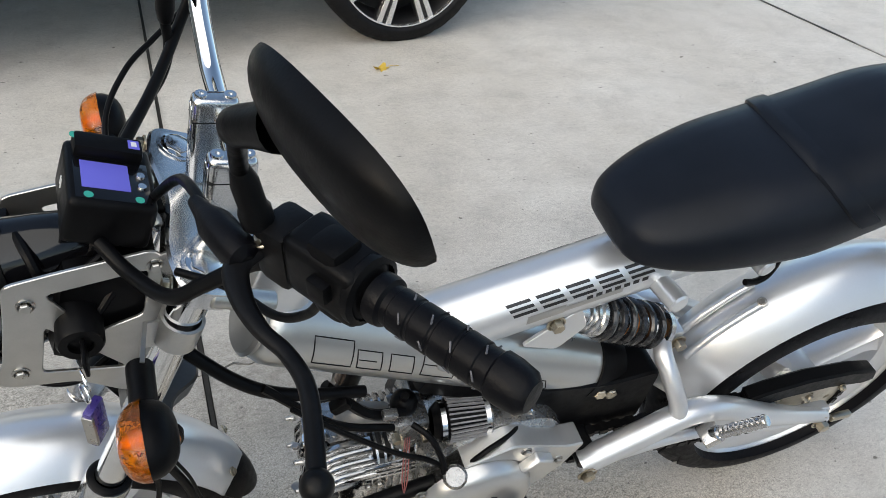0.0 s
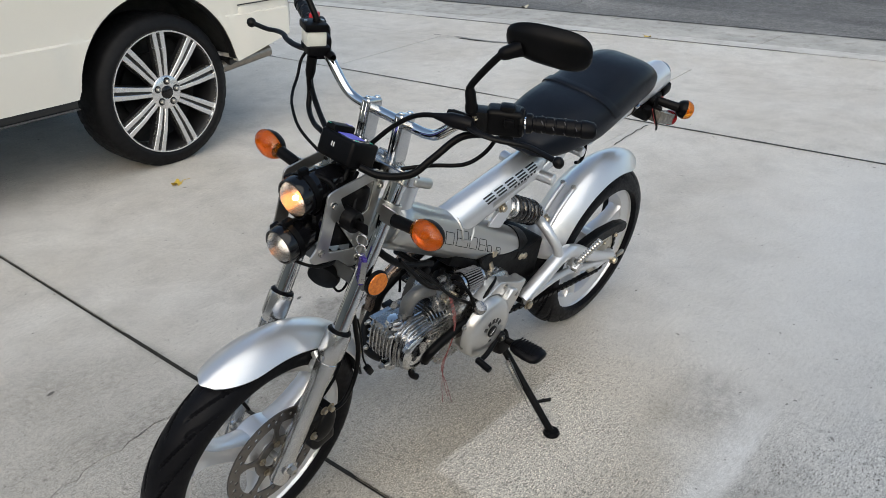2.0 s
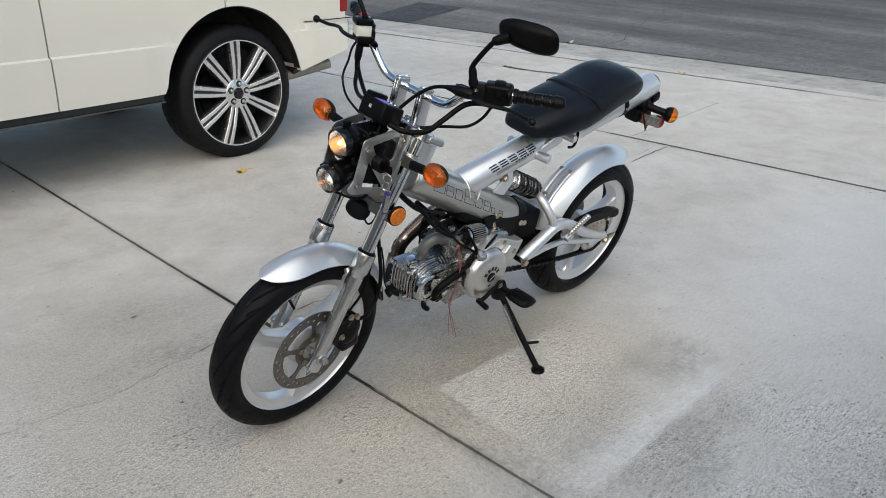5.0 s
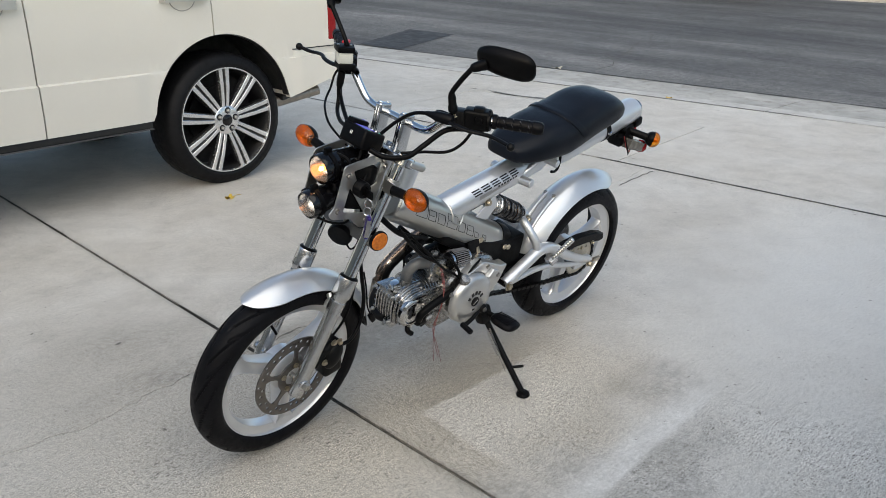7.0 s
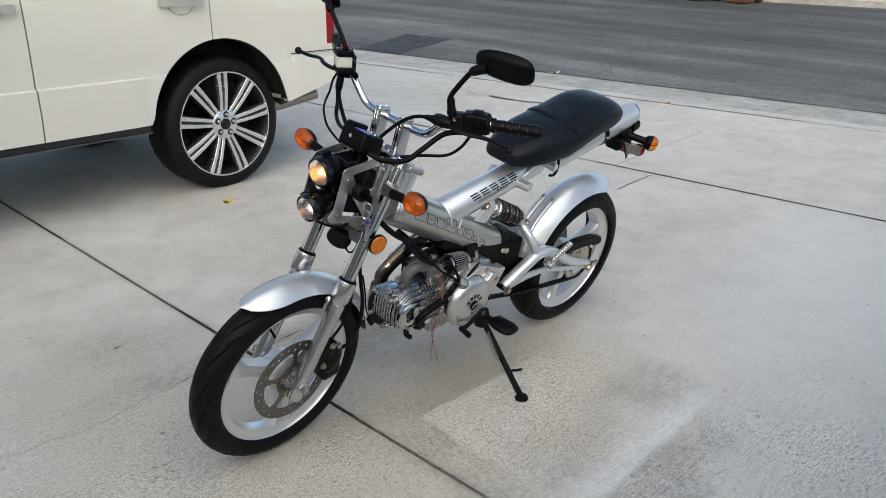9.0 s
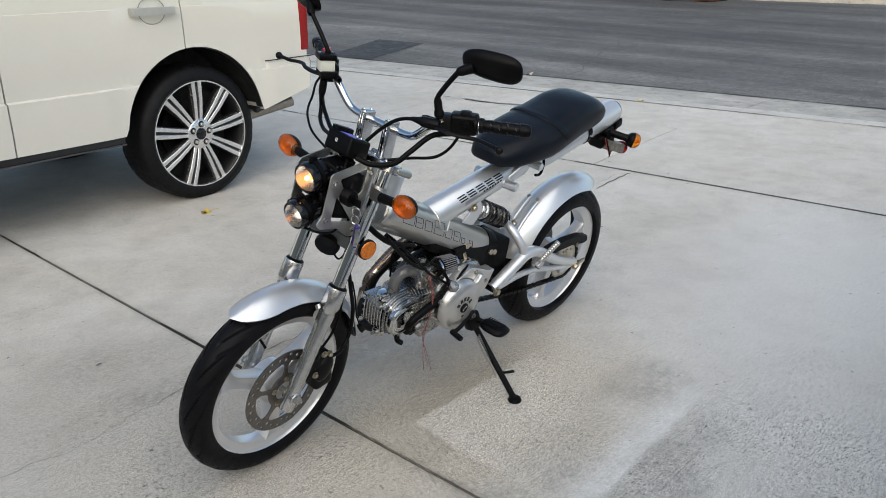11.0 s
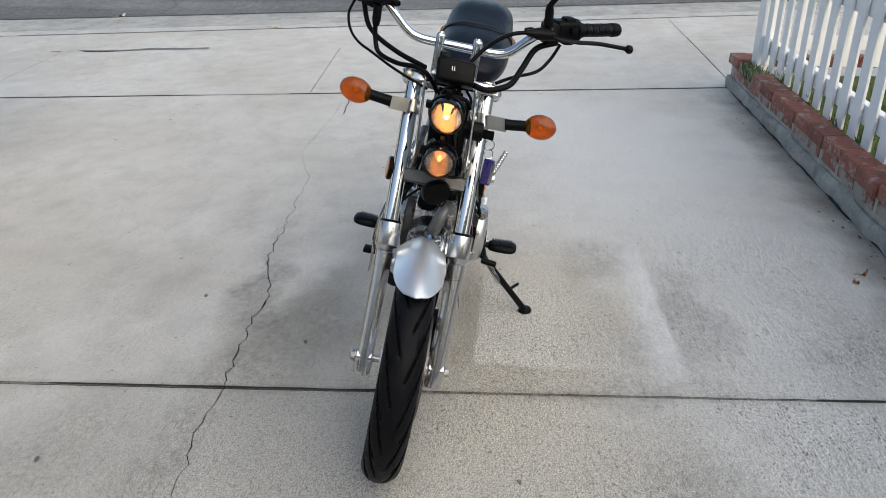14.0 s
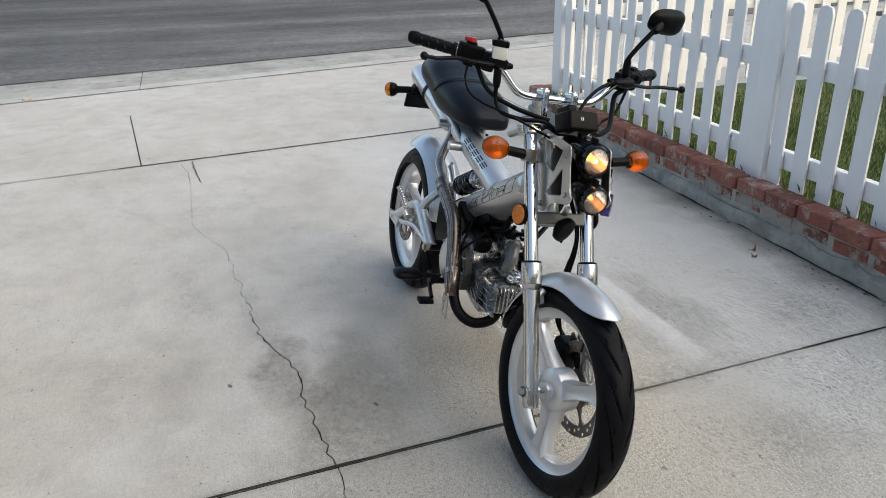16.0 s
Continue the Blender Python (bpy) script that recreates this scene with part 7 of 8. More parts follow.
bpart("seat_hook", tube([(-0.350, 0.075, 0.800), (-0.355, 0.086, 0.770), (-0.352, 0.088, 0.735), (-0.335, 0.090, 0.725), (-0.315, 0.090, 0.728)], 0.0048, 8, smooth=4), BLACK, seat, "bent black helmet hook")

# silencer and tail
SL0, SL1 = Vector((-0.42, 0, 0.735)), Vector((-0.895, 0, 0.842))
sl = (SL1 - SL0).length
silencer = bpart("silencer", lathe([(0, 0), (0.030, 0), (0.046, 0.03), (0.049, 0.05), (0.049, sl - 0.022), (0.046, sl - 0.006), (0.040, sl - 0.004), (0, sl - 0.004)], aim(SL0, SL1 - SL0), 44), SILVER, None, "silver silencer under the seat")
bpart("end_cap", lathe([(0.032, sl - 0.006), (0.032, sl + 0.018), (0.028, sl + 0.022), (0.024, sl + 0.018), (0.022, sl - 0.03), (0, sl - 0.03)], aim(SL0, SL1 - SL0), 36), ALLOY, silencer, "polished end cap")
bpart("silencer_strap", lathe([(0.0495, 0.262), (0.052, 0.262), (0.052, 0.284), (0.0495, 0.284)], aim(SL0, SL1 - SL0), 40), BLACK, silencer, "black rubber strap")
bpart("strap_clip", block((0.012, 0.008, 0.020), aim(SL0 + (SL1 - SL0).normalized() * 0.273 + Vector((0, 0.054, 0)), SL1 - SL0), 0.002), CHROME, silencer)
tail = bpart("tail_light", block((0.050, 0.085, 0.040), pose(-0.872, 0.0, 0.760, 0, 12), 0.008), REDLENS, None, "red tail light")
bpart("tail_bracket", block((0.110, 0.075, 0.020), pose(-0.812, 0.0, 0.775, 0, 14), 0.005), BLACK, tail)
bpart("tail_arm", rod((-0.800, -0.060, 0.785), (-0.800, 0.060, 0.785), 0.014), BLACK, tail)
bpart("plate_holder", block((0.014, 0.150, 0.060), pose(-0.830, 0, 0.738, 0, 20), 0.003), BLACKSTEEL, tail, "black metal plate bracket")
bpart("lamp_housing", block((0.092, 0.040, 0.036), pose(-0.835, 0.078, 0.734, 0, -14, -8), 0.006), mat("smoked_lamp_box", (0.16, 0.15, 0.135), 0.25, 0.2, 0.4, 60, 300, 0.1), tail, "smoked grey lamp housing")
bpart("rear_reflector", lathe([(0, -0.012), (0.021, -0.012), (0.024, -0.008), (0.024, 0.006), (0.020, 0.010), (0, 0.011)], aim(Vector((-0.884, 0.084, 0.722)), Vector((-1, 0.15, -0.25))), 24), REDLENS, tail, "round dark red reflector")
bpart("plate_lamp", block((0.045, 0.036, 0.034), pose(-0.880, 0.035, 0.806, 0, 15), 0.008), BLACK, tail)
for k, m_ in enumerate((BLACK, REDWIRE, BLACK, BLACK)):
    o = 0.006 * k
    bpart("tail_wire", tube([(-0.775, 0.062 + o * 0.5, 0.770), (-0.785, 0.075 + o, 0.735 - o), (-0.810, 0.080, 0.715 - o), (-0.840, 0.070, 0.722), (-0.850, 0.05, 0.745)], 0.0017, 6, smooth=5), m_, tail)

bpart("tail_body", ellipsoid((-0.835, 0.0, 0.790), 0.060, 0.052, 0.026), BLACK, tail)
bpart("tail_clamp", block((0.034, 0.020, 0.040), pose(-0.862, 0.030, 0.822, 0, 20), 0.004), STEEL, tail)
bpart("tail_box", block((0.070, 0.060, 0.045), pose(-0.800, 0.030, 0.752, 0, 14), 0.010), BLACK, tail)
# rear wheel
rear_wheel = cast_wheel(bpart, "rear_wheel", AXB, 0.226, 0.046, 3, 0.055, 0.050, 40, "silver three-spoke cast wheel")
bpart("tyre", tyre_mesh(AXB, 0.297, 0.066, 0.221, 16), TYRE, rear_wheel, "black rubber road tyre with angled grooves")
SPROCKET = mat("zinc_plate", (0.56, 0.52, 0.44), 0.38, 0.7, 0.12, 30, 500, 0.08, dirt=0.3)
n_t = 36
teeth = []
for k in range(n_t):
    for da, r in ((0, 0.073), (0.25, 0.079), (0.5, 0.079), (0.75, 0.073)):
        a = 2 * math.pi * (k + da) / n_t
        teeth.append((r * math.cos(a), r * math.sin(a)))
lighten = [[(0.050 * math.cos(a) + 0.0065 * math.cos(j), 0.050 * math.sin(a) + 0.0065 * math.sin(j)) for j in [2 * math.pi * q / 12 for q in range(12)]] for a in [2 * math.pi * q / 6 for q in range(6)]]
bpart("sprocket", plate(teeth, lighten, 0.006, axis_y(AXB + Vector((0, 0.070, 0))), 0), SPROCKET, rear_wheel, "pale zinc-plated chain sprocket", 20)
bpart("brake_disc", drilled_disc(AXB, -0.066, 0.070, 0.100, 0.004, 5, 10, 30), DISC, rear_wheel, "drilled steel brake disc", 20)
bpart("axle", rod(AXB + Vector((0, -0.130, 0)), AXB + Vector((0, 0.128, 0)), 0.008), STEEL, rear_wheel)
bpart("axle_nut", hexbolt(AXB + Vector((0, 0.119, 0)), (0, 1, 0), 0.012, 0.016), BRASS, rear_wheel)
bpart("cush_hub", lathe([(0.030, 0.04), (0.060, 0.045), (0.060, 0.066), (0.025, 0.068), (0, 0.068)], axis_y(AXB), 36), CASTING, rear_wheel)

rf_ = bpart("rear_fender", mudguard(AXB, 0.344, 14, 118, 0.070, 0.050, 0.03, 0.16), SILVER, None, "silver painted rear mudguard", 60)
for s in (1, -1):
    pts_ = [AXB + Vector((0.349 * math.cos(radians(a)), 0.020 * s, 0.349 * math.sin(radians(a)))) for a in (30, 40, 50, 56)]
    bpart("fender_bar", tube(pts_, 0.007, 10), SILVER, rf_)
    bpart("fender_bolt", hexbolt(AXB + Vector((0.356 * math.cos(radians(55)), 0.020 * s, 0.356 * math.sin(radians(55)))), (0.5, 0.2 * s, 0.8), 0.0055, 0.006), STEEL, rf_)

# swingarm
PIV = Vector((-0.165, 0, 0.352))
for s in (1, -1):
    y = 0.118 * s
    elbow = Vector((-0.335, y, 0.440))
    axle = AXB + Vector((0.0, 0.108 * s, 0.0))
    arm = bmesh.new()
    sweep(arm, spline([PIV + Vector((0.012, y, -0.002)), (-0.25, y, 0.402), elbow + Vector((0.01, 0, -0.004)), (-0.40, y, 0.420), (-0.52, y, 0.352), axle + Vector((-0.012, 0, 0.004))], 6), [(q[0] * 1.0, q[1]) for q in circle(0.020, 16, 0.022)], up=(0, 1, 0), scales=[1.0] * 24 + [0.95, 0.9, 0.85, 0.8, 0.75, 0.7, 0.7])
    sa = bpart("swingarm", arm, SILVER, None, "silver tubular swingarm side")
    low = tube([PIV + Vector((-0.005, y, -0.010)), (-0.30, y * 0.98, 0.352), (-0.40, y * 0.98, 0.345), (-0.50, y, 0.318), axle + Vector((0.07, 0, 0.012))], 0.011, 12, smooth=4)
    bpart("lower_tube", low, SILVER, sa)
    bpart("upper_tube", tube([(-0.304, y, 0.428), (-0.298, y * 0.95, 0.462), (-0.286, y * 0.72, 0.500), (-0.280, y * 0.48, 0.524), (-0.290, y * 0.22, 0.532)], 0.0150, 14, smooth=5), SILVER, sa)
    bpart("axle_plate", plate(rounded([(-0.70, 0.270), (-0.59, 0.262), (-0.575, 0.315), (-0.69, 0.305)], 0.012), [], 0.020, Matrix.Translation((0, 0.106 * s, 0)) @ pose(0, 0, 0, 90), 0.003), SILVER, sa)
    bpart("gusset", plate(rounded([(-0.36, 0.425), (-0.46, 0.380), (-0.40, 0.345)], 0.01), [], 0.012, Matrix.Translation((0, 0.116 * s, 0)) @ pose(0, 0, 0, 90), 0.002), SILVER, sa)
    bpart("pivot_bolt", hexbolt(PIV + Vector((0.010, 0.138 * s, -0.004)), (0, s, 0), 0.012, 0.010), BRASS, sa)
    bpart("adjuster", block((0.045, 0.012, 0.014), Matrix.Translation(AXB + Vector((-0.045, 0.118 * s, 0.004))), 0.003), BRASS, sa)
    # passenger foot rest
    p0, p1 = Vector((-0.365, 0.150 * s, 0.404)), Vector((-0.402, 0.186 * s, 0.490))
    pd = p1 - p0
    pr_ = [(0, 0), (0.013, 0), (0.013, 0.012)]
    for k in range(9):
        z = 0.014 + 0.0098 * k
        pr_ += [(0.0085, z), (0.0105, z + 0.003), (0.0105, z + 0.006), (0.0085, z + 0.009)]
    pr_ += [(0, pd.length)]
    pegb = lathe(pr_, aim(p0, pd), 14)
    pg = bpart("passenger_peg", pegb, ALLOY, sa, "folded ribbed alloy foot rest")
    bpart("peg_hinge", block((0.034, 0.036, 0.024), Matrix.Translation((-0.362, 0.146 * s, 0.400)) @ pose(0, 0, 0, 0, 35, 0), 0.004), ALLOY, sa)
bpart("pivot_tube", rod(PIV + Vector((0, -0.12, 0)), PIV + Vector((0, 0.12, 0)), 0.020), BLACKSTEEL)

# shock
SF, SR = Vector((-0.076, 0.012, 0.645)), Vector((-0.316, 0.012, 0.524))
sd_ = (SR - SF)
SLN = sd_.length
sd_ = sd_.normalized()
SM = aim(SF, sd_)
shock = bpart("shock_absorber", lathe([(0, -0.012), (0.012, -0.012), (0.013, 0.02), (0.020, 0.024), (0.022, 0.06), (0.026, 0.062), (0.026, 0.070), (0.030, 0.071), (0.030, 0.078), (0.033, 0.080), (0.033, 0.088), (0.016, 0.090), (0.016, SLN - 0.04), (0.033, SLN - 0.036), (0.033, SLN - 0.026), (0.012, SLN - 0.02), (0.012, SLN + 0.012), (0, SLN + 0.012)], SM, 30), ALLOY, None, "coil-over rear shock absorber")
turns, sp = 6.2, []
for k in range(int(turns * 22) + 1):
    a = 2 * math.pi * k / 22
    sp.append(SM @ Vector((0.032 * math.cos(a), 0.032 * math.sin(a), 0.092 + (SLN - 0.132) * k / (turns * 22))))
bpart("spring", tube(sp, 0.0062, 8), SPRING, shock, "thick black coil spring")
bpart("bump_ring", lathe([(0.017, SLN * 0.62), (0.024, SLN * 0.62), (0.024, SLN * 0.62 + 0.016), (0.017, SLN * 0.62 + 0.016)], SM, 24), ORANGE, shock, "orange bump stop")
bpart("shock_bolt", hexbolt(SF + Vector((0.004, 0.030, 0.002)), (0, 1, 0), 0.010, 0.012), BRASS, shock)
bpart("shock_bolt", hexbolt(SR + Vector((0, 0.026, 0)), (0, 1, 0), 0.010, 0.014), BRASS, shock)
bpart("shock_clevis", block((0.040, 0.066, 0.030), Matrix.Translation(SR + Vector((0.010, -0.010, 0.004))), 0.006), SILVER, shock)
bpart("shock_lug", plate(rounded([(-0.03, 0.60), (-0.11, 0.665), (-0.13, 0.62), (-0.09, 0.575)], 0.01), [], 0.006, Matrix.Translation((0, 0.035, 0)) @ pose(0, 0, 0, 90), 0.001), SILVER, upper_tube)

# chain, guard
CS = Vector((-0.060, 0.070, 0.330))
top = [(CS + Vector((0, 0, 0.030))).lerp(AXB + Vector((0, 0.070, 0.074)), k / 46) for k in range(47)]
bot = [(AXB + Vector((0, 0.070, -0.074))).lerp(CS + Vector((0, 0, -0.030)), k / 46) - Vector((0, 0, 0.012 * math.sin(math.pi * k / 46))) for k in range(47)]
back = [AXB + Vector((0, 0.070, 0)) + Vector((0.076 * math.cos(radians(90 + a)), 0, 0.076 * math.sin(radians(90 + a)))) for a in range(9, 180, 9)]
loop = top + back + bot
cbm = bmesh.new()
for k in range(len(loop) - 1):
    a, b = loop[k], loop[k + 1]
    d = (b - a)
    w = 0.0085 if k % 2 else 0.0060
    block((d.length * 1.15, w * 2, 0.011), Matrix.Translation((a + b) / 2) @ pose(0, 0, 0, 0, -math.degrees(math.atan2(d.z, d.x)), 0), 0, cbm)
bpart("drive_chain", cbm, BLACKSTEEL, None, "oily dark roller chain")
guard = bmesh.new()
gp = [(-0.475, 0.388), (-0.52, 0.398), (-0.60, 0.404), (-0.70, 0.396), (-0.762, 0.378), (-0.770, 0.352), (-0.745, 0.345), (-0.66, 0.360), (-0.56, 0.362), (-0.49, 0.350)]
cg = bpart("chain_guard", plate(gp, [], 0.030, Matrix.Translation((0, 0.088, 0)) @ pose(0, 0, 0, 90), 0.004), BLACK, None, "black plastic chain guard")
for x, z in ((-0.62, 0.352), (-0.69, 0.357)):
    bpart("guard_bolt", hexbolt(Vector((x, 0.104, z)), (0, 1, 0), 0.006, 0.008), BRASS, cg)


# ---- engine ----
ED = Vector((1, 0, 0.01)).normalized()
EU = Vector((-0.01, 0, 1)).normalized()
EM = Matrix.Translation((0.064, 0, 0.352)) @ Matrix((ED, Vector((0, 1, 0)), EU)).transposed().to_4x4()
case_out = rounded([(0.095, 0.300), (0.120, 0.340), (0.115, 0.420), (0.060, 0.468), (-0.020, 0.480), (-0.085, 0.470), (-0.120, 0.420), (-0.115, 0.350), (-0.070, 0.290), (0.020, 0.262)], 0.02, 4)
engine = bpart("engine", plate(case_out, [], 0.170, Matrix.Translation((0, 0.010, 0)) @ pose(0, 0, 0, 90), 0.008), CASTING, None, "air-cooled single cylinder engine with stained cast crankcase")
# finned barrel
# near-black core paints the shade in the gaps between the fins
barrel = bpart("cylinder", block((0.100, 0.098, 0.100), EM @ pose(0.085, 0, 0.0), 0.012), DARKCAST, engine, "finned cast cylinder with gaps coloured dark")
for k in range(8):
    bpart("fin", plate(rounded([(-0.072, -0.060), (0.066, -0.060), (0.072, -0.020), (0.072, 0.040), (0.040, 0.070), (-0.040, 0.070), (-0.072, 0.040)], 0.018, 3), [], 0.0036, EM @ pose(0.040 + 0.0118 * k, 0, 0.0) @ Matrix(((0, 0, 1, 0), (1, 0, 0, 0), (0, 1, 0, 0), (0, 0, 0, 1))), 0), FINALLOY, barrel, smooth=20)
head = bpart("cylinder_head", block((0.084, 0.108, 0.098), EM @ pose(0.172, 0, -0.003), 0.018), CASTING, engine, "finned polished cylinder head")
# thin upright fins on the front of the head
for k in range(6):
    y = -0.046 + 0.0122 * k
    h = 0.048 - 0.006 * (abs(k - 3) / 4) ** 2
    fp = rounded([(-0.014, -h), (0.010, -h * 0.92), (0.0145, -h * 0.5), (0.0145, h * 0.6), (0.006, h * 0.95), (-0.014, h)], 0.006, 2)
    bpart("fin", plate(fp, [], 0.0042, EM @ Matrix.Translation((0.206, y, -0.010)) @ pose(0, 0, 0, 90), 0.0008), FINALLOY, head)
# stepped ribs that run along the top and turn down the side
for k in range(4):
    off, y = 0.0125 * k, 0.0705 - 0.0125 * k
    path = spline([EM @ Vector(q) for q in ((0.196 + off * 0.50, y, -0.052), (0.200 + off * 0.50, y, -0.005), (0.190 + off * 0.50, y, 0.024 + off * 0.50), (0.172, y, 0.038 + off * 0.70), (0.130, y, 0.042 + off * 0.70), (0.118, y, 0.042 + off * 0.70))], 5)
    bpart("head_rib", sweep(bmesh.new(), path, [(-0.0052, -0.006), (0.0030, -0.006), (0.0044, -0.002), (0.0044, 0.002), (0.0030, 0.006), (-0.0052, 0.006)], up=(0, 1, 0)), ALLOY, head)
for k in range(5):
    bpart("fin", block((0.070, 0.118, 0.0038), EM @ pose(0.172, -0.010, -0.050 + 0.021 * k), 0.0012, seg=1), FINALLOY, head)
for y, z in ((0.026, 0.050), (-0.058, 0.046), (0.026, -0.050), (-0.058, -0.046)):
    bpart("head_nut", lathe([(0.0065, 0), (0.0065, 0.007), (0.0042, 0.010), (0.0042, 0.016), (0, 0.018)], EM @ Matrix.Translation((0.216, y * 0.95, z * 0.92 - 0.010)) @ pose(0, 0, 0, 0, 90), 8), STEEL, head)
for z in (0.058, -0.058):
    cap_m = EM @ (pose(0.196, 0.010, z - 0.004, 0, 8) if z > 0 else pose(0.200, 0.012, z, 180))
    tc = bpart("tappet_cap", lathe([(0.024, 0), (0.024, 0.008), (0.021, 0.012), (0.019, 0.020), (0.016, 0.022), (0, 0.0225)], cap_m, 24), CHROME, head, "polished valve cap")
    bpart("cap_bolt", hexbolt(cap_m @ Vector((0.030, 0, 0.006)), cap_m.to_3x3() @ Vector((0, 0, 1)), 0.005, 0.007), STEEL, tc)
    bpart("cap_bolt", hexbolt(cap_m @ Vector((-0.030, 0, 0.006)), cap_m.to_3x3() @ Vector((0, 0, 1)), 0.005, 0.007), STEEL, tc)
bpart("cam_cover", lathe([(0.050, -0.006), (0.050, 0.006), (0.045, 0.011), (0.037, 0.013), (0.034, 0.009), (0, 0.009)], EM @ Matrix.Translation((0.172, 0.068, -0.010)) @ pose(0, 0, 0, -90), 36), ALLOY, head, "round polished cam cover")
for k in range(3):
    bpart("cover_mark", block((0.013, 0.002, 0.011), EM @ pose(0.182, 0.0785, 0.010 - 0.016 * k), 0.002, seg=1), LETTERS, head)
for a in (35, 155, 275):
    bpart("cover_bolt", hexbolt(EM @ Vector((0.172 + 0.047 * math.cos(radians(a)), 0.074, -0.010 + 0.047 * math.sin(radians(a)))), (0, 1, 0), 0.005, 0.007), STEEL, head)
bpart("chain_tunnel", plate(rounded([(0.010, -0.050), (0.150, -0.048), (0.150, 0.046), (0.010, 0.052)], 0.012, 3), [], 0.016, EM @ Matrix.Translation((0, 0.060, 0)) @ pose(0, 0, 0, 90), 0.004), CASTING, engine, "cast cam chain tunnel")
for k in range(3):
    bpart("cover_rib", block((0.105, 0.006, 0.0050), EM @ pose(0.082, 0.070, 0.022 + 0.012 * k), 0.0015), ALLOY, engine)
for x, z in ((0.03, 0.030), (0.03, -0.034), (0.095, -0.036), (0.110, 0.000)):
    bpart("case_screw", hexbolt(EM @ Vector((x, 0.069, z)), (0, 1, 0), 0.006, 0.007), STEEL, engine)
# generator cover
GC = Vector((0.040, 0.100, 0.366))
gp = rounded([(0.092 * math.cos(radians(a)) + GC.x, 0.092 * math.sin(radians(a)) + GC.z) for a in range(70, 341, 18)] + [(-0.030, 0.325), (-0.080, 0.352), (-0.107, 0.386), (-0.133, 0.442), (-0.102, 0.444), (-0.073, 0.457), (-0.035, 0.474), (-0.006, 0.484)], 0.007, 2)
gc = bpart("generator_cover", plate(gp, [], 0.040, Matrix.Translation((0, 0.108, 0)) @ pose(0, 0, 0, 90), 0.0025), COVER, engine, "smooth silver generator cover", 30)
bpart("cover_dome", lathe([(0.090, 0.0), (0.088, 0.016), (0.078, 0.026), (0.050, 0.031), (0.020, 0.032), (0, 0.032)], aim(Vector((GC.x, 0.126, GC.z)), (0, 1, 0)), 44), COVER, gc, "domed round cover", 60)
bpart("cover_fin", plate([(-0.02, 0.428), (-0.05, 0.420), (-0.075, 0.440), (-0.045, 0.455)], [], 0.018, Matrix.Translation((0, 0.136, 0)) @ pose(0, 0, 0, 90), 0.003), COVER, gc)
bpart("inspection_plug", lathe([(0.017, 0), (0.017, 0.003), (0.014, 0.004), (0, 0.004)], aim(Vector((GC.x, 0.157, GC.z)), (0, 1, 0)), 24), BLACKSTEEL, gc)
bpart("plug_slot", block((0.022, 0.003, 0.004), Matrix.Translation((GC.x, 0.1620, GC.z)) @ pose(0, 0, 0, 0, 40, 0), 0.0008), ALLOY, gc)
for k, a in enumerate((150, 118, 90, 62, 30, 270)):
    q = Vector((GC.x + 0.032 * math.cos(radians(a)), 0.1575, GC.z + 0.032 * math.sin(radians(a))))
    bpart("print_bar", block((0.011, 0.0015, 0.014 if k < 5 else 0.007), Matrix.Translation(q) @ pose(0, 0, 0, 0, 90 - a, 0), 0.0004), LETTERS, gc)
for x, z in ((0.120, 0.335), (0.128, 0.405), (0.075, 0.455), (-0.092, 0.410), (-0.020, 0.300), (-0.030, 0.462)):
    bpart("case_screw", hexbolt(Vector((x, 0.128, z)), (0, 1, 0), 0.006, 0.006), STEEL, gc)
bpart("sump", plate(rounded([(0.16, 0.285), (0.09, 0.310), (-0.02, 0.300), (-0.03, 0.262), (0.06, 0.238), (0.13, 0.232)], 0.012), [], 0.10, Matrix.Translation((0, 0.02, 0)) @ pose(0, 0, 0, 90), 0.006), CASTING, engine)
cc = bpart("clutch_cover", lathe([(0.085, 0.0), (0.085, 0.022), (0.080, 0.028), (0.066, 0.030), (0.062, 0.040), (0.030, 0.046), (0, 0.046)], aim(Vector((-0.010, -0.074, 0.360)), (0, -1, 0)), 36), COVER, engine, "round silver clutch cover")
for k in range(8):
    a = math.pi * 2 * k / 8 + 0.2
    bpart("case_screw", hexbolt(Vector((-0.010 + 0.078 * math.cos(a), -0.100, 0.360 + 0.078 * math.sin(a))), (0, -1, 0), 0.005, 0.008), STEEL, cc)
bpart("case_step", plate(rounded([(0.110, 0.300), (0.125, 0.360), (0.105, 0.420), (0.040, 0.452), (0.020, 0.300)], 0.015, 3), [], 0.030, Matrix.Translation((0, -0.082, 0)) @ pose(0, 0, 0, 90), 0.004), DARKCAST, engine)
for k in range(4):
    bpart("case_rib", block((0.085, 0.006, 0.005), pose(0.070, -0.098, 0.330 + 0.026 * k, 0, -8), 0.0015), CASTING, engine)
bpart("electric_starter", rod((0.105, -0.035, 0.452), (0.010, -0.035, 0.470), 0.030, bevel=0.008), BLACKSTEEL, engine, "black electric starter on the crankcase")
bpart("battery_box", block((0.110, 0.120, 0.075), pose(-0.030, -0.020, 0.500, 0, 20), 0.012), BLACK, engine, "black box under the frame tube")
for a, b, c_ in (((0.150, -0.060, 0.520), (0.115, -0.112, 0.450), (0.060, -0.116, 0.385)), ((0.060, -0.070, 0.530), (0.105, -0.115, 0.445), (0.120, -0.105, 0.375))):
    bpart("case_wire", tube([a, b, c_], 0.0038, 8, smooth=6), BLACK, engine)
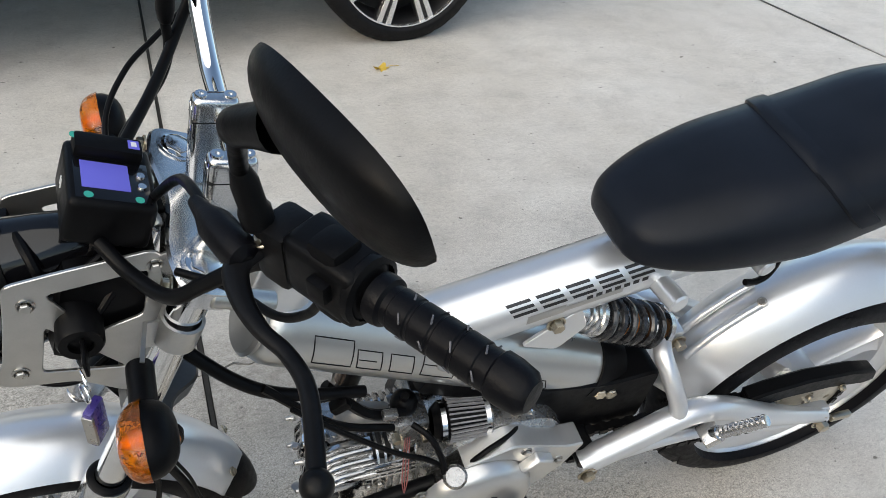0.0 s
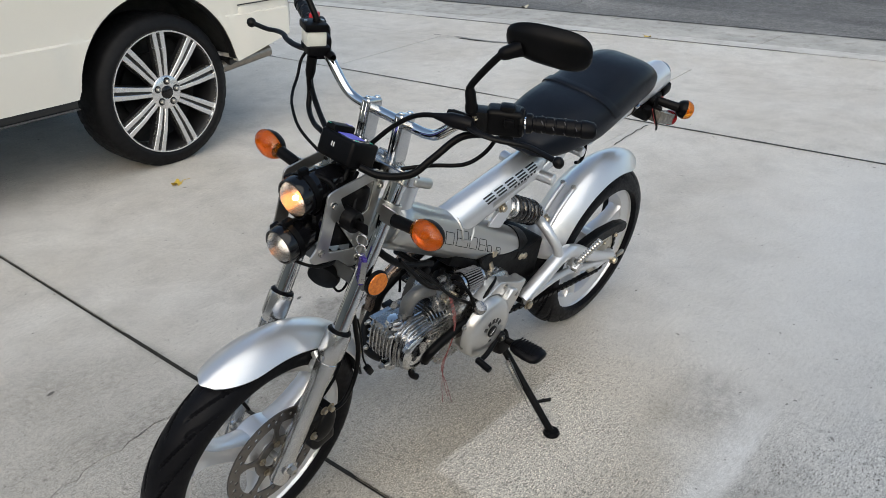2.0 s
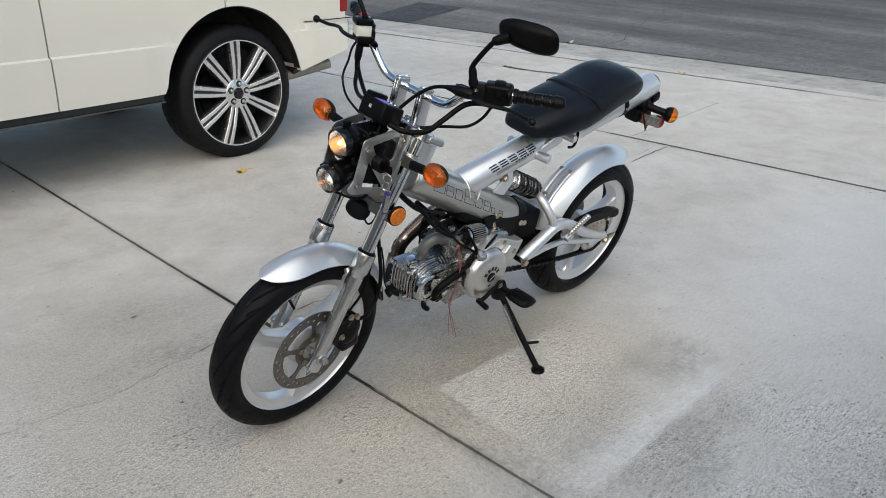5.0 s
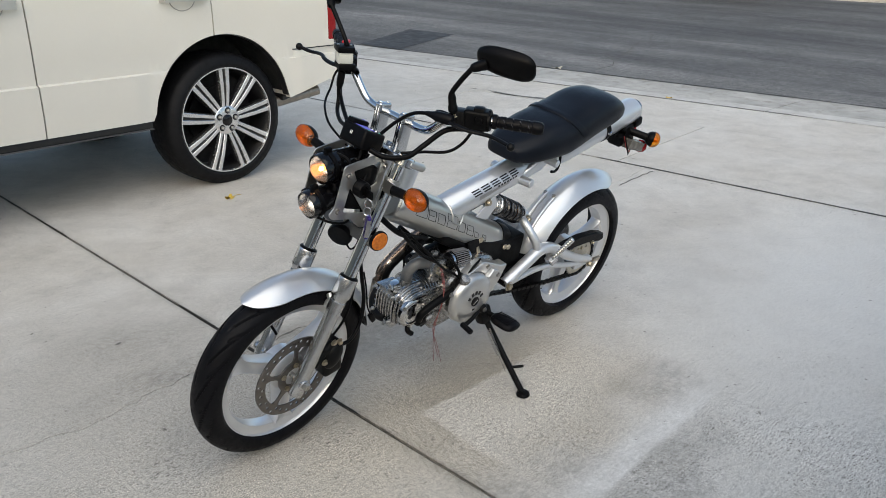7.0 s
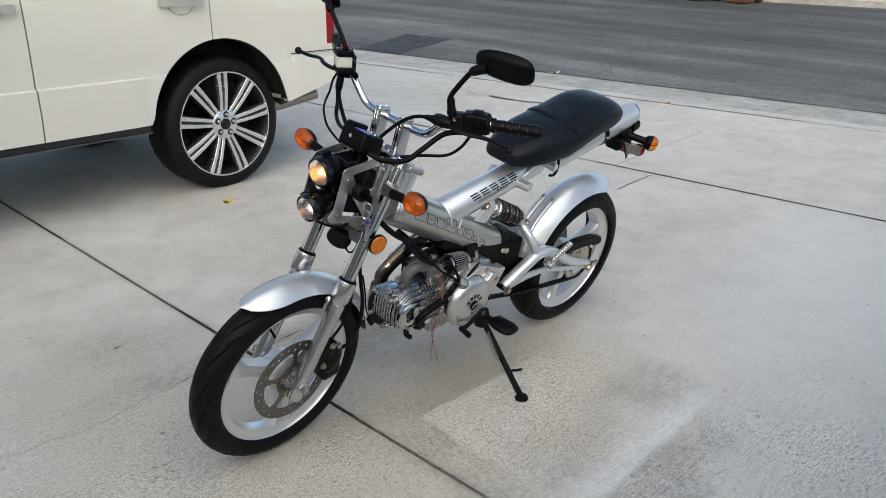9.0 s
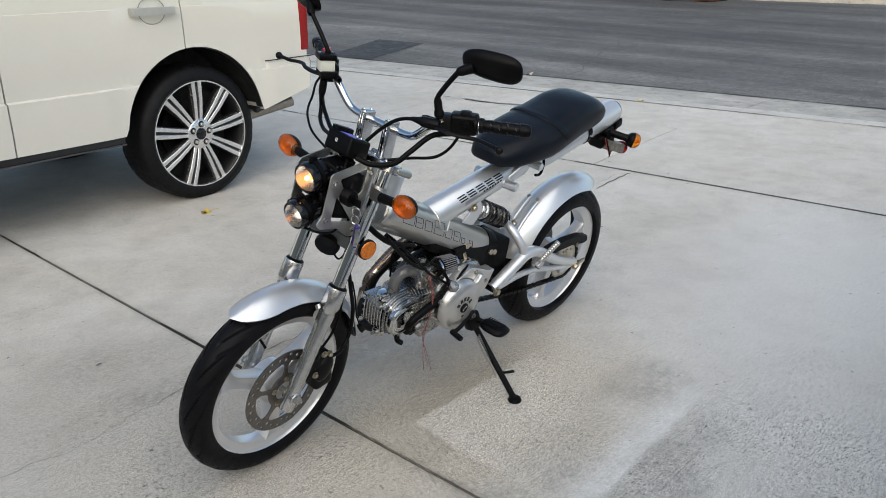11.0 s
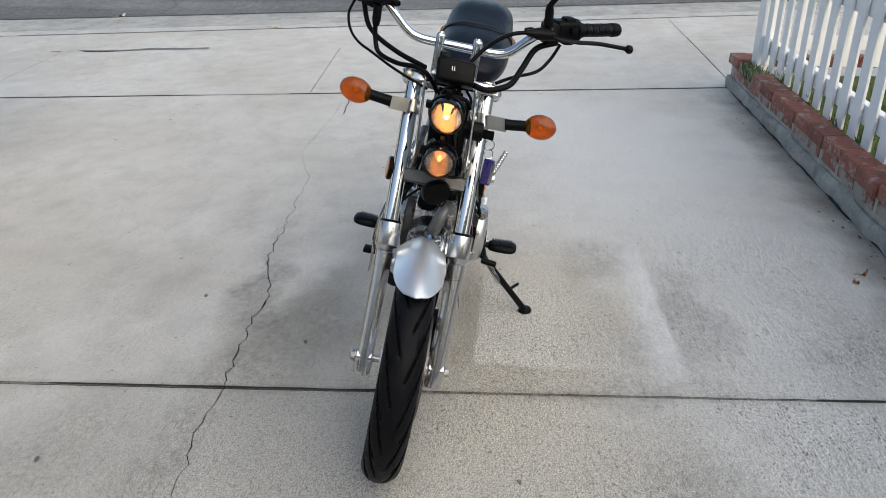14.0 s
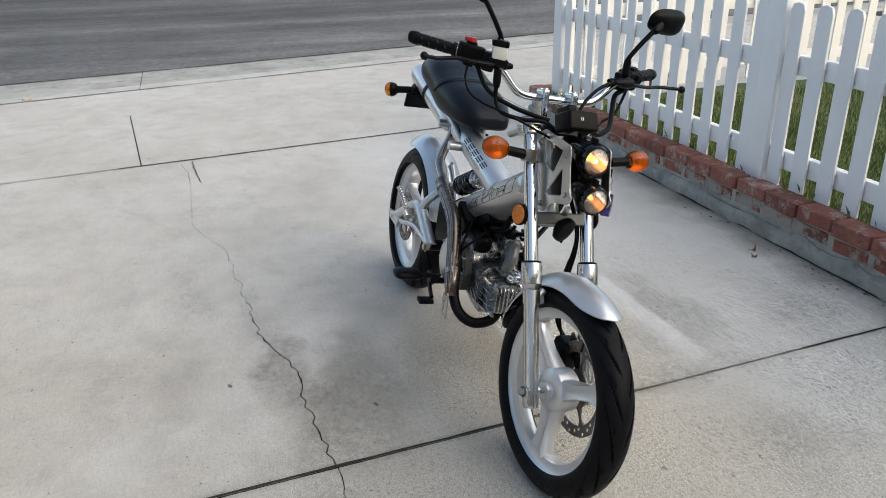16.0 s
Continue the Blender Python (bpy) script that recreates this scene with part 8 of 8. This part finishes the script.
bpart("oil_cap", lathe([(0.014, 0), (0.014, 0.014), (0.010, 0.018), (0, 0.018)], aim(Vector((-0.02, -0.105, 0.445)), (0, -1, 0.5)), 16), BLACK, engine)
# intake, carburettor and filter
bpart("intake_pipe", tube([EM @ Vector((0.145, 0.0, 0.050)), EM @ Vector((0.150, 0.004, 0.080)), (0.215, 0.012, 0.462), (0.195, 0.022, 0.484), (0.155, 0.030, 0.482)], 0.0185, 18, smooth=5), mat("sand_cast_grey", (0.19, 0.19, 0.19), 0.48, 0.6, 0.15, 30, 420, 0.25), engine, "curved cast inlet pipe")
bpart("intake_flange", block((0.060, 0.044, 0.010), EM @ pose(0.150, 0.0, 0.062), 0.003), CASTING, engine)
carb = bpart("carburettor", block((0.058, 0.060, 0.052), pose(0.132, 0.036, 0.474, 0, -8), 0.010), CASTING, engine, "cast carburettor")
bpart("float_bowl", lathe([(0, -0.030), (0.018, -0.028), (0.022, -0.020), (0.022, 0.010)], pose(0.132, 0.040, 0.444), 20), CASTING, carb)
bpart("slide_cap", lathe([(0.020, 0), (0.020, 0.016), (0.014, 0.026), (0.006, 0.030), (0.006, 0.045), (0, 0.045)], pose(0.134, 0.030, 0.499, -14, 4), 18), BLACK, carb)
for q, r in (((0.155, 0.066, 0.484), 0.006), ((0.112, 0.066, 0.470), 0.005), ((0.142, 0.066, 0.458), 0.005)):
    bpart("carb_screw", rod(q, Vector(q) + Vector((0, 0.014, 0)), r, n=10), BRASS, carb)
fd = Vector((-1, 0.10, 0.02))
FM = aim(Vector((0.088, 0.057, 0.479)), fd) @ Matrix.Diagonal((1.02, 1.02, 0.95, 1))
flt = bpart("air_filter", lathe([(0.020, -0.010), (0.028, 0.0), (0.028, 0.012), (0.031, 0.013), (0.027, 0.074), (0, 0.074)], FM, 30), BLACK, engine, "pleated black cone air filter")
fl = bmesh.new()
for k in range(30):
    a = 2 * math.pi * k / 30
    block((0.004, 0.0022, 0.058), FM @ pose(0, 0, 0, 0, 0, math.degrees(a)) @ pose(0.0305, 0, 0.043, 0, -4, 0), 0, fl)
bpart("pleats", fl, mat("filter_pleat", (0.20, 0.20, 0.21), 0.6, 0, 0.2, 40, 300, 0.1), flt)
bpart("filter_ring", lathe([(0.026, 0.072), (0.0285, 0.072), (0.0285, 0.080), (0.024, 0.084), (0, 0.084)], FM, 30), ALLOY, flt)
bpart("hose_clamp", lathe([(0.028, 0.002), (0.0300, 0.002), (0.0300, 0.010), (0.028, 0.010)], FM, 30), CHROME, flt)
# breather stub and hose in front of the covers
bpart("breather_bung", lathe([(0, 0), (0.016, 0), (0.018, 0.004), (0.018, 0.018), (0.014, 0.024), (0, 0.025)], aim((0.080, 0.128, 0.438), (0.2, 0.5, 1)), 20), CASTING, engine)
bpart("starter_hose", tube([(0.222, 0.092, 0.322), (0.222, 0.100, 0.346), (0.198, 0.106, 0.368), (0.150, 0.108, 0.385), (0.100, 0.112, 0.402)], 0.0125, 12, smooth=5), BLACK, engine, "thick black hose along the cylinder")
bpart("clamp_bracket", block((0.055, 0.020, 0.050), pose(0.150, 0.050, 0.282, 0, 20), 0.006), BLACKSTEEL, engine)
bpart("starter_motor", rod((0.185, 0.045, 0.276), (0.120, 0.045, 0.270), 0.020, bevel=0.006), BLACKSTEEL, engine, "dark starter motor below the cylinder")
bpart("plug_cap", tube([EM @ Vector((0.170, 0.060, -0.055)), EM @ Vector((0.180, 0.075, -0.075)), EM @ Vector((0.165, 0.080, -0.090))], 0.009, 10, smooth=4), BLACK, engine, "black spark plug cap")

# exhaust on the right-hand side
EXP = [(0.238, -0.010, 0.310), (0.245, -0.030, 0.268), (0.240, -0.085, 0.252), (0.215, -0.128, 0.272), (0.175, -0.142, 0.315), (0.145, -0.138, 0.385), (0.006, -0.105, 0.503), (-0.212, -0.088, 0.572), (-0.319, -0.075, 0.618), (-0.374, -0.025, 0.694), (-0.430, 0, 0.735)]
ex = bpart("exhaust_pipe", tube(EXP[:7], 0.0165, 16, smooth=5), BLACKSTEEL, None, "dark exhaust pipe rising along the engine")
bpart("riser_pipe", tube(EXP[6:], 0.0172, 16, smooth=5), SHIELD, ex, "bronze-tinted steel upper pipe")
shp = spline([(p[0], p[1] - 0.010, p[2]) for p in EXP[4:8]], 6)
sb = bmesh.new()
sweep(sb, shp, [(0.0235 * math.cos(radians(a)), 0.0190 * math.sin(radians(a))) for a in range(0, 360, 24)], up=(0, -1, 0.01), scales=[(1.0, 1.05)] * len(shp))
sh = bpart("heat_shield", sb, BROWNPIPE, ex, "brown heat-tinted exhaust shield")
for dy in (-0.019, -0.006, 0.006, 0.019):
    rib = []
    for k in range(2, len(shp) - 2):
        d = (shp[k + 1] - shp[k - 1]).normalized()
        across = d.cross(Vector((0, 1, 0))).normalized()
        out = across.cross(d).normalized()
        out = out if out.y < 0 else -out
        rib.append(shp[k] + across * dy + out * (0.0195 if abs(dy) < 0.01 else 0.0125))
    bpart("shield_rib", tube(rib, 0.0026, 6), SHIELD, sh)
for k in (6, 17):
    p = shp[k]
    bpart("shield_clamp", lathe([(0.0200, -0.008), (0.0225, -0.008), (0.0225, 0.008), (0.0200, 0.008)], aim(p, shp[k + 1] - shp[k - 1]), 24), SHIELD, sh)
bpart("shield_tab", plate(rounded([(0.205, 0.245), (0.160, 0.245), (0.150, 0.320), (0.195, 0.330)], 0.008), [rounded([(0.185, 0.268), (0.172, 0.268), (0.170, 0.300), (0.183, 0.300)], 0.004, 2)], 0.003, Matrix.Translation((0, -0.168, 0)) @ pose(0, 0, 0, 90), 0.0005), STEEL, ex, "slotted steel tab")

# ---- stand, foot rests, pedals ----
s0, s1 = Vector((-0.045, 0.150, 0.262)), Vector((-0.076, 0.344, 0.062))
stand = bpart("side_stand", tube([s0, s0.lerp(s1, 0.5), s1], 0.0105, 14), BLACKSTEEL, None, "black steel side stand, folded down")
bpart("stand_foot", lathe([(0, -0.010), (0.022, -0.010), (0.024, -0.005), (0.020, 0.004), (0, 0.006)], Matrix.Translation((-0.076, 0.348, 0.062)) @ pose(0, 0, 0, 10.6, 0, 0), 24), BLACKSTEEL, stand)
bpart("stand_spur", rod(s0.lerp(s1, 0.66), s0.lerp(s1, 0.66) + Vector((-0.035, 0.030, 0.010)), 0.0050, n=10), BLACKSTEEL, stand)
bpart("stand_lug", block((0.050, 0.040, 0.060), pose(-0.040, 0.140, 0.278, 20, 10, 0), 0.010), BLACKSTEEL, stand)
spd = Vector((-0.030, 0.172, 0.252)), Vector((-0.052, 0.262, 0.128))
pts = []
mm = aim(spd[0], spd[1] - spd[0])
ln = (spd[1] - spd[0]).length
for k in range(14 * 12 + 1):
    a = 2 * math.pi * k / 12
    pts.append(mm @ Vector((0.0080 * math.cos(a), 0.0080 * math.sin(a), ln * 0.10 + ln * 0.62 * k / (14 * 12))))
bpart("return_spring", tube(pts, 0.0016, 5), STEEL, stand, "steel return spring")
bpart("spring_hook", rod(spd[0].lerp(spd[1], 0.7), spd[1] + (spd[1] - spd[0]) * 0.12, 0.0014, n=6), STEEL, stand)
for s in (1, -1):
    a, b = Vector((-0.048, 0.150 * s, 0.286)), Vector((-0.058, 0.262 * s, 0.288))
    peg = bpart("foot_peg", rod(a, a.lerp(b, 0.35), 0.010), BLACKSTEEL, None, "black rubber-covered foot rest")
    rb = bmesh.new()
    d = (b - a).normalized()
    secs = []
    for t, w, h in ((0.26, 0.017, 0.012), (0.31, 0.024, 0.016), (0.50, 0.034, 0.016), (0.75, 0.037, 0.016), (0.94, 0.036, 0.015), (1.04, 0.028, 0.011), (1.07, 0.016, 0.006)):
        c = a.lerp(b, t)
        secs.append([rb.verts.new(c + Vector((w * math.cos(q) , 0, h * math.sin(q))) + d * 0) for q in [2 * math.pi * k / 16 for k in range(16)]])
    for p, q in zip(secs, secs[1:]):
        for k in range(16):
            rb.faces.new((p[k], p[(k + 1) % 16], q[(k + 1) % 16], q[k]))
    rb.faces.new(secs[0])
    rb.faces.new(secs[-1])
    pr = bpart("peg_rubber", rb, RUBBER, peg, "ribbed black rubber", 50)
    for k in range(8):
        c = a.lerp(b, 0.36 + 0.075 * k)
        bpart("rubber_rib", block((0.050, 0.0046, 0.0030), Matrix.Translation(c + Vector((0, 0, 0.0150))) @ pose(0, 0, 0, 0, 0, 0), 0.0015), RUBBER, pr)
    bpart("peg_bracket", block((0.050, 0.030, 0.034), Matrix.Translation(a + Vector((0.01, -0.012 * s, 0))), 0.008), BLACKSTEEL, peg)
bpart("peg_bar", rod((-0.048, -0.15, 0.268), (-0.048, 0.15, 0.268), 0.011), BLACKSTEEL)
gl_ = bpart("gear_lever", tube([(-0.005, 0.150, 0.318), (0.030, 0.162, 0.308), (0.062, 0.168, 0.300), (0.088, 0.170, 0.296)], 0.007, 10, smooth=4), BLACKSTEEL, None, "black gear lever")
bpart("lever_rubber", rod((0.088, 0.160, 0.297), (0.090, 0.208, 0.292), 0.0095, bevel=0.003), RUBBER, gl_)
bpart("lever_boss", rod((-0.010, 0.120, 0.320), (-0.010, 0.165, 0.320), 0.016, bevel=0.003), BLACKSTEEL, gl_)
bpart("lever_bolt", hexbolt((-0.010, 0.165, 0.320), (0, 1, 0), 0.006, 0.006), STEEL, gl_)
bp = bpart("brake_pedal", tube([(-0.060, -0.140, 0.270), (0.0, -0.155, 0.255), (0.050, -0.165, 0.250)], 0.007, 10, smooth=4), BLACKSTEEL, None, "black rear brake pedal")
bpart("pedal_pad", block((0.036, 0.050, 0.014), pose(0.052, -0.186, 0.240), 0.004), RUBBER, bp)

# red wires hanging under the cylinder
for k in range(3):
    o = 0.008 * k
    bpart("loose_wire", tube([(0.136 + o * 0.4, 0.075, 0.485), (0.146 + o * 0.5, 0.112, 0.430), (0.150 - o * 0.3, 0.112, 0.36), (0.146 + o * 0.6, 0.100, 0.27), (0.140 - o * 0.5, 0.100 + o * 0.6, 0.20), (0.128 - o * 1.2, 0.105 + o, 0.125 + 0.02 * (k % 2))], 0.0009, 6, smooth=6), PINKWIRE, engine, "loose faded red wire")
for p0_, p1_, r in (((0.250, 0.035, 0.600), (0.140, 0.050, 0.515), 0.008), ((0.330, 0.060, 0.660), (0.160, 0.066, 0.505), 0.006), ((0.24, -0.03, 0.60), (0.10, -0.02, 0.52), 0.009)):
    a, b = Vector(p0_), Vector(p1_)
    bpart("loom", tube([a, a.lerp(b, 0.5) + Vector((0, 0.012, -0.018)), b], r, 8, smooth=5), BLACK, engine)
bpart("connector", block((0.026, 0.016, 0.016), pose(0.235, 0.062, 0.588, 0, 30), 0.003), BLACK, engine)
bpart("connector", block((0.022, 0.014, 0.014), pose(0.165, 0.062, 0.535, 0, -10), 0.003), CASTING, engine)
bpart("throttle_cable", tube([(0.30, 0.085, 0.640), (0.235, 0.098, 0.575), (0.165, 0.105, 0.505), (0.115, 0.110, 0.470), (0.090, 0.122, 0.450)], 0.0040, 8, smooth=6), BLACK, engine, "black control cable")
bpart("fuel_hose", tube([(-0.045, 0.075, 0.460), (-0.010, 0.105, 0.480), (0.030, 0.118, 0.475), (0.058, 0.122, 0.452), (0.078, 0.128, 0.440)], 0.0042, 8, smooth=6), BLACK, engine, "black rubber hose")
bpart("fuel_hose", tube([(0.095, 0.130, 0.445), (0.100, 0.115, 0.480), (0.115, 0.095, 0.510), (0.135, 0.075, 0.52)], 0.0048, 8, smooth=6), BLACK, engine)


# ---- cables and hoses at the bars ----
def cable(name, pts, r, label, steer=True, m_=None):
    return (spart if steer else bpart)(name, tube(pts, r, 10, smooth=8), m_ or BLACK, None, label)


spart("cable_boot", lathe([(0.005, 0), (0.0125, 0.004), (0.0145, 0.018), (0.0140, 0.046), (0.0090, 0.060), (0.0055, 0.078)], aim((0.350, 0.222, 1.052), (0.022, -0.062, -0.002)), 14), RUBBER, bar, "black rubber cable boot")
cable("clutch_cable", [(0.350, 0.222, 1.052), (0.368, 0.165, 1.051), (0.378, 0.110, 1.035), (0.388, 0.060, 0.995), (0.408, 0.020, 0.945)], 0.0048, "black clutch cable arching from the lever")
cable("switch_loom", [(0.310, 0.235, 1.030), (0.335, 0.185, 1.010), (0.378, 0.155, 0.965), (0.410, 0.130, 0.930), (0.440, 0.080, 0.915), (0.462, 0.045, 0.925)], 0.0072, "thick black switch cable loom")
cable("switch_wire", [(0.300, 0.245, 1.025), (0.310, 0.225, 0.985), (0.330, 0.195, 0.955), (0.360, 0.140, 0.938), (0.400, 0.098, 0.925)], 0.0040, "thin black switch wire")
spart("hose_boot", lathe([(0.006, 0), (0.0105, 0.003), (0.0105, 0.034), (0.0085, 0.046), (0.006, 0.050)], aim((0.354, -0.200, 1.040), (0.007, -0.001, -0.05)), 14), BLACK, bar)
cable("brake_hose", [(0.354, -0.200, 1.040), (0.361, -0.202, 1.000), (0.362, -0.199, 0.962), (0.376, -0.186, 0.934), (0.405, -0.140, 0.926), (0.432, -0.070, 0.925), (0.425, -0.020, 0.85), (0.445, 0.03, 0.74), (0.474, 0.062, 0.640), (0.462, 0.070, 0.550), (0.444, 0.074, 0.460), (0.452, 0.078, 0.385), (0.490, 0.086, 0.345), (0.535, 0.088, 0.345)], 0.0058, "black front brake hose")
cable("throttle_hose", [(0.300, -0.262, 1.030), (0.318, -0.272, 1.000), (0.337, -0.264, 0.968), (0.375, -0.238, 0.950), (0.412, -0.198, 0.940), (0.442, -0.140, 0.920), (0.445, -0.060, 0.890)], 0.0033, "black throttle cable")
cable("switch_loom", [(0.310, -0.240, 1.035), (0.345, -0.215, 0.980), (0.385, -0.150, 0.950), (0.430, -0.07, 0.935)], 0.0062, "thick black switch cable loom")
cable("speedometer_cable", [(0.455, 0.02, 0.90), (0.475, 0.05, 0.70), (0.482, 0.066, 0.60), (0.480, 0.062, 0.49), (0.500, 0.058, 0.400), (0.560, 0.052, 0.330)], 0.0038, "thin black cable along the fork")
cable("lamp_wire", [(0.590, 0.0, 0.742), (0.565, 0.035, 0.735), (0.525, 0.045, 0.730), (0.49, 0.03, 0.74)], 0.0035, "thin black lamp wire")
cable("horn_wire", [(0.490, 0.01, 0.650), (0.470, 0.02, 0.615), (0.455, 0.03, 0.64), (0.45, 0.02, 0.70)], 0.0028, "thin horn wire")
cable("frame_loom", [(0.42, 0.03, 0.74), (0.36, 0.052, 0.675), (0.30, 0.058, 0.632), (0.20, 0.05, 0.59)], 0.0085, "black wiring loom under the frame tube", False)
cable("sensor_wire", [(0.455, 0.070, 0.560), (0.440, 0.074, 0.500), (0.432, 0.080, 0.440), (0.418, 0.084, 0.405)], 0.0024, "thin black wire hanging behind the fork")
spart("wire_plug", block((0.016, 0.014, 0.034), pose(0.412, 0.085, 0.392, 0, 30), 0.004), BLACK)
